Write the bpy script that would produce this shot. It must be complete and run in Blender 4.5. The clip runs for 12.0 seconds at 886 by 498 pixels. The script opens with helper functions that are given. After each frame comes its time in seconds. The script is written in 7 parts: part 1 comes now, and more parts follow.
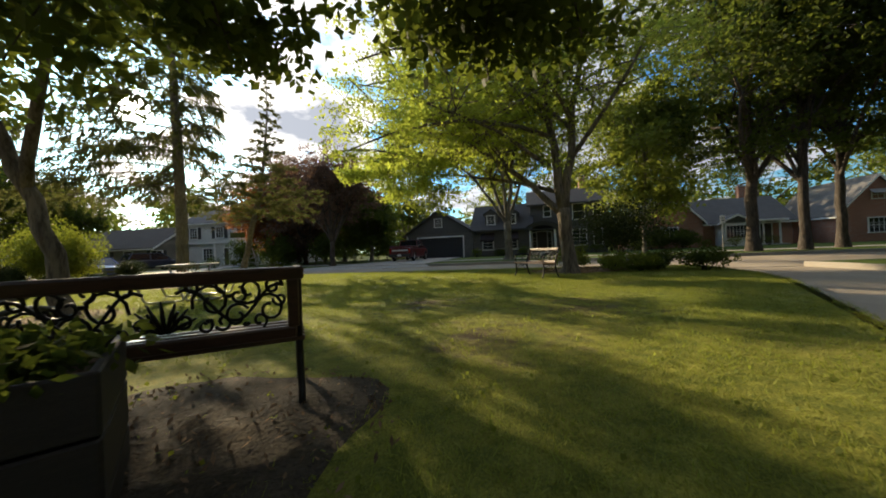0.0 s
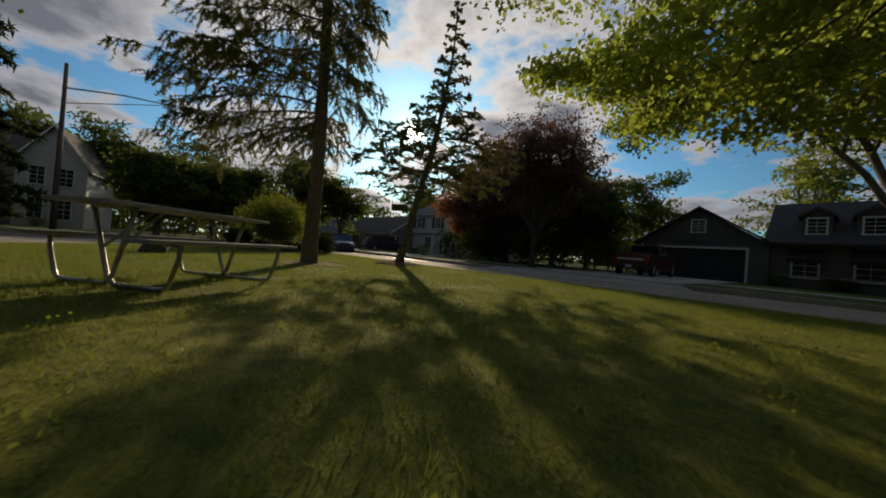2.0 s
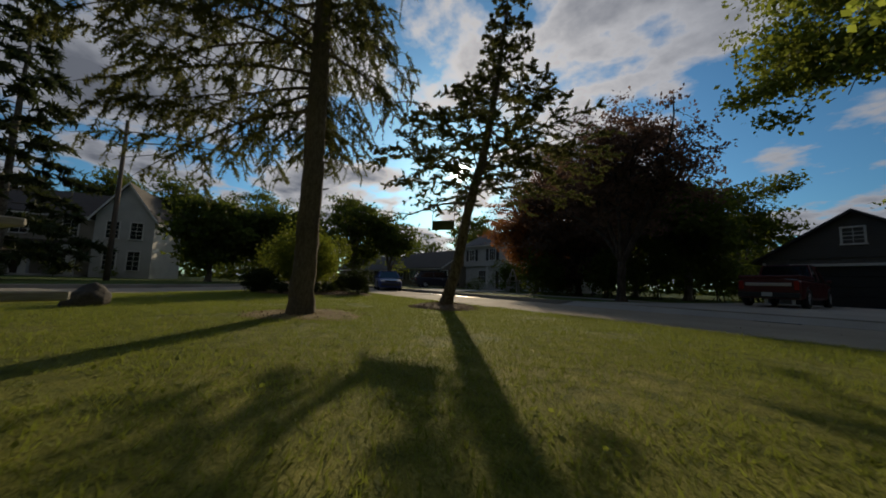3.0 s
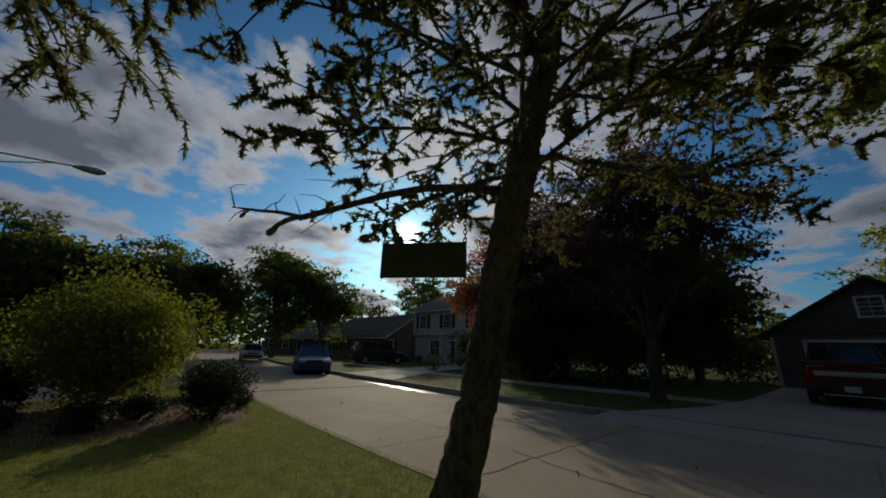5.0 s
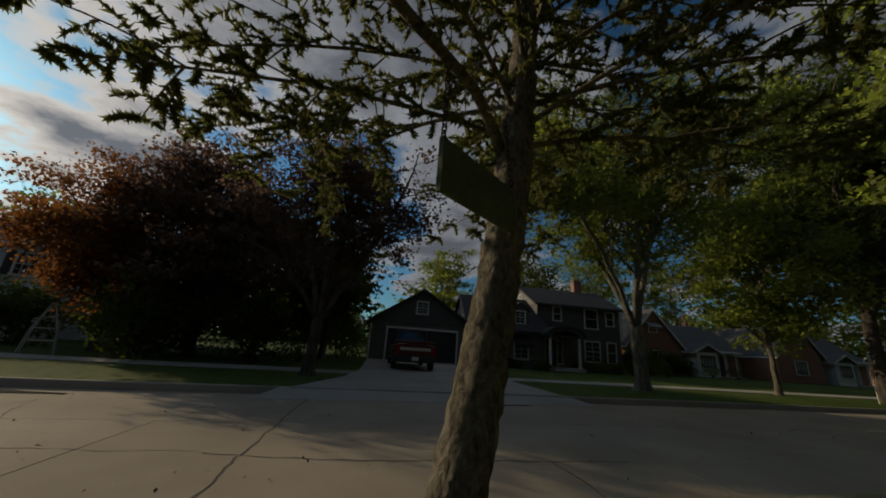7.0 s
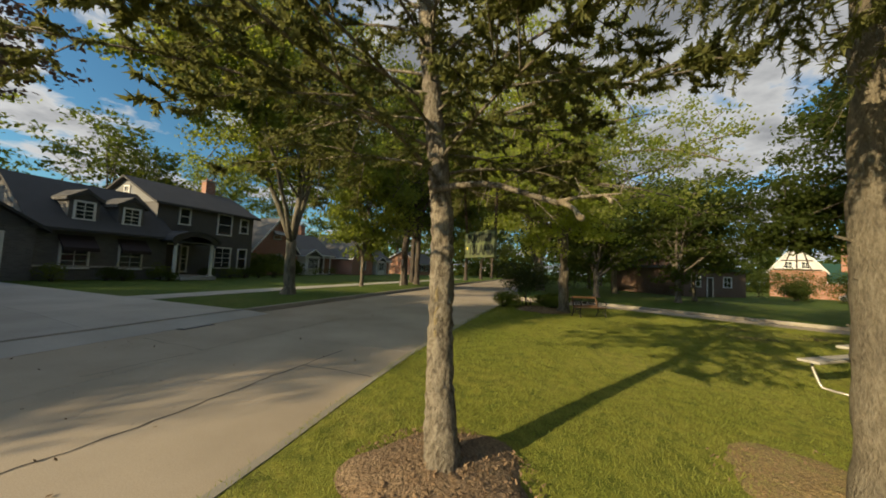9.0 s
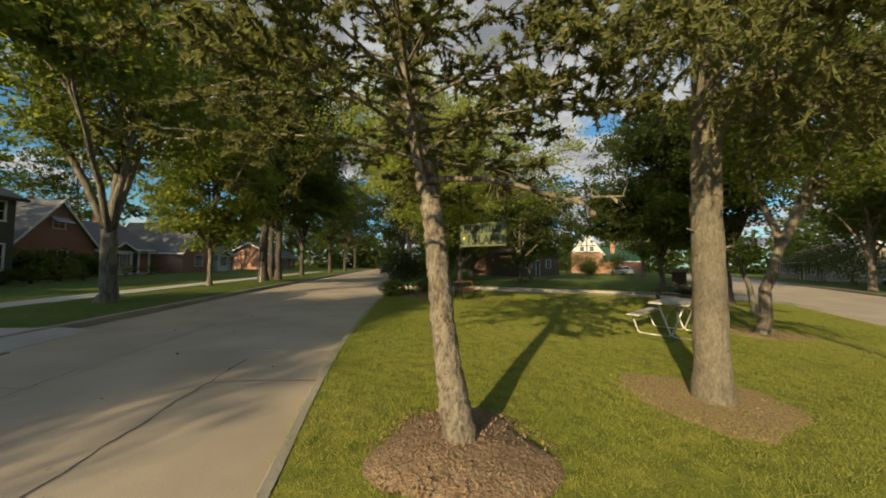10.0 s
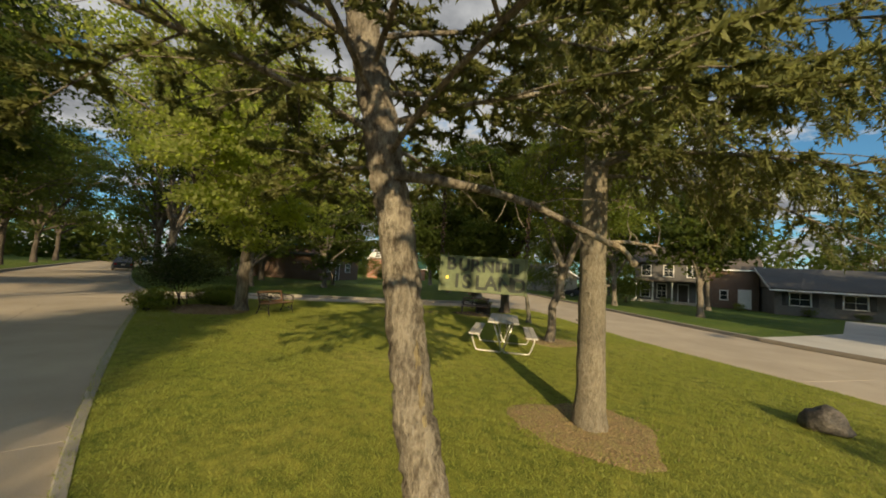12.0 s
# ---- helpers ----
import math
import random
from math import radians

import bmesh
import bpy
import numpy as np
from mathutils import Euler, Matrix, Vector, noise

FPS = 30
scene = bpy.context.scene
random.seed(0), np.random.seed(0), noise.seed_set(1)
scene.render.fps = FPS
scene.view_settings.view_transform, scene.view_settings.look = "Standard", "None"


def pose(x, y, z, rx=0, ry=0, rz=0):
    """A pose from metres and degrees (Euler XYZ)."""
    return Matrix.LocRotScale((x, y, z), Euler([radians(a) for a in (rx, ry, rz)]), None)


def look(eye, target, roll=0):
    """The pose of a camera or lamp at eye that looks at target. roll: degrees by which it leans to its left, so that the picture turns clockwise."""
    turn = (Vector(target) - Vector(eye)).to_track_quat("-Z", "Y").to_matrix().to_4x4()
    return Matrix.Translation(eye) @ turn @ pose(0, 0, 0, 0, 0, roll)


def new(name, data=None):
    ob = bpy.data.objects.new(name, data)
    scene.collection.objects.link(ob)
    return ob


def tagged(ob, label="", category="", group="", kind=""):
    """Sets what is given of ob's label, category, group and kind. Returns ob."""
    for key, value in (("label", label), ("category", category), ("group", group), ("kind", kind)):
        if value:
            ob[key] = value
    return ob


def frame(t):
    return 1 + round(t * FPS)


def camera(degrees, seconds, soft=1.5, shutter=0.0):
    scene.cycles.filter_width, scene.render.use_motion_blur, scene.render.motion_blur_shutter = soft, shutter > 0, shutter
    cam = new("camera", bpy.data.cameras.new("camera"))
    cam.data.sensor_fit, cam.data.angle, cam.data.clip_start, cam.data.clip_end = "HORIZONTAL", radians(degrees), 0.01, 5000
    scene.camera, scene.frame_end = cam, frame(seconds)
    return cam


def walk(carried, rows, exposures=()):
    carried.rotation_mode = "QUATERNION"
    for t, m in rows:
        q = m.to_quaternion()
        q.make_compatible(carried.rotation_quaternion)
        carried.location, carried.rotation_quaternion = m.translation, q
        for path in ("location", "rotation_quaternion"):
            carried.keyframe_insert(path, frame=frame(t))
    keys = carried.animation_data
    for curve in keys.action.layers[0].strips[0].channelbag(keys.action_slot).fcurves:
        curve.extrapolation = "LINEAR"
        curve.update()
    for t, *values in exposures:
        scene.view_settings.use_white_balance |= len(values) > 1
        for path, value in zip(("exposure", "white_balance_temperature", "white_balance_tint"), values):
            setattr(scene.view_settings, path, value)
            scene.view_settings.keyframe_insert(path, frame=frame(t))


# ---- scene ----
# ---- camera ----
cam = camera(106.0, 12.0, soft=1.8, shutter=0.08)
PATH = [
    (0.0, -0.162, -0.199, 0.827, 90.2, 2.4, -0.8),
    (0.5, 0.099, 1.068, 0.881, 89.17, -0.81, 4.86),
    (1.0, 0.203, 2.451, 0.847, 88.14, -3.18, 15.87),
    (1.5, -0.105, 3.971, 0.72, 88.49, -4.55, 26.46),
    (2.0, -1.207, 5.898, 0.547, 90.37, -4.49, 34.94),
    (2.5, -2.198, 7.347, 0.45, 93.02, -3.52, 41.21),
    (3.0, -3.307, 8.444, 0.538, 95.84, -1.99, 44.14),
    (5.0, -7.156, 12.095, 1.289, 106.83, -1.7, 34.8),
    (5.5, -7.715, 12.599, 1.316, 110.02, -2.53, 24.86),
    (6.0, -8.15, 12.824, 1.262, 111.38, -2.37, 9.05),
    (6.5, -8.53, 12.521, 1.154, 108.33, -3.23, -8.65),
    (8.5, -10.594, 12.956, 1.511, 93.94, -4.92, -69.37),
    (9.0, -11.043, 13.668, 1.577, 93.44, -2.96, -85.92),
    (9.5, -11.079, 14.35, 1.543, 92.89, -1.21, -98.99),
    (10.0, -11.002, 14.905, 1.528, 92.53, -0.77, -109.9),
    (10.5, -10.739, 15.318, 1.595, 92.41, -1.12, -120.33),
    (11.0, -10.399, 15.602, 1.704, 92.39, -2.2, -128.74),
    (11.5, -10.03, 15.70, 1.717, 93.36, -3.89, -134.45),
    (12.0, -9.281, 15.303, 1.78, 94.29, -3.78, -144.84),
]
walk(cam, [(r[0], pose(*r[1:])) for r in PATH],
     exposures=[(0.0, 0.85, 6400, 10), (0.5, 0.32, 6400, 10), (1.0, 0.06, 6250, 11), (1.5, -0.45, 6400, 12), (2.5, -0.88, 6200, 12), (5.0, -1.36, 5700, 9), (6.5, -1.55, 6050, 9), (8.3, 0.58, 6750, 8), (9.5, 0.63, 6800, 7), (12.0, 0.63, 6850, 7)])

# ---- light: low evening sun, broken cloud ----
SUN_HEAD, SUN_ELEV = radians(41.8), radians(19.0)
SUN_DIR = Vector((-math.sin(SUN_HEAD) * math.cos(SUN_ELEV), math.cos(SUN_HEAD) * math.cos(SUN_ELEV), math.sin(SUN_ELEV)))
sun_data = bpy.data.lights.new("sun", "SUN")
sun_data.energy, sun_data.angle, sun_data.color = 5.0, radians(0.6), (1.0, 0.79, 0.49)
sun_lamp = new("sun", sun_data)
sun_lamp.matrix_basis = look(SUN_DIR * 200, (0, 0, 0))

world = bpy.data.worlds.new("sky")
scene.world = world
world.use_nodes = True


class Nodes:
    """Small helper for node trees."""

    def __init__(self, tree):
        self.t = tree
        self.t.nodes.clear()

    def add(self, kind, **props):
        n = self.t.nodes.new(kind)
        for key, value in props.items():
            if key == "inputs":
                for k, v in value.items():
                    if hasattr(v, "is_output"):
                        self.t.links.new(v, n.inputs[k])
                    else:
                        n.inputs[k].default_value = v
            else:
                setattr(n, key, value)
        return n

    def math(self, op, a, b=0.0, c=0.0, clamp=False):
        return self.add("ShaderNodeMath", operation=op, use_clamp=clamp, inputs={0: a, 1: b, 2: c}).outputs[0]

    def mix(self, fac, a, b, blend="MIX"):
        n = self.add("ShaderNodeMix", data_type="RGBA", blend_type=blend, inputs={0: fac, 6: a, 7: b})
        return n.outputs[2]

    def ramp(self, fac, stops):
        n = self.add("ShaderNodeValToRGB", inputs={0: fac})
        e = n.color_ramp.elements
        while len(e) < len(stops):
            e.new(0.5)
        for el, (p, col) in zip(e, stops):
            el.position, el.color = p, (*col, 1) if len(col) == 3 else col
        return n.outputs[0]

    def noise(self, scale, detail=4.0, rough=0.55, vec=None, w=None):
        ins = {"Scale": scale, "Detail": detail, "Roughness": rough}
        if vec is not None:
            ins["Vector"] = vec
        return self.add("ShaderNodeTexNoise", inputs=ins).outputs[0]


w = Nodes(world.node_tree)
sky = w.add("ShaderNodeTexSky", sky_type="NISHITA", sun_disc=False, sun_elevation=SUN_ELEV, sun_rotation=-SUN_HEAD,
            air_density=1.0, dust_density=0.6, ozone_density=1.5)
coord = w.add("ShaderNodeTexCoord").outputs["Generated"]
xyz = w.add("ShaderNodeSeparateXYZ", inputs={0: coord})
up = w.math("ADD", w.math("MAXIMUM", xyz.outputs[2], 0.0), 0.16)
flat = w.add("ShaderNodeCombineXYZ", inputs={0: w.math("DIVIDE", xyz.outputs[0], up), 1: w.math("DIVIDE", xyz.outputs[1], up), 2: 0.35})
puff = w.add("ShaderNodeTexNoise", inputs={"Scale": 1.5, "Detail": 10.0, "Roughness": 0.54, "Distortion": 0.12, "Vector": flat.outputs[0]}).outputs[0]
wisp = w.noise(6.5, 9.0, 0.6, flat.outputs[0])
lump = w.math("ADD", puff, w.math("MULTIPLY", w.math("SUBTRACT", wisp, 0.5), 0.16))
cover = w.ramp(lump, [(0.475, (0, 0, 0)), (0.535, (1, 1, 1))])
thick = w.ramp(lump, [(0.53, (0, 0, 0)), (0.66, (1, 1, 1))])
sun_near = w.math("MAXIMUM", w.add("ShaderNodeVectorMath", operation="DOT_PRODUCT", inputs={0: coord, 1: SUN_DIR}).outputs["Value"], 0.0)
rim = w.math("POWER", sun_near, 9.0)
glow = w.math("ADD", w.math("MULTIPLY", w.math("POWER", sun_near, 4200.0), 26.0), w.math("MULTIPLY", w.math("POWER", sun_near, 300.0), 0.16))
cloud_light = w.mix(rim, (0.66, 0.67, 0.70, 1), (1.25, 1.14, 1.0, 1))
cloud = w.mix(thick, cloud_light, (0.285, 0.30, 0.335, 1))
blue = w.mix(1.0, sky.outputs[0], (0.072, 0.126, 0.150, 1), "MULTIPLY")
whole = w.mix(cover, blue, cloud)
ahead = w.math("ADD", 0.70, w.math("MULTIPLY", w.math("POWER", sun_near, 2.0), 0.80))
whole = w.mix(1.0, whole, w.add("ShaderNodeCombineColor", inputs={0: ahead, 1: ahead, 2: ahead}).outputs[0], "MULTIPLY")
halo = w.mix(1.0, (1.0, 0.93, 0.80, 1), w.add("ShaderNodeCombineColor", inputs={0: glow, 1: glow, 2: glow}).outputs[0], "MULTIPLY")
whole = w.mix(1.0, whole, halo, "ADD")
back = w.add("ShaderNodeBackground", inputs={0: whole, 1: 0.82})
w.t.links.new(back.outputs[0], w.add("ShaderNodeOutputWorld").inputs[0])


# ---- materials ----
def material(name, base, rough=0.7, metal=0.0, spots=None, spot_scale=3.0, grain=0.0, grain_scale=60.0, bump=0.0, bump_scale=40.0,
             per_object=0.0, per_island=0.0, stretch=None, spec=0.5, bump_dist=0.01):
    """Procedural surface: base colour, larger stains, fine grain, fine relief."""
    m = bpy.data.materials.new(name)
    m.use_nodes = True
    n = Nodes(m.node_tree)
    vec = n.add("ShaderNodeTexCoord").outputs["Object"]
    if stretch:
        vec = n.add("ShaderNodeMapping", inputs={0: vec, 3: stretch}).outputs[0]
    col = (*base, 1)
    if spots:
        col = n.mix(n.ramp(n.noise(spot_scale, 5.0, 0.6, vec), [(0.38, (0, 0, 0)), (0.66, (1, 1, 1))]), col, (*spots, 1))
    if grain:
        g = n.ramp(n.noise(grain_scale, 3.0, 0.6, vec), [(0.3, (1 - grain,) * 3), (0.7, (1 + grain,) * 3)])
        col = n.mix(1.0, col, g, "MULTIPLY")
    for amount, node, out in ((per_object, "ShaderNodeObjectInfo", "Random"), (per_island, "ShaderNodeNewGeometry", "Random Per Island")):
        if amount:
            r = n.add(node).outputs[out]
            v = n.add("ShaderNodeMapRange", inputs={0: r, 3: 1 - amount, 4: 1 + amount}).outputs[0]
            col = n.mix(1.0, col, n.add("ShaderNodeCombineColor", inputs={0: v, 1: v, 2: v}).outputs[0], "MULTIPLY")
    p = n.add("ShaderNodeBsdfPrincipled", inputs={"Base Color": col, "Roughness": rough, "Metallic": metal, "Specular IOR Level": spec})
    if bump:
        b = n.add("ShaderNodeBump", inputs={"Strength": bump, "Distance": bump_dist, "Height": n.noise(bump_scale, 4.0, 0.6, vec)})
        n.t.links.new(b.outputs[0], p.inputs["Normal"])
    n.t.links.new(p.outputs[0], n.add("ShaderNodeOutputMaterial").inputs[0])
    return m


def leaf_material(name, base, other, through_col, amount=0.45, rough=0.65):
    """Leaves: two greens mixed leaf by leaf, with light passing through."""
    m = bpy.data.materials.new(name)
    m.use_nodes = True
    n = Nodes(m.node_tree)
    r = n.add("ShaderNodeNewGeometry").outputs["Random Per Island"]
    vec = n.add("ShaderNodeTexCoord").outputs["Object"]
    patch = n.noise(0.55, 2.0, 0.5, vec)
    f = n.math("ADD", n.math("MULTIPLY", r, 0.6), n.math("MULTIPLY", n.math("SUBTRACT", patch, 0.3), 0.9), clamp=True)
    col = n.mix(f, (*base, 1), (*other, 1))
    p = n.add("ShaderNodeBsdfPrincipled", inputs={"Base Color": col, "Roughness": rough, "Specular IOR Level": 0.15})
    t = n.add("ShaderNodeBsdfTranslucent", inputs={"Color": n.mix(f, (*through_col, 1), tuple(0.7 * c for c in through_col) + (1,))})
    s = n.add("ShaderNodeMixShader", inputs={0: amount, 1: p.outputs[0], 2: t.outputs[0]})
    n.t.links.new(s.outputs[0], n.add("ShaderNodeOutputMaterial").inputs[0])
    return m


def glass_material(name, tint=(0.02, 0.025, 0.03)):
    """Dark window glass of a house seen from outside: glossy over a dim room."""
    return material(name, tint, rough=0.06, spec=0.8)


def brick_material(name, c1, c2, mortar, bw=0.21, bh=0.075):
    m = bpy.data.materials.new(name)
    m.use_nodes = True
    n = Nodes(m.node_tree)
    vec = n.add("ShaderNodeTexCoord").outputs["Object"]
    sep = n.add("ShaderNodeSeparateXYZ", inputs={0: vec})
    flatv = n.add("ShaderNodeCombineXYZ", inputs={0: n.math("ADD", sep.outputs[0], sep.outputs[1]), 1: sep.outputs[2], 2: 0.0})
    b = n.add("ShaderNodeTexBrick", inputs={"Vector": flatv.outputs[0], "Color1": (*c1, 1), "Color2": (*c2, 1), "Mortar": (*mortar, 1),
                                             "Scale": 1.0, "Mortar Size": 0.008, "Brick Width": bw, "Row Height": bh})
    col = n.mix(0.35, b.outputs[0], n.ramp(n.noise(0.8, 4.0, 0.6, vec), [(0.3, (0.6, 0.6, 0.6)), (0.7, (1.15, 1.15, 1.15))]), "MULTIPLY")
    p = n.add("ShaderNodeBsdfPrincipled", inputs={"Base Color": col, "Roughness": 0.85})
    bp = n.add("ShaderNodeBump", inputs={"Strength": 0.4, "Distance": 0.006, "Height": n.math("SUBTRACT", 1.0, b.outputs[1])})
    n.t.links.new(bp.outputs[0], p.inputs["Normal"])
    n.t.links.new(p.outputs[0], n.add("ShaderNodeOutputMaterial").inputs[0])
    return m


def row_material(name, base, dark, row=0.14, axis=2, rough=0.8, bump=0.5):
    """Siding boards or shingle courses: rows with a shadow line each."""
    m = bpy.data.materials.new(name)
    m.use_nodes = True
    n = Nodes(m.node_tree)
    vec = n.add("ShaderNodeTexCoord").outputs["Object"]
    sep = n.add("ShaderNodeSeparateXYZ", inputs={0: vec})
    saw = n.math("FRACT", n.math("DIVIDE", sep.outputs[axis], row))
    line = n.ramp(saw, [(0.0, (0.55, 0.55, 0.55)), (0.10, (1, 1, 1))])
    stain = n.ramp(n.noise(1.3, 5.0, 0.6, vec), [(0.3, tuple(0.8 * c for c in base)), (0.7, base)])
    speck = n.mix(n.noise(28.0, 2.0, 0.5, vec), stain, (*dark, 1))
    col = n.mix(1.0, n.mix(0.45, stain, speck), line, "MULTIPLY")
    p = n.add("ShaderNodeBsdfPrincipled", inputs={"Base Color": col, "Roughness": rough})
    bp = n.add("ShaderNodeBump", inputs={"Strength": bump, "Distance": 0.02, "Height": saw})
    n.t.links.new(bp.outputs[0], p.inputs["Normal"])
    n.t.links.new(p.outputs[0], n.add("ShaderNodeOutputMaterial").inputs[0])
    return m


def lawn_material(name="lawn", greens=((0.165, 0.196, 0.034), (0.232, 0.236, 0.050), (0.305, 0.282, 0.090)), worn=()):
    m = bpy.data.materials.new(name)
    m.use_nodes = True
    n = Nodes(m.node_tree)
    vec = n.add("ShaderNodeTexCoord").outputs["Object"]
    big = n.ramp(n.noise(0.35, 4.0, 0.6, vec), [(0.30, greens[0]), (0.52, greens[1]), (0.72, greens[2])])
    mid = n.ramp(n.noise(5.0, 5.0, 0.65, vec), [(0.35, (0.55, 0.62, 0.5)), (0.65, (1.25, 1.2, 1.1))])
    fine = n.ramp(n.noise(70.0, 3.0, 0.7, vec), [(0.35, (0.62, 0.66, 0.58)), (0.65, (1.25, 1.22, 1.12))])
    col = n.mix(1.0, n.mix(1.0, big, mid, "MULTIPLY"), fine, "MULTIPLY")
    # bare brown earth showing where the grass is worn thin
    for x, y, r in worn:
        d = n.add("ShaderNodeVectorMath", inputs={0: vec, 1: (x, y, 0.0)}, operation="DISTANCE").outputs["Value"]
        f = n.math("ADD", n.math("SUBTRACT", 0.58, n.math("DIVIDE", d, r)), n.math("MULTIPLY", n.math("SUBTRACT", n.noise(2.6, 5.0, 0.65, vec), 0.5), 3.2))
        col = n.mix(n.math("MULTIPLY", f, 1.4, clamp=True), col, n.mix(n.noise(30.0, 3.0, 0.6, vec), (0.060, 0.046, 0.027, 1), (0.150, 0.115, 0.062, 1)))
    p = n.add("ShaderNodeBsdfPrincipled", inputs={"Base Color": col, "Roughness": 0.9, "Specular IOR Level": 0.2})
    h = n.math("ADD", n.noise(70.0, 3.0, 0.7, vec), n.math("MULTIPLY", n.noise(6.0, 3.0, 0.6, vec), 2.0))
    bp = n.add("ShaderNodeBump", inputs={"Strength": 0.7, "Distance": 0.04, "Height": h})
    n.t.links.new(bp.outputs[0], p.inputs["Normal"])
    n.t.links.new(p.outputs[0], n.add("ShaderNodeOutputMaterial").inputs[0])
    return m


def concrete_material(name, base, stain, crack=True):
    m = bpy.data.materials.new(name)
    m.use_nodes = True
    n = Nodes(m.node_tree)
    vec = n.add("ShaderNodeNewGeometry").outputs["Position"]
    big = n.ramp(n.noise(0.5, 5.0, 0.6, vec), [(0.3, stain), (0.65, base)])
    fine = n.ramp(n.noise(90.0, 3.0, 0.65, vec), [(0.3, (0.82, 0.82, 0.82)), (0.7, (1.12, 1.12, 1.12))])
    col = n.mix(1.0, big, fine, "MULTIPLY")
    r = n.add("ShaderNodeMapRange", inputs={0: n.add("ShaderNodeObjectInfo").outputs["Random"], 3: 0.92, 4: 1.06}).outputs[0]
    col = n.mix(1.0, col, n.add("ShaderNodeCombineColor", inputs={0: r, 1: r, 2: r}).outputs[0], "MULTIPLY")
    spots = n.ramp(n.noise(7.0, 3.0, 0.5, vec), [(0.69, (1, 1, 1)), (0.76, (0.72, 0.71, 0.70))])
    col = n.mix(1.0, col, spots, "MULTIPLY")
    p = n.add("ShaderNodeBsdfPrincipled", inputs={"Base Color": col, "Roughness": 0.85, "Specular IOR Level": 0.22})
    bp = n.add("ShaderNodeBump", inputs={"Strength": 0.25, "Distance": 0.004, "Height": n.noise(120.0, 3.0, 0.6, vec)})
    n.t.links.new(bp.outputs[0], p.inputs["Normal"])
    n.t.links.new(p.outputs[0], n.add("ShaderNodeOutputMaterial").inputs[0])
    return m


def bark_material(name, dark, light, scale=(9.0, 9.0, 2.2), strength=1.0):
    m = bpy.data.materials.new(name)
    m.use_nodes = True
    n = Nodes(m.node_tree)
    vec = n.add("ShaderNodeMapping", inputs={0: n.add("ShaderNodeTexCoord").outputs["Object"], 3: scale}).outputs[0]
    h = n.math("ADD", n.math("MULTIPLY", n.noise(2.2, 6.0, 0.7, vec), 0.6), n.math("MULTIPLY", n.noise(0.8, 3.0, 0.6, vec), 0.4))
    col = n.ramp(h, [(0.40, dark), (0.58, light)])
    col = n.mix(1.0, col, n.ramp(n.noise(1.2, 3.0, 0.5, n.add("ShaderNodeTexCoord").outputs["Object"]), [(0.35, (0.75, 0.75, 0.75)), (0.65, (1.15, 1.15, 1.1))]), "MULTIPLY")
    p = n.add("ShaderNodeBsdfPrincipled", inputs={"Base Color": col, "Roughness": 0.92, "Specular IOR Level": 0.2})
    bp = n.add("ShaderNodeBump", inputs={"Strength": strength, "Distance": 0.07, "Height": h})
    n.t.links.new(bp.outputs[0], p.inputs["Normal"])
    n.t.links.new(p.outputs[0], n.add("ShaderNodeOutputMaterial").inputs[0])
    return m


WORN = ((0.3, 2.9, 1.3), (-0.4, 5.1, 1.3), (1.7, 4.3, 1.4))
M_LAWN = lawn_material(worn=WORN)
M_LAWN_LUSH = lawn_material("lush_lawn", ((0.062, 0.105, 0.016), (0.090, 0.132, 0.024), (0.135, 0.155, 0.036)))
M_BLADE = leaf_material("grass_blade", (0.170, 0.216, 0.036), (0.328, 0.324, 0.088), (0.35, 0.41, 0.058), 0.45)
M_ROAD = concrete_material("road_concrete", (0.41, 0.346, 0.268), (0.31, 0.26, 0.20))
M_WALK = concrete_material("pale_concrete", (0.43, 0.41, 0.375), (0.34, 0.32, 0.29))
M_KERB = concrete_material("kerb_concrete", (0.34, 0.31, 0.26), (0.24, 0.22, 0.185))
M_JOINT = material("tar_joint", (0.27, 0.235, 0.19), 0.9, grain=0.3)
M_CRACK = material("tar_crack", (0.085, 0.075, 0.065), 0.9, grain=0.3)
M_MULCH = material("wood_mulch", (0.180, 0.118, 0.068), 0.95, spots=(0.25, 0.175, 0.105), spot_scale=9, grain=0.5, grain_scale=45, bump=1.0, bump_scale=35, bump_dist=0.04)
# bare earth with the maple's shade put into its colour
M_SOIL = material("shaded_soil", (0.040, 0.031, 0.021), 0.95, spots=(0.066, 0.050, 0.033), spot_scale=4, grain=0.5, grain_scale=45, bump=1.0, bump_scale=35, bump_dist=0.03)
M_THIN = material("thin_mulch", (0.255, 0.170, 0.078), 0.95, spots=(0.25, 0.20, 0.075), spot_scale=6, grain=0.5, grain_scale=45, bump=1.0, bump_scale=35, bump_dist=0.03)
M_CHIP = material("mulch_chip", (0.190, 0.128, 0.078), 0.95, per_island=0.35, spec=0.2)
M_BARK_SPRUCE = bark_material("spruce_bark", (0.095, 0.078, 0.060), (0.315, 0.278, 0.222), (17, 17, 8.5), 1.0)
M_BARK_GREY = bark_material("grey_bark", (0.075, 0.062, 0.050), (0.22, 0.19, 0.155), (9, 9, 1.8))
M_BARK_PALE = bark_material("pale_bark", (0.085, 0.078, 0.063), (0.205, 0.188, 0.152), (7, 7, 1.6))
M_BARK_DARK = bark_material("dark_bark", (0.035, 0.030, 0.026), (0.11, 0.09, 0.075), (9, 9, 1.8))
M_DEADWOOD = bark_material("bare_deadwood", (0.20, 0.16, 0.11), (0.46, 0.40, 0.30), (14, 14, 3))
M_BARK_TALL = bark_material("tall_spruce_bark", (0.165, 0.140, 0.105), (0.300, 0.265, 0.205), (30, 30, 11), 1.0)
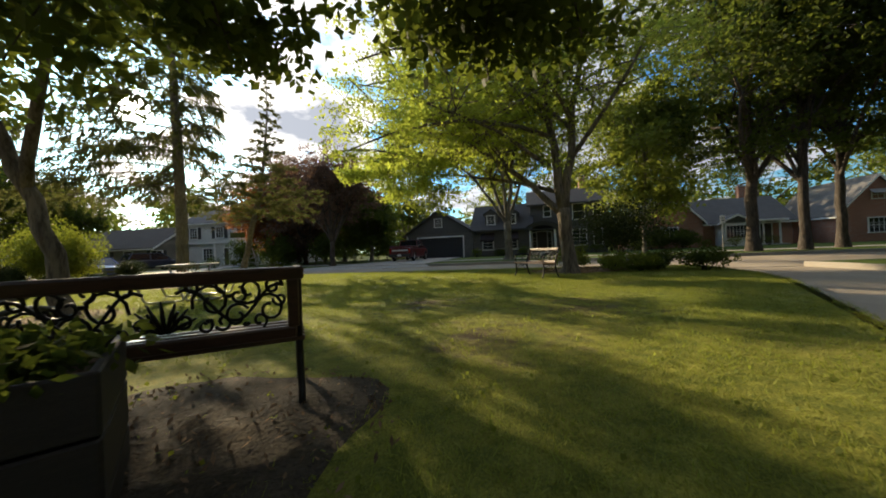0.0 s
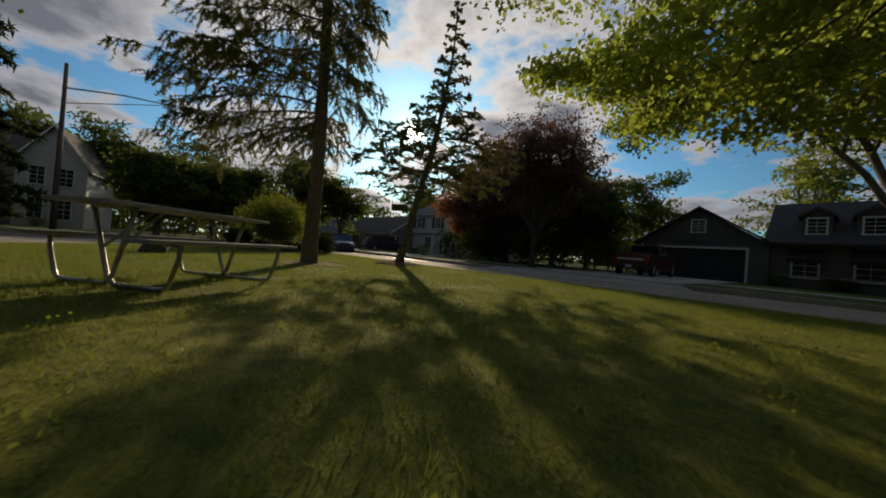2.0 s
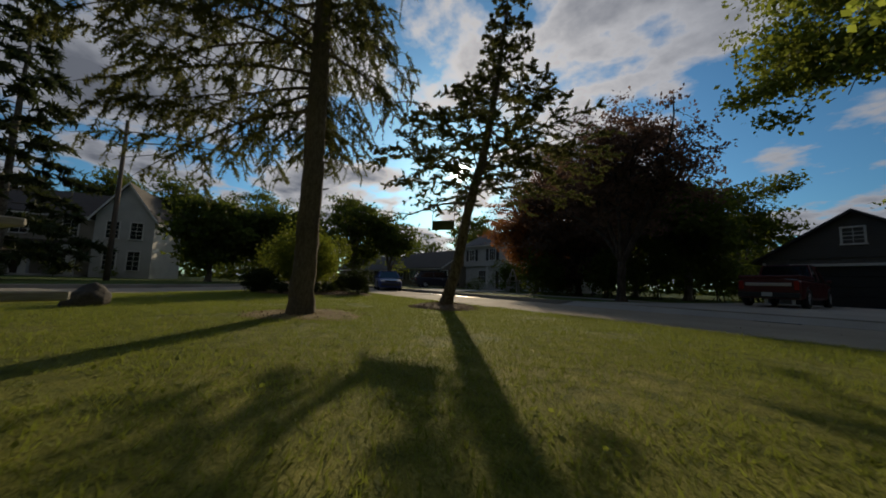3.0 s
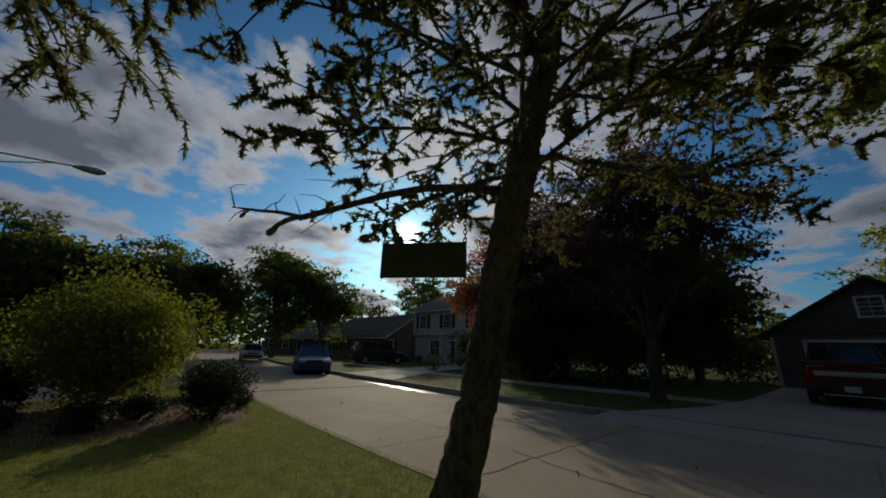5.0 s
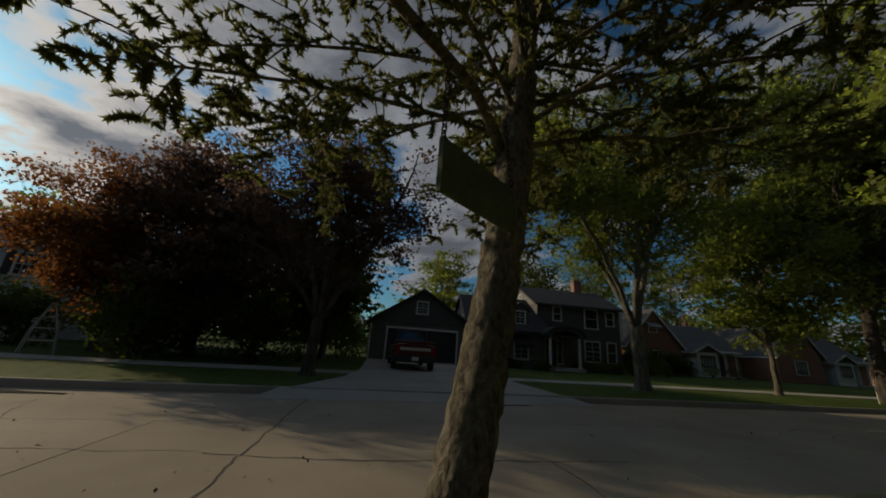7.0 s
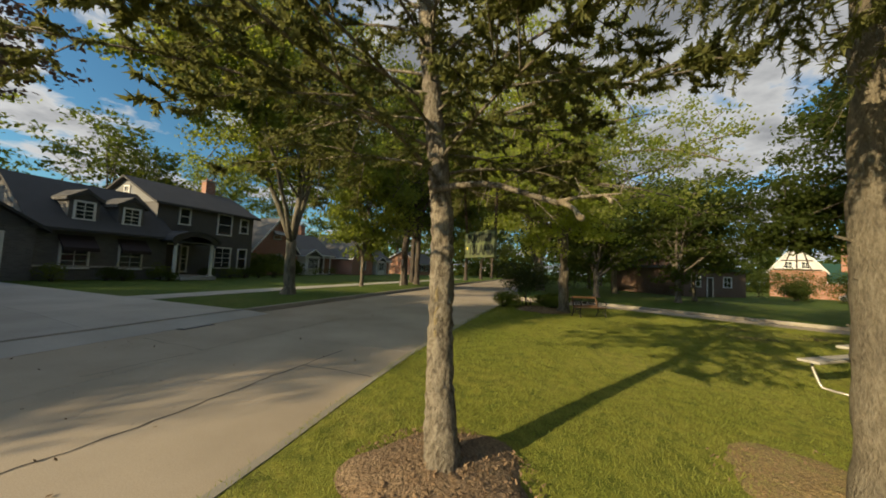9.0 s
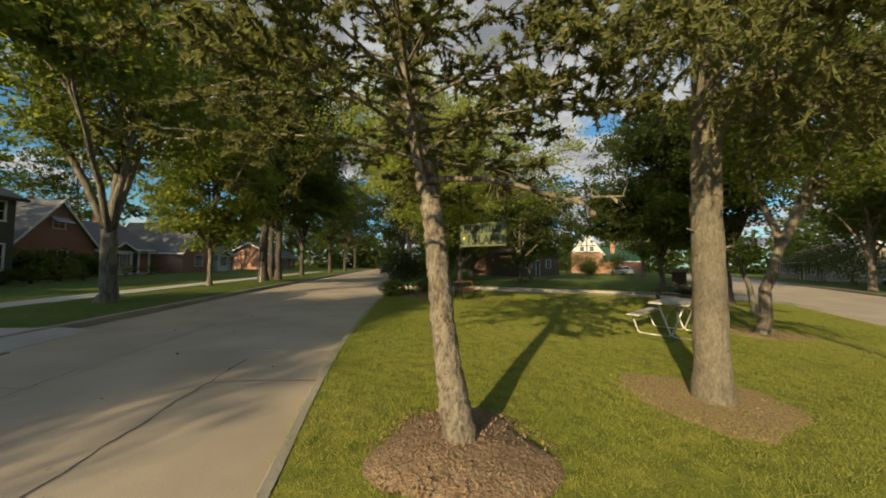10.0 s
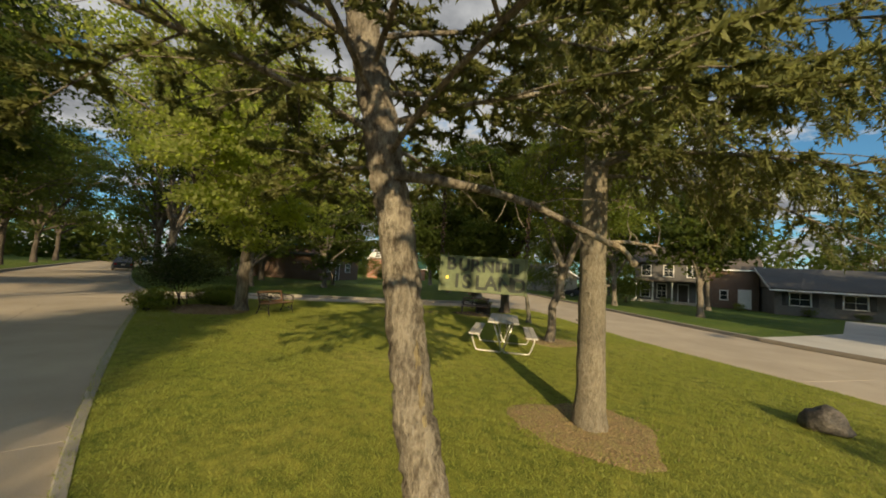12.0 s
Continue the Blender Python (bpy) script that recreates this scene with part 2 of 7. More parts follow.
M_SCAR = bark_material("peeled_bark", (0.16, 0.125, 0.075), (0.40, 0.33, 0.19), (30, 30, 6))
M_NEEDLE = leaf_material("spruce_needles", (0.068, 0.088, 0.030), (0.200, 0.200, 0.070), (0.27, 0.28, 0.08), 0.42)
M_NEEDLE_DARK = leaf_material("dark_needles", (0.030, 0.045, 0.022), (0.072, 0.088, 0.035), (0.08, 0.10, 0.03), 0.3)
M_LEAF = leaf_material("maple_leaves", (0.052, 0.078, 0.017), (0.118, 0.138, 0.034), (0.38, 0.44, 0.060), 0.48)
M_LEAF_LIGHT = leaf_material("honey_locust_leaves", (0.120, 0.145, 0.045), (0.235, 0.240, 0.088), (0.56, 0.66, 0.09), 0.58)
# dark foliage; on the street trees this lower colour stands in for shade
M_LEAF_DARK_SHADED = leaf_material("dark_shaded_leaves", (0.022, 0.036, 0.009), (0.060, 0.076, 0.016), (0.20, 0.25, 0.035), 0.45)
M_LEAF_RED = leaf_material("bronze_leaves", (0.060, 0.034, 0.018), (0.150, 0.070, 0.026), (0.42, 0.17, 0.045), 0.55)
M_LEAF_PURPLE = leaf_material("purple_leaves", (0.052, 0.044, 0.036), (0.110, 0.076, 0.055), (0.27, 0.155, 0.10), 0.52)
M_LEAF_LIME = leaf_material("lime_leaves", (0.060, 0.088, 0.012), (0.150, 0.165, 0.030), (0.34, 0.39, 0.04), 0.46)
M_LEAF_BOX = leaf_material("box_leaves", (0.020, 0.032, 0.010), (0.048, 0.060, 0.016), (0.08, 0.11, 0.02), 0.16)
M_IRON = material("black_cast_iron", (0.018, 0.017, 0.016), 0.45, metal=0.6, grain=0.3, grain_scale=90, bump=0.2, bump_scale=120, bump_dist=0.002)
M_CHAIN = material("rusty_chain", (0.085, 0.050, 0.034), 0.75, metal=0.3, spots=(0.045, 0.032, 0.026), spot_scale=30, grain=0.3, grain_scale=90)
M_SLAT = material("oiled_bench_wood", (0.215, 0.118, 0.060), 0.45, spots=(0.15, 0.080, 0.042), spot_scale=6, grain=0.25, grain_scale=30, stretch=(1, 8, 8), per_object=0.15, bump=0.2, bump_scale=60, bump_dist=0.002)
M_SLAT_DARK = material("dark_bench_wood", (0.075, 0.040, 0.024), 0.38, spots=(0.045, 0.025, 0.016), spot_scale=6, grain=0.25, grain_scale=30, stretch=(1, 8, 8), per_object=0.15, bump=0.2, bump_scale=60, bump_dist=0.002)
M_TABLE = material("weathered_table_boards", (0.42, 0.40, 0.36), 0.6, spots=(0.30, 0.28, 0.25), spot_scale=5, grain=0.2, grain_scale=30, stretch=(1, 10, 10), per_object=0.1, bump=0.3, bump_scale=50, bump_dist=0.002)
M_GALV = material("galvanised_steel_tube", (0.55, 0.54, 0.50), 0.42, metal=0.75, spots=(0.40, 0.38, 0.35), spot_scale=14)
M_SIGN = material("green_painted_board", (0.068, 0.092, 0.040), 0.65, spots=(0.115, 0.132, 0.062), spot_scale=5, grain=0.15, grain_scale=40, bump=0.15, bump_scale=40, bump_dist=0.002)
M_INK = material("faded_black_lettering", (0.022, 0.028, 0.018), 0.7, grain=0.4, grain_scale=60)
M_YELLOW = material("yellow_paint", (0.75, 0.60, 0.10), 0.6, grain=0.1)
M_STONE = material("dark_boulder", (0.060, 0.052, 0.046), 0.85, spots=(0.12, 0.105, 0.09), spot_scale=5, grain=0.3, grain_scale=40, bump=0.8, bump_scale=14, bump_dist=0.03)
M_WHITE = material("white_trim_paint", (0.74, 0.73, 0.70), 0.5, spots=(0.66, 0.65, 0.62), spot_scale=2, grain=0.04)
M_SIDING = row_material("grey_siding", (0.125, 0.119, 0.115), (0.094, 0.090, 0.087), 0.16)
# pale gable siding greyed to carry the shade of nearby trees
M_GABLE = row_material("shaded_gable_siding", (0.22, 0.218, 0.215), (0.17, 0.168, 0.165), 0.16)
M_SIDING_WHITE = row_material("white_siding", (0.62, 0.61, 0.58), (0.5, 0.5, 0.48), 0.14)
M_SIDING_TAN = row_material("tan_siding", (0.34, 0.31, 0.26), (0.26, 0.24, 0.2), 0.16)
M_BRICK = brick_material("orange_brick", (0.36, 0.150, 0.085), (0.27, 0.105, 0.062), (0.36, 0.31, 0.26))
# darker copy of the orange brick, tree shade put into its colour
M_BRICK_SHADED = brick_material("shaded_brick", (0.17, 0.095, 0.06), (0.12, 0.065, 0.045), (0.19, 0.165, 0.14))
M_BRICK_GREY = brick_material("grey_brick", (0.155, 0.144, 0.136), (0.112, 0.104, 0.098), (0.17, 0.165, 0.16))
M_ROOF = row_material("dark_shingles", (0.070, 0.068, 0.068), (0.035, 0.035, 0.036), 0.12, 2, 0.9)
M_ROOF_GREY = row_material("grey_shingles", (0.145, 0.138, 0.132), (0.08, 0.078, 0.075), 0.12, 2, 0.9)
M_ROOF_BROWN = row_material("brown_shingles", (0.105, 0.085, 0.07), (0.06, 0.05, 0.042), 0.12, 2, 0.9)
M_ROOF_GREEN = material("green_metal_roof", (0.014, 0.055, 0.036), 0.6, spots=(0.012, 0.042, 0.03), spot_scale=2, grain=0.1)
M_GLASS = glass_material("window_glass")
M_EAVE = material("charcoal_eave_paint", (0.060, 0.058, 0.057), 0.6, grain=0.15, grain_scale=20)
M_DARK = material("dark_garage_door", (0.030, 0.029, 0.030), 0.55, grain=0.15, grain_scale=20)
M_DOOR = material("dark_front_door", (0.05, 0.035, 0.028), 0.5, grain=0.15, grain_scale=20)
M_AWNING = material("dark_awning", (0.026, 0.016, 0.017), 0.8, grain=0.2)
M_TYRE = material("tyre_rubber", (0.022, 0.022, 0.023), 0.85, grain=0.2)
M_RIM = material("alloy_rim", (0.55, 0.55, 0.56), 0.35, metal=0.9, grain=0.08)
M_CHROME = material("chrome_bumper", (0.65, 0.65, 0.66), 0.22, metal=1.0, grain=0.05)
M_PLASTIC = material("black_plastic", (0.03, 0.03, 0.031), 0.6, grain=0.15)
M_LAMP_RED = material("red_tail_lamp", (0.32, 0.015, 0.012), 0.25, grain=0.05)
M_LAMP_CLEAR = material("clear_head_lamp", (0.70, 0.70, 0.70), 0.15, grain=0.05)
M_PLATE = material("pale_number_plate", (0.62, 0.62, 0.60), 0.5, grain=0.05)
M_CAR_GLASS = material("car_glass", (0.015, 0.018, 0.020), 0.05, spec=0.9)
M_POLE = material("weathered_utility_pole", (0.16, 0.125, 0.095), 0.9, spots=(0.10, 0.08, 0.06), spot_scale=3, grain=0.3, stretch=(6, 6, 1))
M_LAMPHEAD = material("grey_lamp_head", (0.32, 0.33, 0.33), 0.5, metal=0.4, grain=0.1)
M_LIBRARY = material("dark_stained_box", (0.055, 0.040, 0.032), 0.6, spots=(0.035, 0.026, 0.022), spot_scale=6, grain=0.25, stretch=(1, 1, 6))
M_WATER = material("gutter_water", (0.05, 0.048, 0.042), 0.24, spec=1.0, bump=0.25, bump_scale=30, bump_dist=0.002)
M_PLANTER = material("blackened_planter_wood", (0.022, 0.018, 0.015), 0.7, spots=(0.014, 0.012, 0.010), spot_scale=6, grain=0.3, stretch=(1, 1, 6))
M_PETAL = material("pale_petals", (0.62, 0.60, 0.50), 0.7, per_island=0.2)


def paint(name, col):
    m = material(name, col, 0.28, spots=tuple(0.88 * c for c in col), spot_scale=1.5, spec=0.6)
    return m


M_CAR_RED = paint("dark_red_car_paint", (0.10, 0.010, 0.012))
M_CAR_BLUE = paint("deep_blue_car_paint", (0.020, 0.045, 0.22))
M_CAR_WHITE = paint("white_car_paint", (0.68, 0.68, 0.67))
M_CAR_NAVY = paint("navy_car_paint", (0.022, 0.026, 0.045))


# ---- mesh helpers ----
class Geo:
    """Collects vertices and faces, then links them as one mesh."""

    def __init__(self):
        self.v, self.f = [], []

    def add(self, verts, faces, m=None):
        k = len(self.v)
        self.v.extend([tuple(m @ Vector(p)) for p in verts] if m is not None else [tuple(p) for p in verts])
        self.f.extend([tuple(i + k for i in face) for face in faces])
        return self

    def box(self, c, s, bevel=0.0, m=None):
        hx, hy, hz = (a / 2 for a in s)
        if bevel <= 0:
            vs = [(c[0] + x * hx, c[1] + y * hy, c[2] + z * hz) for z in (-1, 1) for y in (-1, 1) for x in (-1, 1)]
            return self.add(vs, [(0, 2, 3, 1), (4, 5, 7, 6), (0, 1, 5, 4), (2, 6, 7, 3), (0, 4, 6, 2), (1, 3, 7, 5)], m)
        b = min(bevel, hx * 0.9, hy * 0.9, hz * 0.9)
        h, vs, idx = (hx, hy, hz), [], {}
        for sx in (-1, 1):
            for sy in (-1, 1):
                for sz in (-1, 1):
                    s3 = (sx, sy, sz)
                    for a in range(3):
                        idx[s3, a] = len(vs)
                        vs.append(tuple(c[i] + s3[i] * (h[i] if i == a else h[i] - b) for i in range(3)))
        fs = []
        for a in range(3):
            i, j = (a + 1) % 3, (a + 2) % 3
            for sgn in (-1, 1):
                quad = []
                for p, q in ((-1, -1), (1, -1), (1, 1), (-1, 1)):
                    s3 = [0, 0, 0]
                    s3[a], s3[i], s3[j] = sgn, p, q
                    quad.append(idx[tuple(s3), a])
                fs.append(tuple(quad if sgn > 0 else quad[::-1]))
            for p in (-1, 1):
                for q in (-1, 1):
                    s0, s1 = [0, 0, 0], [0, 0, 0]
                    s0[a], s0[i], s0[j] = -1, p, q
                    s1[a], s1[i], s1[j] = 1, p, q
                    quad = (idx[tuple(s0), i], idx[tuple(s1), i], idx[tuple(s1), j], idx[tuple(s0), j])
                    fs.append(quad if p * q > 0 else quad[::-1])
        for sx in (-1, 1):
            for sy in (-1, 1):
                for sz in (-1, 1):
                    tri = tuple(idx[(sx, sy, sz), a] for a in range(3))
                    fs.append(tri if sx * sy * sz > 0 else tri[::-1])
        return self.add(vs, fs, m)

    def tube(self, pts, radii, n=8, caps=True, wobble=0.0, rng=None):
        pts = [Vector(p) for p in pts]
        if not hasattr(radii, "__len__"):
            radii = [radii] * len(pts)
        d = (pts[1] - pts[0]).normalized()
        side = d.cross(Vector((0, 0, 1)) if abs(d.z) < 0.9 else Vector((1, 0, 0))).normalized()
        vs = []
        for i, (p, r) in enumerate(zip(pts, radii)):
            a, b = pts[max(i - 1, 0)], pts[min(i + 1, len(pts) - 1)]
            d = (b - a).normalized()
            side = (side - d * side.dot(d)).normalized()
            other = d.cross(side)
            for k in range(n):
                t = 2 * math.pi * k / n
                rr = r * (1 + (rng.uniform(-wobble, wobble) if rng else 0))
                vs.append(p + side * (math.cos(t) * rr) + other * (math.sin(t) * rr))
        fs = [(i * n + k, i * n + (k + 1) % n, (i + 1) * n + (k + 1) % n, (i + 1) * n + k) for i in range(len(pts) - 1) for k in range(n)]
        if caps:
            fs += [tuple(reversed(range(n))), tuple(range((len(pts) - 1) * n, len(pts) * n))]
        return self.add(vs, fs)

    def prism(self, poly, z0, z1, m=None):
        """A flat outline (counter-clockwise) given thickness along z."""
        n = len(poly)
        vs = [(x, y, z0) for x, y in poly] + [(x, y, z1) for x, y in poly]
        fs = [tuple(reversed(range(n))), tuple(range(n, 2 * n))] + [(i, (i + 1) % n, n + (i + 1) % n, n + i) for i in range(n)]
        return self.add(vs, fs, m)

    def make(self, name, mat, parent=None, label="", smooth=False):
        me = bpy.data.meshes.new(name)
        me.from_pydata(self.v, [], self.f)
        me.materials.append(mat)
        if smooth:
            me.shade_smooth()
        me.update()
        return link(name, me, parent, label)


def link(name, me, parent=None, label=""):
    ob = new(name, me)
    if parent is not None:
        ob.parent = parent
    if label:
        tagged(ob, label)
    return ob


def thing(name, m, label, category, group="", kind=""):
    """An Empty at the base of a thing, which carries its parts."""
    ob = new(name)
    ob.empty_display_size = 0.2
    ob.matrix_basis = m
    return tagged(ob, label, category, group, kind)


def soup(name, verts, sizes, mat, parent=None, label=""):
    """A mesh of loose faces from arrays: verts (n, k, 3), all faces with k corners."""
    n, k, _ = verts.shape
    me = bpy.data.meshes.new(name)
    me.vertices.add(n * k)
    me.vertices.foreach_set("co", verts.reshape(-1).astype(np.float32))
    me.loops.add(n * k)
    me.loops.foreach_set("vertex_index", np.arange(n * k, dtype=np.int32))
    me.polygons.add(n)
    me.polygons.foreach_set("loop_start", np.arange(0, n * k, k, dtype=np.int32))
    me.materials.append(mat)
    me.update(calc_edges=True)
    return link(name, me, parent, label)


def leaf_quads(rng, centres, length, width, face_up=0.35):
    """Pointed leaves with a fold, one quad each, round the given centres."""
    n = len(centres)
    a = rng.normal(size=(n, 3))
    a /= np.linalg.norm(a, axis=1, keepdims=True) + 1e-9
    nrm = rng.normal(size=(n, 3)) + np.array([0, 0, 1.0]) * face_up * 3
    b = np.cross(nrm, a)
    b /= np.linalg.norm(b, axis=1, keepdims=True) + 1e-9
    s = rng.uniform(0.65, 1.25, size=(n, 1))
    a, b = a * length * s / 2, b * width * s / 2
    return np.stack([centres - a, centres + b - a * 0.1, centres + a, centres - b - a * 0.1], axis=1)


def far_leaves(rng, centres, length, width, face_up=0.35):
    """Three-cornered leaves for foliage that stays far off."""
    return leaf_quads(rng, centres, length * 1.12, width * 1.5, face_up)[:, [0, 1, 3]]


def curve_pts(p0, p1, p2, n):
    p0, p1, p2 = (np.asarray(p, float) for p in (p0, p1, p2))
    t = np.linspace(0, 1, n)[:, None]
    return (1 - t) ** 2 * p0 + 2 * t * (1 - t) * p1 + t ** 2 * p2


def along(pts, radii, s):
    """Place and radius at the fraction s of a polyline."""
    k = s * (len(pts) - 1)
    i = min(int(k), len(pts) - 2)
    f = k - i
    return np.asarray(pts[i]) * (1 - f) + np.asarray(pts[i + 1]) * f, radii[i] * (1 - f) + radii[i + 1] * f


def deciduous(name, x, y, label, stems, env, limbs=10, subs=4, leaves=9000, leaf=0.15, clump=0.45, leaf_mat=None, bark=None, seed=1,
              group="", start=(0.45, 1.0), turn=0.0, hollow=0.45, sides=8, flare=1.5, split=False, zmin=None, hanging=(), far=False):
    """A broad-leaved tree: stems, limbs and boughs that reach into an uneven envelope, leaves in clumps on the boughs."""
    rng = np.random.default_rng(seed)
    rr = random.Random(seed)
    tree = thing(name, pose(x, y, 0, 0, 0, turn), label, "tree", group)
    all_stems = []
    for pts, r0, r1 in stems:
        n = max(6, len(pts) * 3)
        base = np.array(pts, float)
        t = np.linspace(0, len(base) - 1, n)
        sp = np.stack([np.interp(t, np.arange(len(base)), base[:, i]) for i in range(3)], axis=1)
        sp[1:-1, :2] += rng.normal(scale=0.02 * (sp[-1, 2] / 6 + 0.4), size=(n - 2, 2))
        rad = np.linspace(r0, r1, n)
        if base[0, 2] < 0.05:
            rad[0] *= flare
            sp = np.vstack([sp[:1] + [0, 0, -0.12], sp])
            rad = np.concatenate([[rad[0] * 1.15], rad])
        Geo().tube(sp, list(rad), sides, wobble=0.05, rng=rr).make("trunk" if base[0, 2] < 0.05 else "stem", bark or M_BARK_GREY, tree, smooth=True)
        all_stems.append((sp, rad))
    bough = Geo()
    c, r = np.array(env[:3]), np.array(env[3:])
    clumps = []
    for i in range(limbs):
        sp, rad = all_stems[i % len(all_stems)]
        low = zmin if zmin is not None else 0.42 * (env[2] - env[5]) + 0.58 * 1.2
        for _try in range(12):
            p0, q = along(sp, rad, rr.uniform(*start))
            if p0[2] >= low:
                break
            sp, rad = all_stems[rr.randrange(len(all_stems))]
        d = rng.normal(size=3)
        d /= np.linalg.norm(d)
        lobe = 0.86 + 0.42 * noise.noise(Vector(d) * 1.7 + Vector((seed * 3.1, 0, 0)))
        target = c + d * r * lobe * (hollow + (1 - hollow) * rng.random() ** 0.6)
        if target[2] < p0[2] - 0.6 * r[2]:
            target[2] = p0[2] + rng.uniform(0, 0.3) * r[2]
        mid = (p0 + target) / 2 + np.array([0, 0, 0.22 * np.linalg.norm(target - p0)])
        mid[:2] += rng.normal(scale=0.12, size=2) * r[:2]
        lp = curve_pts(p0, mid, target, 7)
        lr = np.linspace(min(q * 0.62, 0.16), 0.018, 7)
        if split:
            limb = Geo().tube(lp, list(lr), 6, caps=False).make("limb", bark or M_BARK_GREY, tree, smooth=True)
        else:
            bough.tube(lp, list(lr), 4 if far else 6, caps=False)
        clumps.append(target)
        for j in range(subs):
            a, ra = along(lp, lr, rr.uniform(0.3, 0.95))
            d = rng.normal(size=3) * np.array([1, 1, 0.6])
            e = a + d / np.linalg.norm(d) * r.mean() * rng.uniform(0.22, 0.55)
            k = (e - c) / r
            nk = np.linalg.norm(k)
            lim = 0.90 + 0.45 * noise.noise(Vector(k / (nk + 1e-9)) * 1.7 + Vector((seed * 3.1, 0, 0)))
            if nk > lim:
                e = c + k / nk * lim * r * rng.uniform(0.85, 1.05)
            bp = curve_pts(a, (a + e) / 2 + [0, 0, 0.1 * np.linalg.norm(e - a)], e, 5)
            br = list(np.linspace(max(0.014, ra * 0.5), 0.007, 5))
            if split:
                Geo().tube(bp, br, 4, caps=False).make("bough", bark or M_BARK_GREY, limb, smooth=True)
            else:
                bough.tube(bp[::2] if far else bp, br[::2] if far else br, 3 if far else 4, caps=False)
            clumps += [e, bp[3] + rng.normal(scale=0.15, size=3), bp[2] + rng.normal(scale=0.2, size=3)]
    for h in hanging:
        h = np.array(h, float)
        nodes = [(np.linalg.norm(p - h), p, q) for sp, rad in all_stems for p, q in zip(sp, rad) if p[2] > 1.7]
        _, p0, q = min(nodes, key=lambda e: e[0])
        lp = curve_pts(p0, (p0 + h) / 2 + np.array([0, 0, 0.30 * np.linalg.norm(h - p0)]), h, 7)
        lr = np.linspace(min(q * 0.5, 0.05), 0.010, 7)
        limb = Geo().tube(lp, list(lr), 6, caps=False).make("limb", bark or M_BARK_GREY, tree, smooth=True)
        for j in range(7):
            a, ra = along(lp, lr, rr.uniform(0.55, 1.0))
            d = rng.normal(size=3) * np.array([1, 1, 0.45])
            e = a + d / np.linalg.norm(d) * rng.uniform(0.4, 0.9)
            bp = curve_pts(a, (a + e) / 2 + [0, 0, 0.06], e, 5)
            Geo().tube(bp, list(np.linspace(0.008, 0.004, 5)), 4, caps=False).make("bough", bark or M_BARK_GREY, limb, smooth=True)
            clumps += [e, bp[3], bp[2], e + rng.normal(scale=0.15, size=3)]
    if not split:
        tagged(bough.make("branchwork", bark or M_BARK_GREY, tree, smooth=True), kind="stuff")
    clumps = np.array(clumps)
    per = rng.integers(0, len(clumps), leaves)
    spread = clump * rng.uniform(0.6, 1.3, size=len(clumps))
    off = np.clip(rng.normal(size=(leaves, 3)), -1.6, 1.6) * spread[per][:, None] * np.array([1.0, 1.0, 0.36])
    soup("crown", (far_leaves if far else leaf_quads)(rng, clumps[per] + off, leaf, leaf * 0.62), 4, leaf_mat or M_LEAF, tree)
    return tree


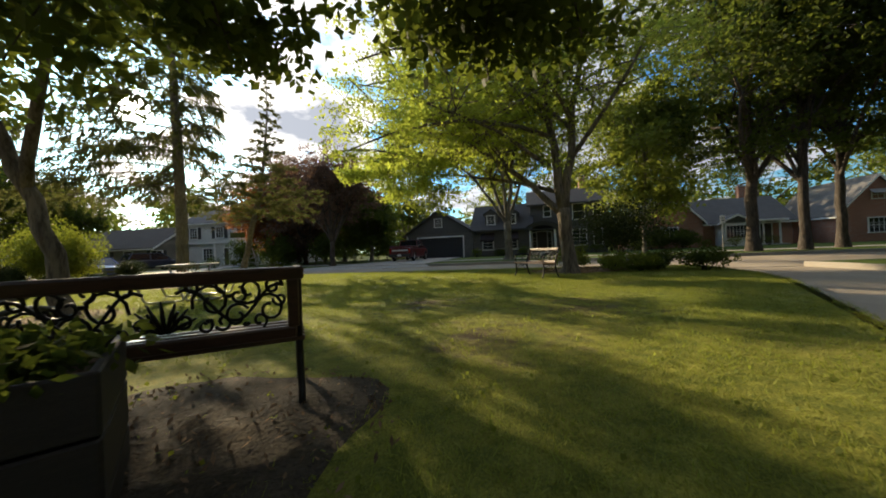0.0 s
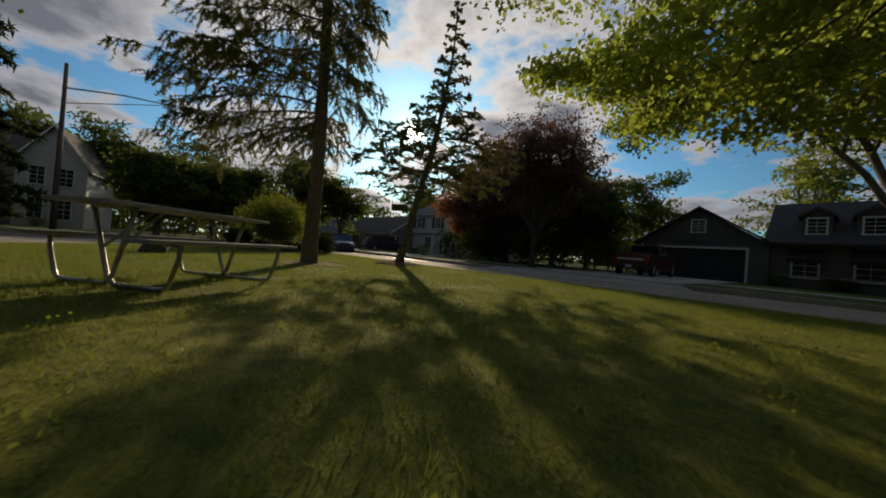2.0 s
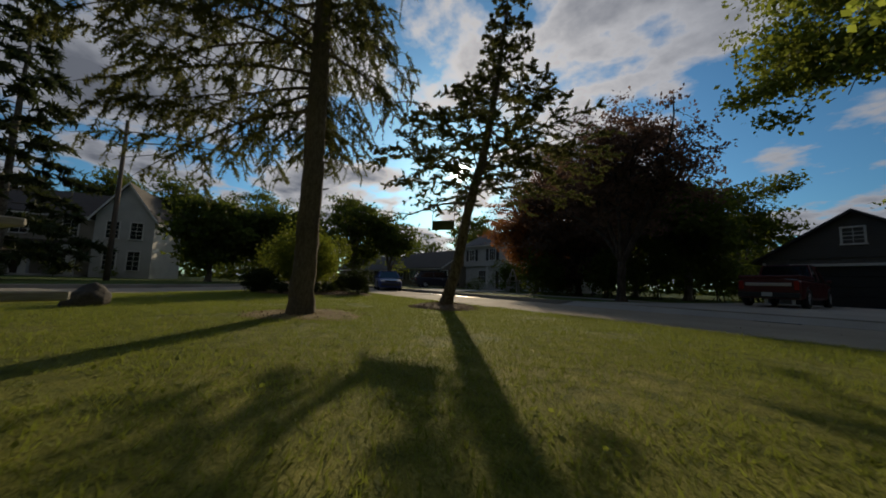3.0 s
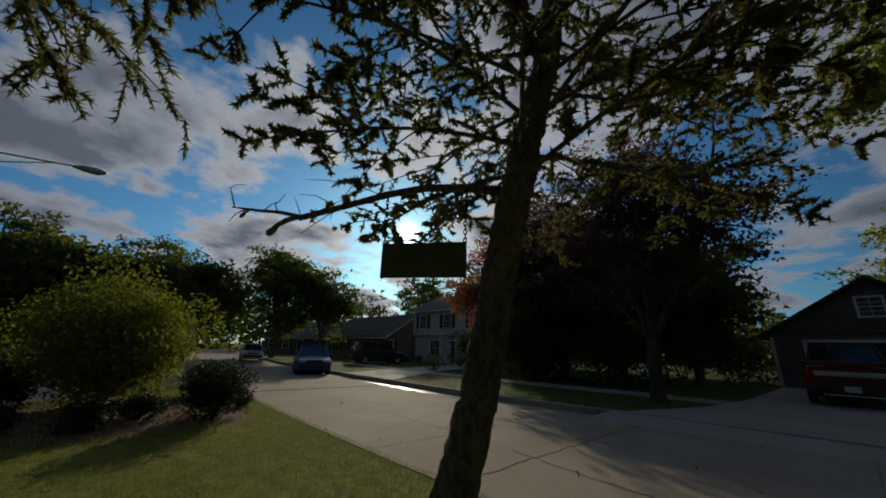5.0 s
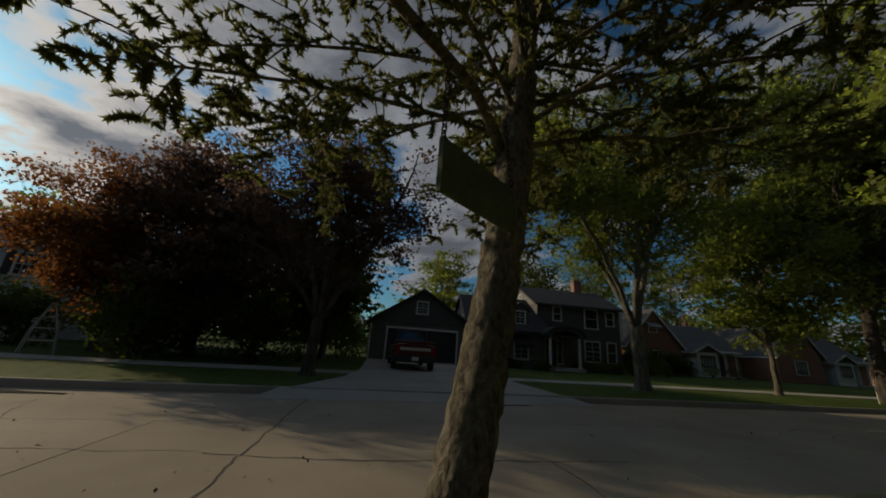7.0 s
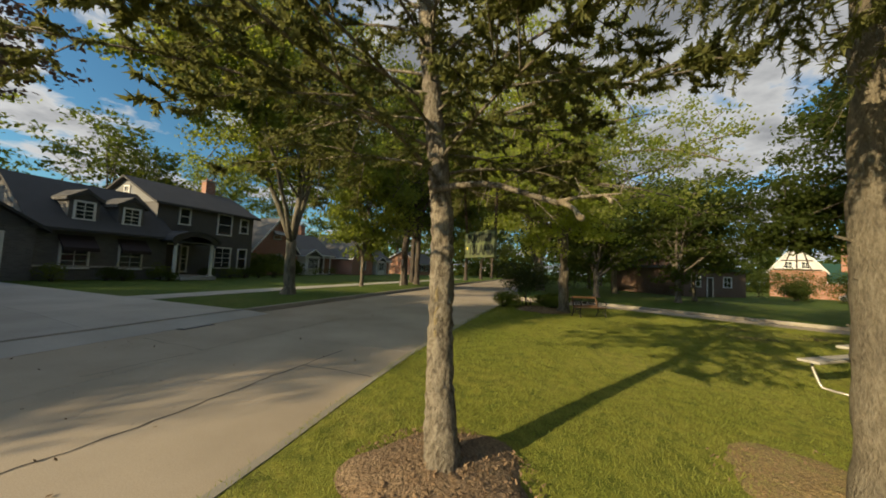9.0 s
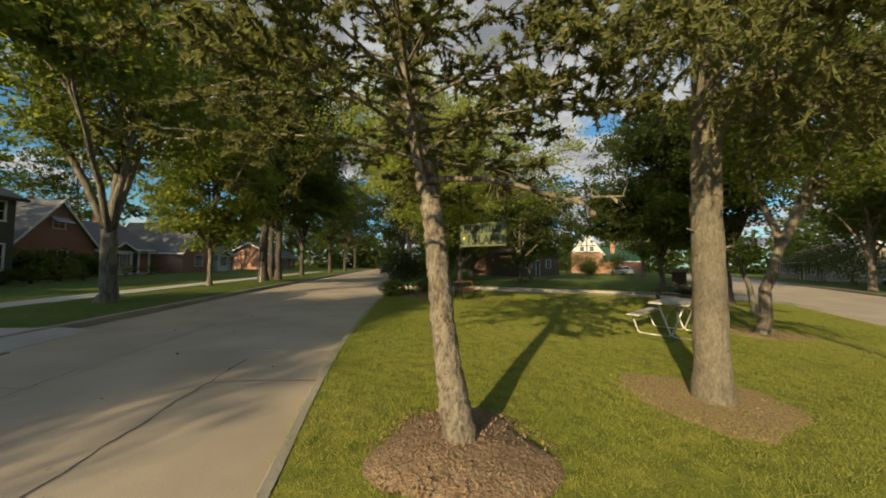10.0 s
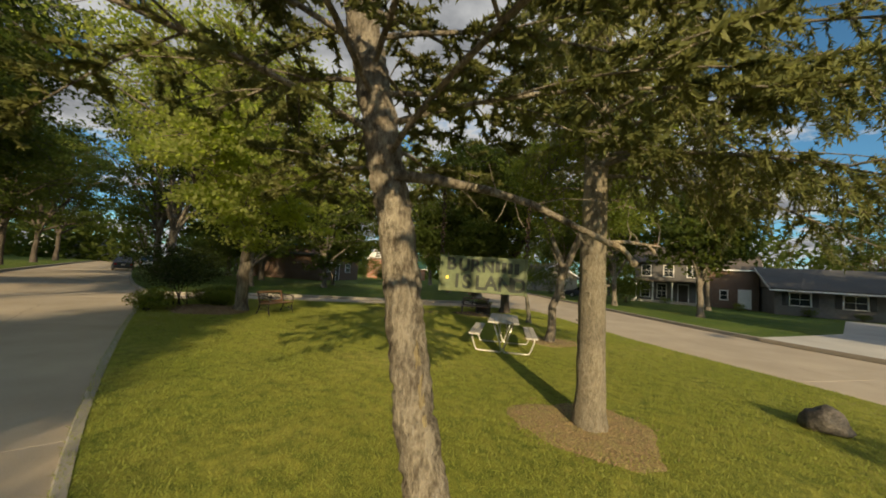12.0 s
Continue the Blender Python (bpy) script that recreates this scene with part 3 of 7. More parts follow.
def conifer(name, x, y, label, trunk, radii, whorls, reach, rise, droop, needle=0.05, twig=0.35, twigs=26, needles=22, leaf_mat=None,
            bark=None, seed=1, bare=0.2, hang=0.5, group="", sides=10, width=0.16, stubs=0, split=False, thick=0.026, rings=5, wobble=0.07, fork=0, skew=None, clump=False):
    """A spruce: tapering trunk, tiers of boughs that droop, twigs along them set with needles."""
    rng = np.random.default_rng(seed)
    rr = random.Random(seed)
    tree = thing(name, pose(x, y, 0), label, "tree", group)
    base = np.array(trunk, float)
    n = len(base) * rings
    run = np.concatenate([[0], np.cumsum(np.linalg.norm(np.diff(base, axis=0), axis=1))])
    t = np.interp(np.linspace(0, run[-1], n), run, np.arange(len(base)))
    sp = np.stack([np.interp(t, np.arange(len(base)), base[:, i]) for i in range(3)], axis=1)
    rad = np.interp(t, np.arange(len(base)), radii)
    sp[2:-1, :2] += rng.normal(scale=0.012 if rings < 8 else 0.004, size=(n - 3, 2))
    wood = Geo().tube(sp, list(rad), sides, wobble=wobble, rng=rr)
    for _ in range(stubs):
        p, q = along(sp, rad, rr.uniform(0.05, 0.4))
        a = rr.uniform(0, 6.28)
        d = np.array([math.cos(a), math.sin(a), 0.35])
        wood.tube([p + d * q * 0.5, p + d * (q + rr.uniform(0.03, 0.10))], [0.016, 0.010], 5)
    wood.make("trunk", bark or M_BARK_SPRUCE, tree, smooth=True)
    boughs, quads = Geo(), []
    for i, z in enumerate(whorls):
        k = np.interp(z, sp[:, 2], np.arange(n)) / (n - 1)
        p0, q = along(sp, rad, k)
        az = i * 2.39996 + rr.uniform(-0.4, 0.4)
        f = (z - whorls[0]) / (whorls[-1] - whorls[0] + 1e-6)
        L = reach(f) * rr.uniform(0.75, 1.15)
        if skew:
            if z < 4.1 and fork < 5:
                az = skew[0] + rr.uniform(-1.25, 1.25)
            L *= 1 + skew[1] * math.cos(az - skew[0])
        d = np.array([math.cos(az), math.sin(az), 0.0])
        s = np.linspace(0, 1, 9)[:, None]
        path = p0 + d * L * s + np.array([0, 0, 1.0]) * (rise(f) * L * s - droop(f) * L * s ** 2 + 0.35 * droop(f) * L * np.maximum(s - 0.6, 0) ** 2 * 2.5)
        side = np.array([-d[1], d[0], 0])
        path += side * (rr.uniform(-0.12, 0.12) * L * s ** 1.5)
        r0 = min(q * 0.40, thick) * (0.5 + 0.5 * min(L / 2, 1))
        if split:
            boughs = Geo()
        boughs.tube(path, list(np.linspace(r0, 0.005, 9)), 5, caps=False)
        axes = [(path, d, bare, 1.0)]
        for j in range(fork):
            u = rr.uniform(0.25, 0.8)
            a, _ = along(path, [1] * 9, u)
            fd = side * (1 if j % 2 else -1) * rr.uniform(0.5, 0.9) + d * rr.uniform(0.5, 1.0) + np.array([0, 0, rr.uniform(-0.35, 0.30)])
            fd = fd / np.linalg.norm(fd)
            fl = L * rr.uniform(0.25, 0.48) * (1.2 - 0.5 * u)
            fp = curve_pts(a, a + fd * fl * 0.5 + np.array([0, 0, rr.uniform(0.0, 0.12) * fl]), a + fd * fl + np.array([0, 0, -droop(f) * 0.4 * fl]), 9)
            boughs.tube(fp, list(np.linspace(r0 * 0.45, 0.004, 9)), 4, caps=False)
            axes.append((fp, fd, 0.15, fl / L))
        share = [e[3] for e in axes]
        m = max(6, int(twigs * L / 2))
        for j in range(m):
            ap, ad, ab, _len = rr.choices(axes, share)[0]
            u = ab + (1 - ab) * rr.random() ** 0.8
            if clump:
                u = min(1.0, max(0.05, round(u * 5.5 + 0.3 * (len(ap) % 2)) / 5.5 + rr.gauss(0, 0.08)))
            a, _ = along(ap, [1] * 9, u)
            flat_side = np.cross(ad, [0, 0, 1.0])
            sd = flat_side * rr.choice((-1, 1)) * rr.uniform(0.4, 1.0) + ad * rr.uniform(0.2, 1.0) + np.array([0, 0, rr.uniform(-0.5, 0.5) if fork else 0.0])
            sd = sd / np.linalg.norm(sd)
            tl = twig * rr.uniform(0.5, 1.3) * (1.15 - 0.55 * u) * min(1.0, 0.4 + L / 2)
            e = a + sd * tl * (1 - 0.5 * hang) + np.array([0, 0, -tl * hang * rr.uniform(0.3, 1.2) + 0.03])
            mid = (a + e) / 2 + np.array([0, 0, 0.12 * tl])
            tp = curve_pts(a, mid, e, 4)
            boughs.tube(tp, [0.005, 0.004, 0.003, 0.002], 3, caps=False)
            cnt = int(needles * rr.uniform(0.6, 1.3))
            w = rng.random((cnt, 1))
            c = (1 - w) ** 2 * a + 2 * w * (1 - w) * mid + w ** 2 * e
            axis = (e - a) / (np.linalg.norm(e - a) + 1e-9)
            nd = rng.normal(size=(cnt, 3)) + axis * 0.9
            nd /= np.linalg.norm(nd, axis=1, keepdims=True)
            wd = np.cross(nd, rng.normal(size=(cnt, 3)))
            wd /= np.linalg.norm(wd, axis=1, keepdims=True) + 1e-9
            ln = needle * rng.uniform(0.6, 1.3, size=(cnt, 1))
            quads.append(np.stack([c + wd * ln * width, c + nd * ln, c - wd * ln * width], axis=1))
        if split:
            boughs.make("bough", bark or M_BARK_SPRUCE, tree, smooth=True)
    if not split:
        tagged(boughs.make("branchwork", bark or M_BARK_SPRUCE, tree, smooth=True), kind="stuff")
    soup("foliage", np.concatenate(quads), 4, leaf_mat or M_NEEDLE, tree)
    return tree


def shrub(name, x, y, label, size, leaves=3000, leaf=0.06, mat=None, seed=1, group="", stems=7, z=0.0, lumps=14, fill=0.55, lift=0.0):
    """A bush: stems from the ground and a lumpy body of leaves."""
    rng = np.random.default_rng(seed)
    bush = thing(name, pose(x, y, z), label, "bush", group)
    s = np.array(size)
    wood = Geo()
    cs = []
    for i in range(lumps):
        d = rng.normal(size=3)
        d /= np.linalg.norm(d)
        cs.append(np.array([0, 0, s[2] * 0.55 + lift]) + d * s * np.array([0.5, 0.5, 0.45]) * rng.uniform(0.3, 0.85))
    for i in range(stems):
        e = cs[i % len(cs)]
        wood.tube(curve_pts((rng.normal() * 0.06 * s[0], rng.normal() * 0.06 * s[1], -0.05), (e[0] * 0.3, e[1] * 0.3, e[2] * 0.6), e, 5),
                  [0.022, 0.018, 0.014, 0.01, 0.005], 5)
    tagged(wood.make("undergrowth", M_BARK_DARK, bush, smooth=True), kind="stuff")
    cs = np.array(cs)
    per = rng.integers(0, lumps, leaves)
    d = rng.normal(size=(leaves, 3))
    d /= np.linalg.norm(d, axis=1, keepdims=True)
    rad = rng.uniform(fill, 1.08, size=(leaves, 1)) ** 0.7
    p = cs[per] + d * rad * s * np.array([0.30, 0.30, 0.28]) * rng.uniform(0.75, 1.2, size=lumps)[per][:, None]
    p[:, 2] = np.maximum(p[:, 2], 0.03 + 0.05 * rng.random(leaves))
    soup("foliage", leaf_quads(rng, p, leaf, leaf * 0.6, 0.2), 4, mat or M_LEAF_DARK_SHADED, bush)
    return bush


# ---- ground, roads, lawns ----
def smooth_line(pts, step=1.2):
    """A rounded line through the corners, with even steps."""
    p = np.array(pts, float)
    for _ in range(2):
        q = [p[0]]
        for a, b in zip(p[:-1], p[1:]):
            q += [a * 0.75 + b * 0.25, a * 0.25 + b * 0.75]
        p = np.array(q + [p[-1]])
    d = np.concatenate([[0], np.cumsum(np.linalg.norm(np.diff(p, axis=0), axis=1))])
    t = np.linspace(0, d[-1], max(2, int(d[-1] / step)))
    return np.stack([np.interp(t, d, p[:, 0]), np.interp(t, d, p[:, 1])], axis=1)


ROAD_Z = -0.15
NORTH_IN = smooth_line([(-19.0, 17.6), (-17.0, 17.0), (-9.8, 15.45), (-5.7, 14.85), (-2.4, 14.1), (2.6, 12.8), (7.2, 11.4)], 0.8)
LANE_IN = smooth_line([(7.2, 11.4), (8.4, 10.9), (7.9, 9.0), (6.9, 6.5), (4.7, 3.8), (2.2, 0.8), (0.6, -1.4), (-1.0, -3.6), (-2.4, -3.9), (-4.1, -2.0)], 0.8)
SOUTH_IN = smooth_line([(-4.1, -2.0), (-6.9, 1.0), (-9.2, 3.3), (-11.5, 5.1), (-12.7, 6.3), (-14.6, 8.2), (-17.8, 12.5), (-19.2, 14.6)], 0.8)
TIP = smooth_line([(-19.2, 14.6), (-20.4, 16.4), (-20.2, 17.7), (-19.0, 17.6)], 0.5)
NORTH_OUT = smooth_line([(-110, 62), (-60, 38), (-36, 28.3), (-23.3, 24.6), (-14.2, 22.4), (-9.0, 21.75), (-2.0, 20.7), (9.0, 18.65), (19.0, 16.5), (41, 11.5), (80, 2.0), (160, -18)], 2.0)
EAST_NORTH = smooth_line([(11.4, 10.2), (19.0, 9.4), (41, 4.8), (80, -4.7), (160, -25)], 2.0)
LANE_OUT = smooth_line([(11.4, 10.2), (11.2, 8.2), (10.0, 5.0), (7.6, 1.9), (5.1, -1.2), (3.0, -4.6), (2.2, -7.2), (3.4, -9.4)], 1.0)
EAST_SOUTH = smooth_line([(3.4, -9.4), (9.5, -17.0), (24, -35), (60, -80)], 2.0)
SOUTH_OUT = smooth_line([(50, -84), (18.0, -42), (5.7, -26.0), (-4.3, -13.4), (-10.9, -4.9), (-15.5, -0.9), (-19.3, 3.6), (-23.5, 9.8), (-29, 15.5), (-40, 21.5), (-64, 31), (-112, 54)], 1.5)


def close(*lines):
    out = []
    for ln in lines:
        for p in ln:
            if not out or (abs(out[-1][0] - p[0]) + abs(out[-1][1] - p[1])) > 1e-3:
                out.append((float(p[0]), float(p[1])))
    if abs(out[0][0] - out[-1][0]) + abs(out[0][1] - out[-1][1]) < 1e-3:
        out.pop()
    area = sum(a[0] * b[1] - b[0] * a[1] for a, b in zip(out, out[1:] + out[:1]))
    return out if area > 0 else out[::-1]


ISLAND = close(NORTH_IN, LANE_IN, SOUTH_IN, TIP)
tagged(Geo().box((0, 0, -0.75), (4000, 4000, 1.0)).make("ground", M_LAWN_LUSH), "wide grassy ground that runs to the horizon", "ground", kind="structure")


def lawn(name, outline, label, mat):
    g = Geo().prism(outline, -0.3, 0.0)
    return tagged(g.make(name, mat), label, "lawn", kind="structure")


lawn("ground_island", ISLAND, "sunlit mown grass island between the roads", M_LAWN)
lawn("ground_north", close(NORTH_OUT, [(200, 120), (-140, 130)]), "lush green mown front lawns along the far pavement", M_LAWN_LUSH)
lawn("ground_east", close(EAST_NORTH, [(150, -80)], EAST_SOUTH[::-1], LANE_OUT[::-1]), "shaded grass beyond the lane", M_LAWN_LUSH)
lawn("ground_south", close(SOUTH_OUT, [(-160, 40), (-160, -140), (40, -140)]), "lush green mown front lawns beyond the second road", M_LAWN_LUSH)


def road_bed(name, outline, z, label):
    return tagged(Geo().prism(outline, z - 0.15, z).make(name, M_ROAD), label, "road", kind="structure")


road = road_bed("road", [(-115, -45), (170, -95), (170, 40), (-115, 70)], ROAD_Z - 0.008, "pale concrete roads round the grass island, jointed and cracked")


def kerb(name, line, inward, label="weathered concrete kerb along the grass edge", top=0.004, wide=0.13):
    """A kerb strip along a line; inward says on which side the grass lies."""
    p = np.array(line)
    d = np.gradient(p, axis=0)
    d /= np.linalg.norm(d, axis=1, keepdims=True) + 1e-9
    nrm = np.stack([-d[:, 1], d[:, 0]], axis=1) * inward
    a, b = p - nrm * 0.02, p + nrm * (wide - 0.02)
    vs, fs = [], []
    for (ax, ay), (bx, by) in zip(a, b):
        vs += [(ax, ay, -0.24), (ax - 0, ay, top - 0.02), (ax * 0.85 + bx * 0.15, ay * 0.85 + by * 0.15, top), (bx, by, top), (bx, by, -0.24)]
    for i in range(len(p) - 1):
        for k in range(4):
            fs.append((i * 5 + k, i * 5 + k + 1, i * 5 + 5 + k + 1, i * 5 + 5 + k))
    return tagged(Geo().add(vs, fs).make(name, M_KERB), label, "kerb", kind="structure")


kerb("kerb_north", NORTH_OUT, 1, "concrete kerb of the far pavement", 0.02)
kerb("kerb_island_north", NORTH_IN, -1, top=0.008, wide=0.10)
kerb("kerb_island_lane", LANE_IN, -1, top=0.0)
kerb("kerb_island_south", SOUTH_IN, -1, top=-0.012)
kerb("kerb_island_tip", TIP, -1, top=-0.012)
kerb("kerb_east", EAST_NORTH, -1)
kerb("kerb_lane", LANE_OUT, 1)
kerb("kerb_east_south", EAST_SOUTH, 1)
kerb("kerb_south", SOUTH_OUT, 1, "concrete kerb below the southern lawns", 0.02)


# ---- houses ----
def front(parent, name, g, mat, label="", smooth=False):
    return g.make(name, mat, parent, label, smooth)


def window(parent, x, y, z, wide, high, side="front", bars=(2, 3), trim=0.09, name="window"):
    """A sash window: white frame with bars, dark panes set back. side: front (-y), left (-x), right (+x)."""
    turn = {"front": 0, "left": -90, "right": 90, "back": 180}[side]
    m = pose(x, y, z, 0, 0, turn)
    ob = new(name)
    ob.parent, ob.matrix_basis = parent, m
    fr = Geo()
    for sx in (-1, 1):
        fr.box((sx * (wide + trim) / 2, -0.02, 0), (trim, 0.10, high + 2 * trim), 0.008)
    for sz in (-1, 1):
        fr.box((0, -0.022, sz * (high + trim) / 2), (wide + 2 * trim + (0.06 if sz < 0 else 0), 0.12 if sz < 0 else 0.104, trim), 0.008)
    fr.box((0, -0.012, 0), (wide, 0.05, 0.045))
    for i in range(1, bars[0]):
        fr.box((-wide / 2 + wide * i / bars[0], -0.008, 0), (0.026, 0.04, high))
    for i in range(1, bars[1]):
        fr.box((0, -0.009, -high / 2 + high * i / bars[1]), (wide, 0.038, 0.024))
    fr.make("window_frame", M_WHITE, ob)
    Geo().box((0, 0.02, 0), (wide, 0.03, high)).make("pane", M_GLASS, ob)
    return ob


def door(parent, x, y, z, wide=0.95, high=2.05, mat=None, side="front"):
    turn = {"front": 0, "left": -90, "right": 90}[side]
    ob = new("door")
    ob.parent, ob.matrix_basis = parent, pose(x, y, z, 0, 0, turn)
    fr = Geo()
    for sx in (-1, 1):
        fr.box((sx * (wide + 0.1) / 2, -0.02, high / 2), (0.1, 0.1, high + 0.1), 0.008)
    fr.box((0, -0.02, high + 0.05), (wide + 0.2, 0.1, 0.1), 0.008)
    fr.make("door_frame", M_WHITE, ob)
    g = Geo().box((0, 0.01, high / 2), (wide, 0.05, high))
    for zz, hh in ((high * 0.28, high * 0.36), (high * 0.74, high * 0.34)):
        for sx in (-1, 1):
            g.box((sx * wide * 0.23, -0.02, zz), (wide * 0.34, 0.02, hh), 0.006)
    g.make("door_leaf", mat or M_DOOR, ob)
    Geo().box((wide * 0.4, -0.05, high * 0.48), (0.03, 0.05, 0.12), 0.008).make("door_handle", M_CHROME, ob)
    return ob


def wall_block(parent, x0, x1, y0, y1, z0, z1, mat, name="wall"):
    return Geo().box(((x0 + x1) / 2, (y0 + y1) / 2, (z0 + z1) / 2), (x1 - x0, y1 - y0, z1 - z0), 0.01).make(name, mat, parent)


def gable_roof(parent, x0, x1, y0, y1, z, rise, axis="x", over=0.35, thick=0.14, mat=None, gable_mat=None, fascia=True, edge=None):
    """Two roof slopes with the ridge along x or y, gable walls below them, painted fascia boards at the gables."""
    if axis == "y":
        x0, x1, y0, y1 = y0, y1, -x1, -x0
    m = pose(0, 0, 0) if axis == "x" else pose(0, 0, 0, 0, 0, 90)
    ym, half = (y0 + y1) / 2, (y1 - y0) / 2
    k = rise / half
    e = half + over
    for s in (-1, 1):
        g = Geo()
        low, top = (ym + s * e, z - over * k), (ym, z + rise)
        vs = []
        for x in (x0 - over, x1 + over):
            vs += [(x, low[0], low[1]), (x, top[0], top[1]), (x, top[0], top[1] + thick), (x, low[0], low[1] + thick)]
        g.add(vs, [(0, 1, 2, 3), (7, 6, 5, 4), (3, 2, 6, 7), (0, 4, 5, 1), (0, 3, 7, 4), (1, 5, 6, 2)], m)
        g.make("roof", mat or M_ROOF, parent)
    for x in (x0 + 0.02, x1 - 0.02):
        g = Geo()
        g.add([(x - 0.06, ym - half, z - 0.02), (x - 0.06, ym + half, z - 0.02), (x - 0.06, ym, z + rise - 0.02),
               (x + 0.06, ym - half, z - 0.02), (x + 0.06, ym + half, z - 0.02), (x + 0.06, ym, z + rise - 0.02)],
              [(0, 1, 2), (5, 4, 3), (0, 2, 5, 3), (1, 4, 5, 2), (0, 3, 4, 1)], m)
        g.make("gable", gable_mat or M_SIDING, parent)
    if fascia:
        for x in (x0 - over, x1 + over):
            for s in (-1, 1):
                a, b = Vector((x, ym + s * e, z - over * k)), Vector((x, ym, z + rise))
                w = 0.02 if x < (x0 + x1) / 2 else -0.02
                Geo().add([a + Vector((-w, 0, -0.10)), b + Vector((-w, 0, -0.10)), b + Vector((-w, 0, thick * 0.9)), a + Vector((-w, 0, thick * 0.9)),
                       a + Vector((w, 0, -0.10)), b + Vector((w, 0, -0.10)), b + Vector((w, 0, thick * 0.9)), a + Vector((w, 0, thick * 0.9))],
                      [(0, 1, 2, 3), (7, 6, 5, 4), (0, 4, 5, 1), (3, 2, 6, 7), (0, 3, 7, 4), (1, 5, 6, 2)], m).make("fascia", edge or M_WHITE, parent)
        for s in (-1, 1):
            Geo().box(((x0 + x1) / 2, ym + s * (e - 0.01), z - over * k - 0.02), (x1 - x0 + 2 * over, 0.05, 0.14), 0, m).make("gutter", edge or M_WHITE, parent)


def chimney(parent, x, y, z0, z1, mat=None, s=0.8):
    ob = new("chimney")
    ob.parent = parent
    ob.matrix_basis = pose(x, y, 0)
    Geo().box((0, 0, (z0 + z1) / 2), (s, s * 0.7, z1 - z0), 0.01).make("shaft", mat or M_BRICK, ob)
    Geo().box((0, 0, z1 + 0.05), (s + 0.12, s * 0.7 + 0.12, 0.12), 0.02).make("cap", M_KERB, ob)
    for sx in (-1, 1):
        Geo().tube([(sx * s * 0.22, 0, z1 + 0.1), (sx * s * 0.22, 0, z1 + 0.32)], [0.1, 0.085], 10).make("flue_pot", M_BRICK, ob)


def column(parent, x, y, z0, z1, r=0.11, mat=None):
    g = Geo().tube([(x, y, z0 + 0.1), (x, y, (z0 + z1) / 2), (x, y, z1 - 0.1)], [r, r * 0.97, r * 0.86], 14)
    g.box((x, y, z0 + 0.05), (r * 2.6, r * 2.6, 0.1), 0.012).box((x, y, z1 - 0.05), (r * 2.5, r * 2.5, 0.1), 0.012)
    g.make("column", mat or M_WHITE, parent)


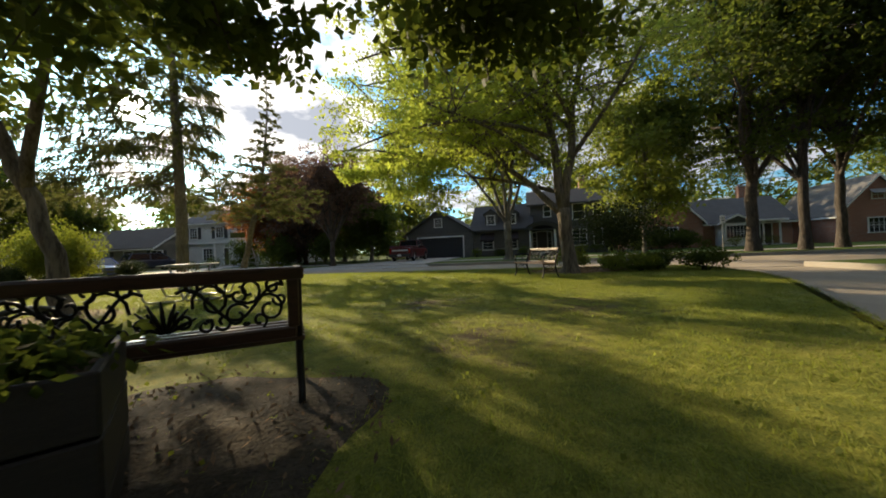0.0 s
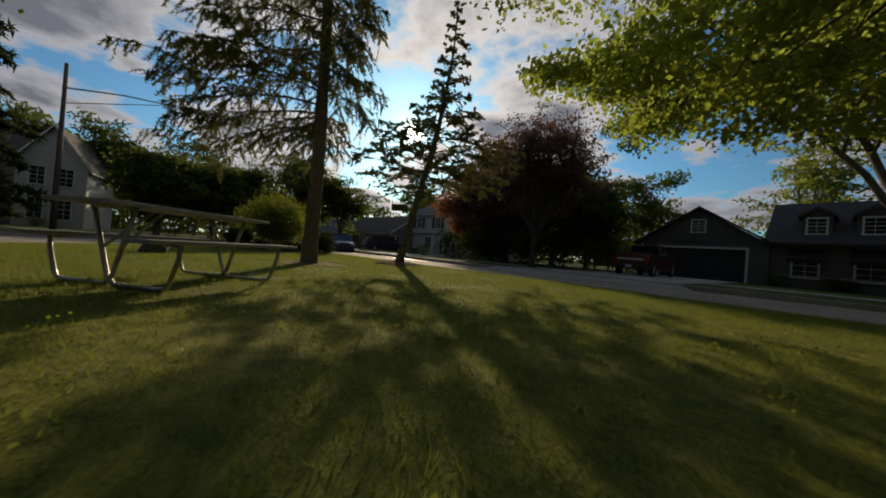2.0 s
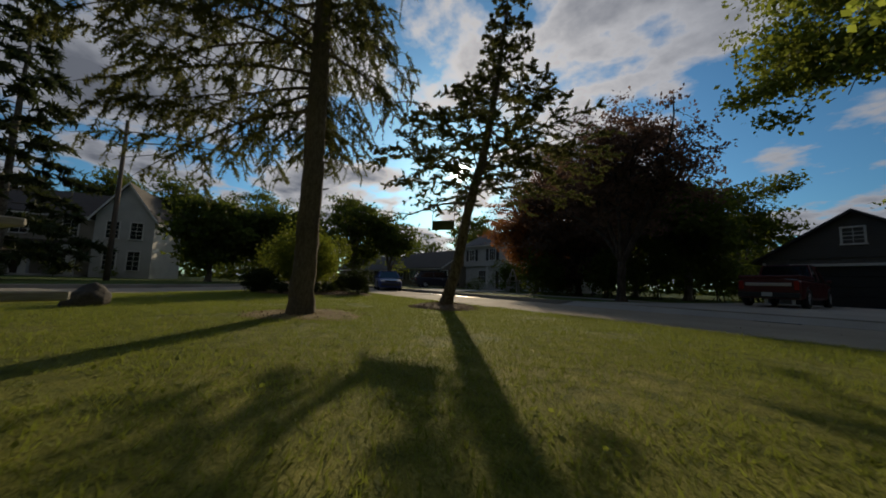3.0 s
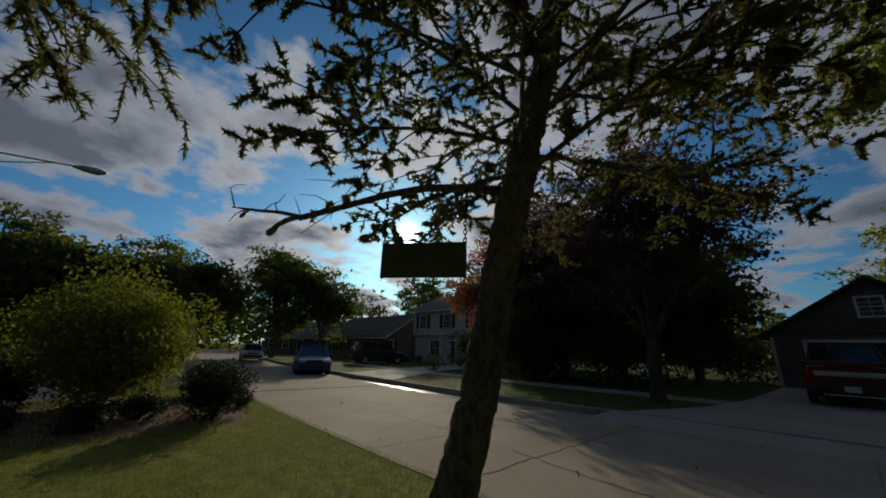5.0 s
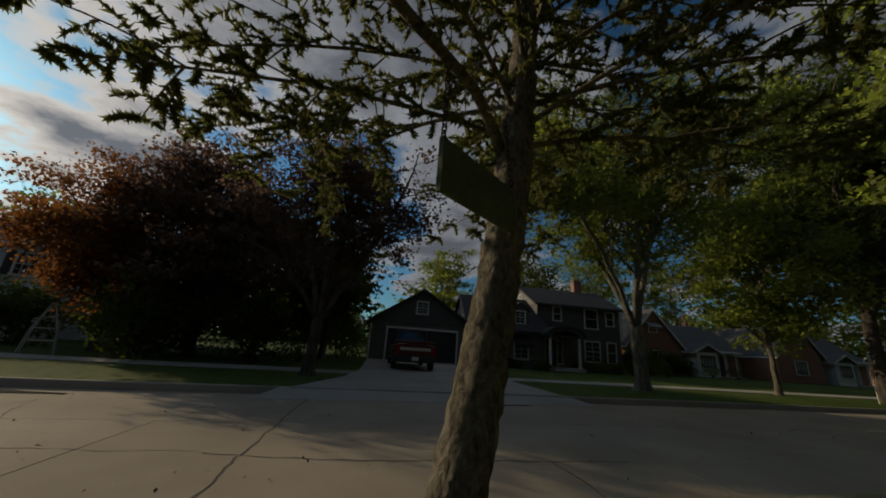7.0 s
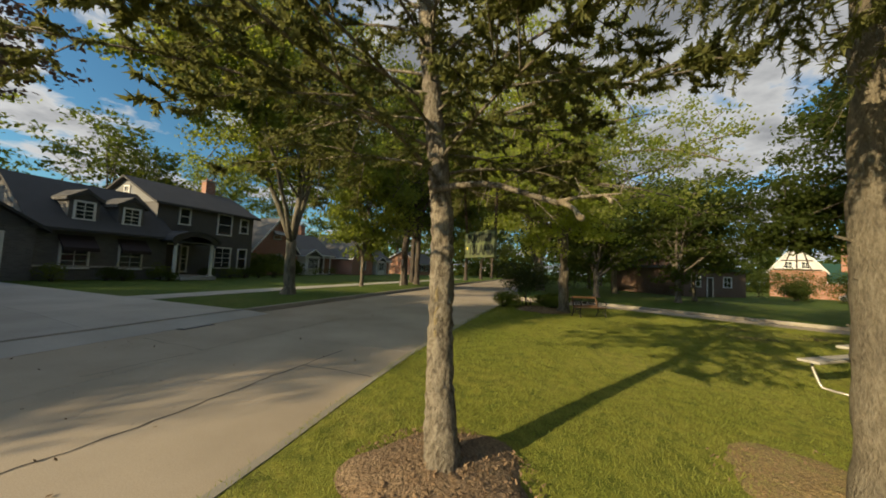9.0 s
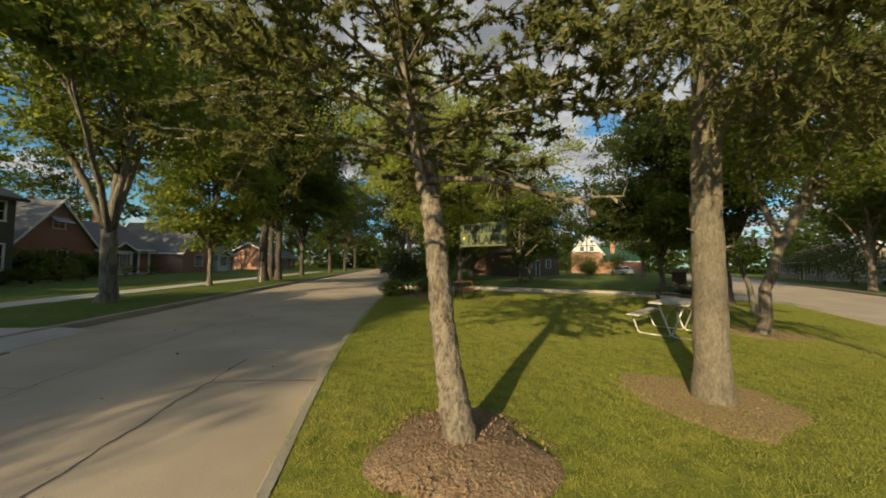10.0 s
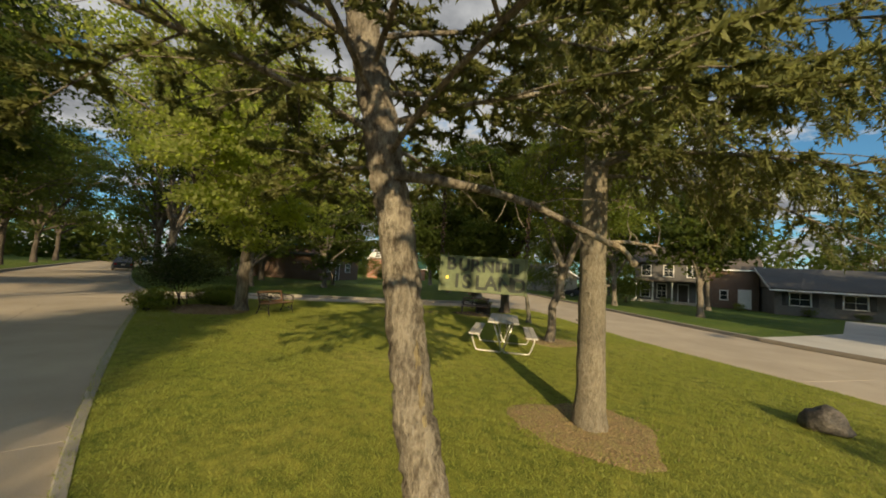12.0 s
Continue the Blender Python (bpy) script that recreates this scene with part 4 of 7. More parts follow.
def grey_house():
    h = thing("house", pose(2.44, 34.7, 0, 0, 0, -15.7), "grey sided two-storey house with attached double garage and white-trimmed dormers", "house")
    # garage wing with its street gable
    wall_block(h, -6.2, -5.0, 0, 7, 0, 2.6, M_BRICK_GREY)
    wall_block(h, 0.1, 1.1, 0, 7, 0, 2.6, M_BRICK_GREY)
    wall_block(h, -5.0, 0.1, 0.02, 7, 2.2, 2.6, M_BRICK_GREY)
    wall_block(h, -5.0, 0.1, 0.5, 7, 0, 2.2, M_DARK, "garage_back")
    gable_roof(h, -6.2, 1.1, 0, 7.4, 2.6, 2.35, "y", 0.4, mat=M_ROOF, gable_mat=M_SIDING, fascia=False)
    g = new("garage_door")
    g.parent, g.matrix_basis = h, pose(-2.45, 0.16, 0)
    for i in range(4):
        Geo().box((0, 0, 0.27 + i * 0.535), (4.9, 0.05, 0.52), 0.012).make("door_panel", M_DARK, g)
    fr = Geo()
    for sx in (-1, 1):
        fr.box((sx * 2.52, -0.14, 1.1), (0.14, 0.12, 2.3), 0.01)
    fr.box((0, -0.142, 2.22), (5.18, 0.124, 0.14), 0.01)
    fr.make("door_frame", M_WHITE, g)
    window(h, -2.6, -0.03, 3.72, 0.72, 0.8, bars=(2, 4))
    # white post and low pier at the garage corner
    Geo().box((-6.1, -0.12, 1.2), (0.12, 0.12, 2.4), 0.01).make("corner_post", M_WHITE, h)
    # middle wing with the steep roof and two dormers
    wall_block(h, 1.1, 6.9, 0.2, 7.5, 0, 2.75, M_BRICK_GREY)
    gable_roof(h, 1.1, 6.9, 0.0, 7.5, 2.75, 2.7, "x", 0.3, mat=M_ROOF, fascia=False)
    for x in (2.95, 5.05):
        d = new("dormer")
        d.parent, d.matrix_basis = h, pose(x, 0.55, 3.0)
        Geo().box((0, 0.9, 0.72), (1.25, 1.8, 1.45), 0.01).make("wall", M_SIDING, d)
        gable_roof(d, -0.62, 0.62, 0, 1.9, 1.4, 0.42, "y", 0.16, 0.09, M_ROOF, M_SIDING, edge=M_EAVE)
        window(d, 0, -0.02, 0.72, 0.72, 0.86, bars=(2, 4))
    for x in (2.6, 5.0):
        window(h, x, 0.18, 1.35, 1.0, 1.35, bars=(2, 4))
        aw = Geo()
        aw.add([(x - 0.7, 0.18, 2.35), (x + 0.7, 0.18, 2.35), (x + 0.7, -0.50, 1.72), (x - 0.7, -0.50, 1.72), (x - 0.7, -0.50, 1.52), (x + 0.7, -0.50, 1.52),
                (x - 0.7, 0.18, 2.30), (x + 0.7, 0.18, 2.30)], [(0, 1, 2, 3), (3, 2, 5, 4), (0, 3, 4, 6), (1, 7, 5, 2), (6, 4, 5, 7)])
        aw.make("awning", M_AWNING, h)
    Geo().box((3.9, 0.16, 0.72), (5.6, 0.12, 0.10), 0.01).make("stone_band", M_WALK, h)
    # two-storey block
    wall_block(h, 6.9, 14.2, 1.5, 8.5, 0, 5.1, M_SIDING)
    gable_roof(h, 6.9, 14.2, 1.5, 8.5, 5.1, 1.75, "x", 0.35, mat=M_ROOF, gable_mat=M_GABLE, fascia=False)
    Geo().box((10.55, 1.12, 5.01), (8.0, 0.1, 0.18), 0.01).make("gutter", M_EAVE, h)
    window(h, 8.6, 1.48, 4.35, 0.62, 1.05, bars=(1, 2))
    window(h, 11.6, 1.48, 4.15, 1.05, 1.5, bars=(1, 2))
    window(h, 11.6, 1.48, 1.55, 1.25, 1.5, bars=(2, 4))
    window(h, 13.3, 1.48, 1.55, 0.7, 1.5, bars=(1, 2))
    window(h, 13.3, 1.48, 4.25, 0.62, 1.05, bars=(1, 2))
    window(h, 6.86, 4.9, 5.85, 0.5, 0.7, "left", (1, 2))
    # porch
    p = new("porch")
    p.parent, p.matrix_basis = h, pose(8.0, 0, 0)
    Geo().box((0, 0.3, 0.12), (3.0, 2.5, 0.24), 0.02).make("porch_floor", M_WALK, p)
    Geo().box((0, -1.1, 0.06), (2.0, 0.35, 0.12), 0.02).make("step", M_WALK, p)
    for x in (-1.15, 1.15):
        column(p, x, -0.75, 0.24, 2.5)
    arc = [(1.62 * math.sin(a), 2.42 + 0.78 * math.cos(a)) for a in np.linspace(-1.45, 1.45, 13)]
    for name, ins, y0, y1, mat in (("porch_roof", 0.10, -1.08, 1.5, M_ROOF), ("arched_board", 0.34, -0.98, -0.86, M_EAVE)):
        low = [(x * (1 - ins / 1.62), z - ins) for x, z in arc]
        g = Geo()
        vs = [(x, y, z) for y in (y0, y1) for ring in (arc if name == "porch_roof" else [(x * 0.95, z - 0.08) for x, z in arc], low) for x, z in ring]
        n = len(arc)
        fs = []
        for i in range(n - 1):
            fs += [(i, i + 1, n + i + 1, n + i), (2 * n + i, 3 * n + i, 3 * n + i + 1, 2 * n + i + 1), (i, 2 * n + i, 2 * n + i + 1, i + 1), (n + i, n + i + 1, 3 * n + i + 1, 3 * n + i)]
        g.add(vs, fs + [(0, n, 3 * n, 2 * n), (n - 1, 3 * n - 1, 4 * n - 1, 2 * n - 1)])
        g.make(name, mat, p)
    Geo().box((0, 0.0, 2.44), (2.9, 1.9, 0.10), 0.01).make("porch_ceiling", M_EAVE, p)
    door(h, 8.0, 1.48, 0.24)
    for x in (7.25, 8.75):
        window(h, x, 1.48, 1.35, 0.35, 1.7, bars=(1, 3))
    chimney(h, 12.6, 5.2, 5.5, 8.0)
    return h


def brick_house(x, y, rz, label, flip=1):
    h = thing("house", pose(x, y, 0, 0, 0, rz), label, "house", "brick houses along the street")
    wall_block(h, -3.1, 3.1, 0, 8, 0, 2.7, M_BRICK)
    gable_roof(h, -3.1, 3.1, 0, 8, 2.7, 3.4, "y", 0.3, 0.14, M_ROOF_GREY, M_BRICK)
    window(h, 0, -0.02, 1.5, 1.5, 1.3, bars=(4, 3))
    window(h, 0, -0.03, 4.3, 0.85, 0.7, bars=(2, 2))
    Geo().add([(-0.65, -0.02, 4.85), (0.65, -0.02, 4.85), (0.72, -0.60, 4.42), (-0.72, -0.60, 4.42), (-0.65, -0.02, 4.80), (0.65, -0.02, 4.80), (0.72, -0.58, 4.36), (-0.72, -0.58, 4.36)],
              [(0, 3, 2, 1), (4, 5, 6, 7), (3, 7, 6, 2), (0, 4, 7, 3), (1, 2, 6, 5), (0, 1, 5, 4)]).make("awning", M_LAMPHEAD, h)
    lo, hi = (3.1, 11.5) if flip > 0 else (-11.5, -3.1)
    wall_block(h, lo, hi, 1.2, 8, 0, 2.6, M_BRICK)
    gable_roof(h, lo, hi, 1.2, 8, 2.6, 2.6, "x", 0.4, 0.14, M_ROOF_GREY, M_BRICK)
    mid = (lo + hi) / 2
    bay = new("porch")
    bay.parent, bay.matrix_basis = h, pose(mid - 1.3 * flip, 0, 0)
    Geo().box((0, 0.6, 1.2), (2.6, 1.3, 2.4), 0.01).make("bay_wall", M_WHITE, bay)
    window(bay, 0, -0.08, 1.45, 1.8, 1.25, bars=(6, 3))
    gable_roof(bay, -1.5, 1.5, -0.1, 1.6, 2.4, 0.75, "y", 0.25, 0.1, M_ROOF_GREY, M_SIDING)
    for k in (1.2, 2.6):
        column(h, mid + k * flip, 0.3, 0.1, 2.4, 0.09)
    Geo().box((mid + 1.9 * flip, 0.7, 2.5), (2.6, 1.4, 0.2), 0.02).make("porch_roof", M_WHITE, h)
    Geo().box((mid + 1.9 * flip, 0.6, 0.06), (2.6, 1.4, 0.16), 0.02).make("porch_floor", M_WALK, h)
    door(h, mid + 1.9 * flip, 1.18, 0.14)
    chimney(h, mid + 2.0 * flip, 5.0, 3.5, 6.6)
    return h


def white_house():
    h = thing("house", pose(-31.4, 41.2, 0, 0, 0, -8.0), "white two-storey colonial house with overhanging upper floor", "house")
    wall_block(h, 0, 10.0, 0.35, 8, 0, 2.75, M_SIDING_WHITE)
    wall_block(h, -0.05, 10.05, 0, 8.05, 2.75, 5.4, M_SIDING_WHITE)
    gable_roof(h, 0, 10.0, 0, 8, 5.4, 1.9, "x", 0.4, 0.14, M_ROOF_GREY, M_SIDING_WHITE)
    for x in (1.5, 5.0, 8.4):
        window(h, x, -0.03, 4.1, 0.95, 1.25, bars=(3, 4))
        for s in (-1, 1):
            Geo().box((x + s * 0.82, -0.05, 4.1), (0.42, 0.05, 1.4), 0.01).make("shutter", M_PLASTIC, h)
    window(h, 3.2, 0.33, 1.5, 1.6, 1.4, bars=(4, 4))
    window(h, 8.2, 0.33, 1.5, 1.2, 1.3, bars=(3, 4))
    door(h, 5.7, 0.33, 0.1)
    window(h, -0.06, 4.0, 4.1, 0.9, 1.2, "left", (2, 4))
    column(h, 4.7, -0.6, 0.05, 2.7, 0.1)
    column(h, 6.7, -0.6, 0.05, 2.7, 0.1)
    Geo().box((5.7, -0.2, 0.05), (2.6, 1.3, 0.14), 0.02).make("step", M_WALK, h)
    # lower side wing
    wall_block(h, 10.0, 14.5, 1.5, 7, 0, 2.6, M_SIDING_WHITE)
    gable_roof(h, 10.0, 14.5, 1.5, 7, 2.6, 1.6, "x", 0.35, 0.14, M_ROOF_GREY, M_SIDING_WHITE)
    window(h, 12.2, 1.48, 1.45, 1.4, 1.2, bars=(4, 3))
    chimney(h, 9.3, 4.2, 6.0, 8.6, M_BRICK)


def low_house(x, y, rz, label, wide=14.0, deep=8.0, wall=M_BRICK_GREY, roof=M_ROOF_BROWN, rise=2.3, eave=2.7, wins=(2.0, 5.0, 11.5), door_x=8.0, hip=False, group=""):
    h = thing("house", pose(x, y, 0, 0, 0, rz), label, "house", group)
    wall_block(h, 0, wide, 0, deep, 0, eave, wall)
    gable_roof(h, 0, wide, 0, deep, eave, rise, "x", 0.6, 0.14, roof, wall)
    for wx in wins:
        window(h, wx, -0.02, 1.5, 1.3, 1.2, bars=(2, 2))
        for s in (-1, 1):
            Geo().box((wx + s * 1.0, -0.04, 1.5), (0.4, 0.05, 1.35), 0.01).make("shutter", M_PLASTIC, h)
    if door_x:
        door(h, door_x, -0.02, 0.08)
    return h


def west_house():
    h = thing("house", pose(-48.2, -0.6, 0, 0, 0, 68.0), "cream two-storey house with gables and an arched porch", "house")
    wall_block(h, 0, 9.5, 0, 8, 0, 5.3, M_SIDING_TAN)
    gable_roof(h, 0, 9.5, 0, 8, 5.3, 2.4, "x", 0.4, 0.14, M_ROOF_BROWN, M_SIDING_TAN)
    wall_block(h, 9.5, 13.5, -1.0, 7, 0, 5.3, M_SIDING_WHITE)
    gable_roof(h, 9.5, 13.5, -1.0, 7, 5.3, 2.9, "y", 0.35, 0.14, M_ROOF_BROWN, M_SIDING_WHITE)
    for x in (1.6, 4.6, 7.6):
        window(h, x, -0.02, 4.1, 0.95, 1.3, bars=(2, 4))
    for x in (10.7, 12.3):
        window(h, x, -1.02, 4.1, 0.8, 1.4, bars=(2, 4))
        window(h, x, -1.02, 1.5, 0.8, 1.6, bars=(2, 4))
    p = new("porch")
    p.parent, p.matrix_basis = h, pose(5.0, 0, 0)
    for x in (-4.2, -1.6, 1.0, 3.6):
        Geo().box((x, -1.6, 1.25), (0.45, 0.4, 2.5), 0.02).make("pier", M_SIDING_WHITE, p)
    for x in (-2.9, -0.3, 2.3):
        g = Geo()
        ring = [(x + 1.08 * math.cos(a), 1.7 + 0.75 * math.sin(a)) for a in np.linspace(0, math.pi, 11)]
        for (xa, za), (xb, zb) in zip(ring[:-1], ring[1:]):
            g.add([(xa, -1.78, za), (xb, -1.78, zb), (xb, -1.78, 2.6), (xa, -1.78, 2.6), (xa, -1.42, za), (xb, -1.42, zb), (xb, -1.42, 2.6), (xa, -1.42, 2.6)],
                  [(3, 2, 1, 0), (4, 5, 6, 7), (0, 1, 5, 4)])
        g.make("arch", M_SIDING_WHITE, p)
    Geo().box((-0.3, -0.85, 2.75), (8.6, 2.1, 0.25), 0.03).make("porch_roof", M_ROOF_BROWN, p)
    Geo().box((-0.3, -0.85, 0.08), (8.6, 2.1, 0.2), 0.02).make("porch_floor", M_WALK, p)
    for x in (2.4, 7.4):
        window(h, x, -0.02, 1.5, 1.2, 1.4, bars=(2, 4))
    door(h, 4.9, -0.02, 0.18)


def south_house():
    h = thing("house", pose(-4.5, -35.5, 0, 0, 0, 176.0), "dark two-storey house with a brick side wing and white porch posts", "house")
    wall_block(h, 0, 7.5, 0, 8, 0, 5.2, M_SIDING)
    gable_roof(h, 0, 7.5, 0, 8, 5.2, 2.2, "x", 0.4, 0.14, M_ROOF_BROWN, M_SIDING, False)
    for x in (1.3, 3.7, 6.1):
        window(h, x, -0.02, 4.0, 0.95, 1.3, bars=(2, 4))
    window(h, 1.2, -0.02, 1.5, 0.9, 1.7, bars=(2, 4))
    window(h, 3.0, -0.02, 1.5, 0.9, 1.7, bars=(2, 4))
    door(h, 5.2, -0.02, 0.3)
    for x in (0.4, 2.2, 4.2, 6.6):
        column(h, x, -1.5, 0.3, 2.6, 0.09)
    Geo().box((3.6, -0.8, 2.7), (7.4, 1.9, 0.2), 0.02).make("porch_roof", M_ROOF_BROWN, h)
    Geo().box((3.6, -0.8, 0.15), (7.4, 1.9, 0.3), 0.02).make("porch_floor", M_WALK, h)
    wall_block(h, 7.5, 12.0, 0.6, 7, 0, 4.6, M_BRICK_SHADED)
    gable_roof(h, 7.5, 12.0, 0.6, 7, 4.6, 1.6, "x", 0.35, 0.14, M_ROOF_BROWN, M_BRICK_SHADED)
    door(h, 10.8, 0.58, 0.1, mat=M_WHITE)
    window(h, 9.0, 0.58, 1.5, 0.6, 1.0, bars=(1, 2))
    chimney(h, 2.0, 4.0, 6.5, 8.6)
    r = thing("house", pose(-17.0, -31.0, 0, 0, 0, 184.0), "long low grey ranch house with carport and white posts", "house")
    wall_block(r, 0, 8.5, 0, 9, 0, 2.6, M_BRICK_GREY)
    wall_block(r, 8.5, 20.0, 2.6, 9, 0, 2.6, M_BRICK_GREY)
    gable_roof(r, 0, 20.0, -0.6, 9, 2.65, 2.0, "x", 0.6, 0.16, M_ROOF, M_SIDING_TAN)
    for x in (1.8, 5.4):
        window(r, x, -0.02, 1.6, 1.4, 1.15, bars=(2, 2))
        for s in (-1, 1):
            Geo().box((x + s * 1.05, -0.04, 1.6), (0.42, 0.05, 1.3), 0.01).make("shutter", M_PLASTIC, r)
    for x in (8.9, 14.0, 19.6):
        Geo().box((x, -0.3, 1.3), (0.22, 0.22, 2.6), 0.02).make("post", M_WHITE, r)
    window(r, 12.0, 2.58, 1.3, 2.4, 2.0, bars=(2, 1))
    window(r, 17.0, 2.58, 1.4, 2.2, 1.6, bars=(2, 1))
    door(r, 10.0, 2.58, 0.08)


def east_building():
    h = thing("brick_building", pose(24.0, -5.0, 0, 0, 0, -62.0), "low brick building with a green roof edge in tree shade", "building")
    wall_block(h, 5, 17, 0, 9, 0, 3.0, M_BRICK_SHADED)
    Geo().box((11.0, 4.5, 3.12), (12.8, 9.8, 0.28), 0.03).make("roof", M_ROOF_GREY, h)
    Geo().box((11.0, -0.42, 3.12), (12.84, 0.06, 0.32), 0.01).make("roof_edge", M_ROOF_GREEN, h)
    for x in (7.0, 13.0):
        window(h, x, -0.02, 1.7, 1.5, 1.1, bars=(2, 2))
    door(h, 9.6, -0.02, 0.05)
    wall_block(h, 6.5, 13, 2.5, 8, 3.2, 4.2, M_BRICK_SHADED, "upper_wall")
    Geo().box((9.75, 5.2, 4.3), (7.1, 6.0, 0.2), 0.02).make("roof", M_ROOF_GREEN, h)
    t = thing("house", pose(46.3, -34.8, 0, 0, 0, -132.5), "half-timbered house with a steep white gable, far off", "house")
    wall_block(t, 0, 6, 0, 8, 0, 4.2, M_BRICK)
    gable_roof(t, 0, 6, 0, 8, 4.2, 4.2, "y", 0.3, 0.14, M_ROOF_BROWN, M_SIDING_WHITE)
    for x0, z0, x1, z1 in ((0.4, 4.3, 5.6, 4.3), (1.3, 5.7, 4.7, 5.7), (3, 4.3, 3, 8.0), (1.5, 4.3, 2.3, 7.0), (4.5, 4.3, 3.7, 7.0)):
        Geo().tube([(x0, -0.12, z0), (x1, -0.12, z1)], 0.09, 4).make("timber", M_DOOR, t)
    window(t, 2.1, -0.1, 5.0, 0.8, 0.9)
    window(t, 3.9, -0.1, 5.0, 0.8, 0.9)
    wall_block(t, 6, 13, 1, 8, 0, 2.8, M_BRICK)
    gable_roof(t, 6, 13, 1, 8, 2.8, 2.6, "x", 0.4, 0.14, M_ROOF_GREEN, M_BRICK)
    chimney(t, 8.0, 3.0, 4.0, 8.2)


grey_house()
brick_house(24.3, 34.7, -14.0, "orange brick house with a steep street gable and white porch")
brick_house(40.5, 30.0, -13.0, "orange brick house half hidden behind street trees")
white_house()
low_house(-44.0, 39.5, -4.0, "low brown-roofed house with white windows", 11.0, 8.0, M_SIDING_TAN, M_ROOF_BROWN)
low_house(-62.0, 41.0, 10.0, "grey-roofed bungalow at the road's bend", 13.0, 8.0, M_BRICK_GREY, M_ROOF_GREY)
west_house()
south_house()
east_building()
low_house(60.0, 24.0, -13.0, "red brick bungalow far along the street", 14.0, 8.0, M_BRICK, M_ROOF_GREY)
low_house(92.0, 4.0, -60.0, "small white house closing the street's end", 10.0, 8.0, M_SIDING_WHITE, M_ROOF_GREY)
low_house(20.0, -52.0, 130.0, "tan house far along the second road", 13.0, 8.0, M_SIDING_TAN, M_ROOF_BROWN)


# ---- trees of the island ----
def sign_spruce():
    x, y = -8.42, 13.78
    t = conifer("leaning_spruce", x, y, "slender leaning spruce with flaky bark in a mulch ring", [(0, 0, -0.1), (0.03, 0.01, 0.1), (0.14, 0.055, 0.5), (0.268, 0.088, 1.0), (0.37, 0.105, 1.5), (0.456, 0.136, 2.0), (0.555, 0.204, 2.5),
                 (0.738, 0.354, 3.5), (0.878, 0.561, 5.0), (0.98, 0.769, 7.0), (0.97, 0.87, 9.1)],
                [0.18, 0.145, 0.115, 0.106, 0.102, 0.100, 0.098, 0.088, 0.062, 0.032, 0.006], list(np.linspace(2.35, 3.6, 20)) + list(np.linspace(3.7, 8.9, 56)),
                lambda f: 1.85 * math.exp(-(f / 0.30) ** 2) + 1.05 * (1 - f) + 0.1, lambda f: 0.34 + 0.2 * f, lambda f: 0.30 - 0.08 * f, needle=0.048, twig=0.27, twigs=74, needles=66, seed=11,
                bare=0.06, hang=0.25, fork=5, skew=(1.9, 0.20), stubs=0, sides=28, width=0.25, clump=True, split=True, thick=0.019, rings=20, wobble=0.11)
    base = Vector((x, y, 0))
    # the bare limb that carries the board, with its two knobbly ends
    limb = new("sign_limb")
    limb.parent = t
    tagged(limb, "half-bare limb with broken pale ends")
    pts = [Vector((-7.98, 13.99, 2.31)), Vector((-8.14, 13.83, 2.31)), Vector((-8.37, 13.61, 2.28)), Vector((-8.57, 13.46, 2.22)), Vector((-8.80, 13.26, 2.10)), Vector((-8.95, 13.12, 2.02))]
    Geo().tube([p - base for p in pts], [0.036, 0.030, 0.025, 0.022, 0.019, 0.018], 9).make("limb_wood", M_BARK_SPRUCE, limb, smooth=True)
    scar = Geo()
    vs = []
    for i in range(13):
        z = 0.98 + 0.46 * i / 12
        cx, cy = np.interp(z, (0.5, 1.0, 1.5), (0.14, 0.268, 0.37)), np.interp(z, (0.5, 1.0, 1.5), (0.055, 0.088, 0.105))
        r = float(np.interp(z, (0.5, 1.0, 1.5), (0.115, 0.105, 0.100)))
        half = 0.22 * math.sin(math.pi * (0.06 + 0.88 * i / 12)) ** 0.7
        for k in range(7):
            a = 2.78 + half * (k - 3) / 3 + 0.05 * math.sin(3.1 * i)
            rr_ = r * (1.06 if 0 < k < 6 and 0 < i < 12 else 0.97)
            vs.append((cx + rr_ * math.cos(a), cy + rr_ * math.sin(a), z))
    scar.add(vs, [(i * 7 + k, i * 7 + k + 1, i * 7 + k + 8, i * 7 + k + 7) for i in range(12) for k in range(6)])
    scar.make("bark_scar", M_SCAR, t, "pale peeled scar in the bark", smooth=True)
    Geo().tube([Vector(p) - base for p in ((-8.95, 13.12, 2.03), (-9.00, 13.07, 2.00), (-9.03, 13.04, 1.965), (-9.045, 13.03, 1.935), (-9.06, 13.02, 1.915), (-9.065, 13.01, 1.90))],
               [0.017, 0.016, 0.014, 0.017, 0.024, 0.010], 9, wobble=0.22, rng=random.Random(3)).make("broken_end", M_DEADWOOD, limb, smooth=True)
    Geo().tube([Vector(p) - base for p in ((-8.94, 13.13, 2.03), (-9.02, 13.04, 2.045), (-9.09, 12.96, 2.04), (-9.15, 12.88, 2.04), (-9.18, 12.84, 2.04))], [0.014, 0.011, 0.010, 0.006, 0.003], 8).make("broken_end", M_DEADWOOD, limb, smooth=True)
    Geo().tube([Vector(p) - base for p in ((-9.12, 12.92, 2.045), (-9.14, 12.90, 2.02), (-9.15, 12.89, 2.00), (-9.155, 12.885, 1.985))], [0.007, 0.008, 0.012, 0.006], 7, wobble=0.2, rng=random.Random(6)).make("broken_end", M_DEADWOOD, limb, smooth=True)
    g = Geo()
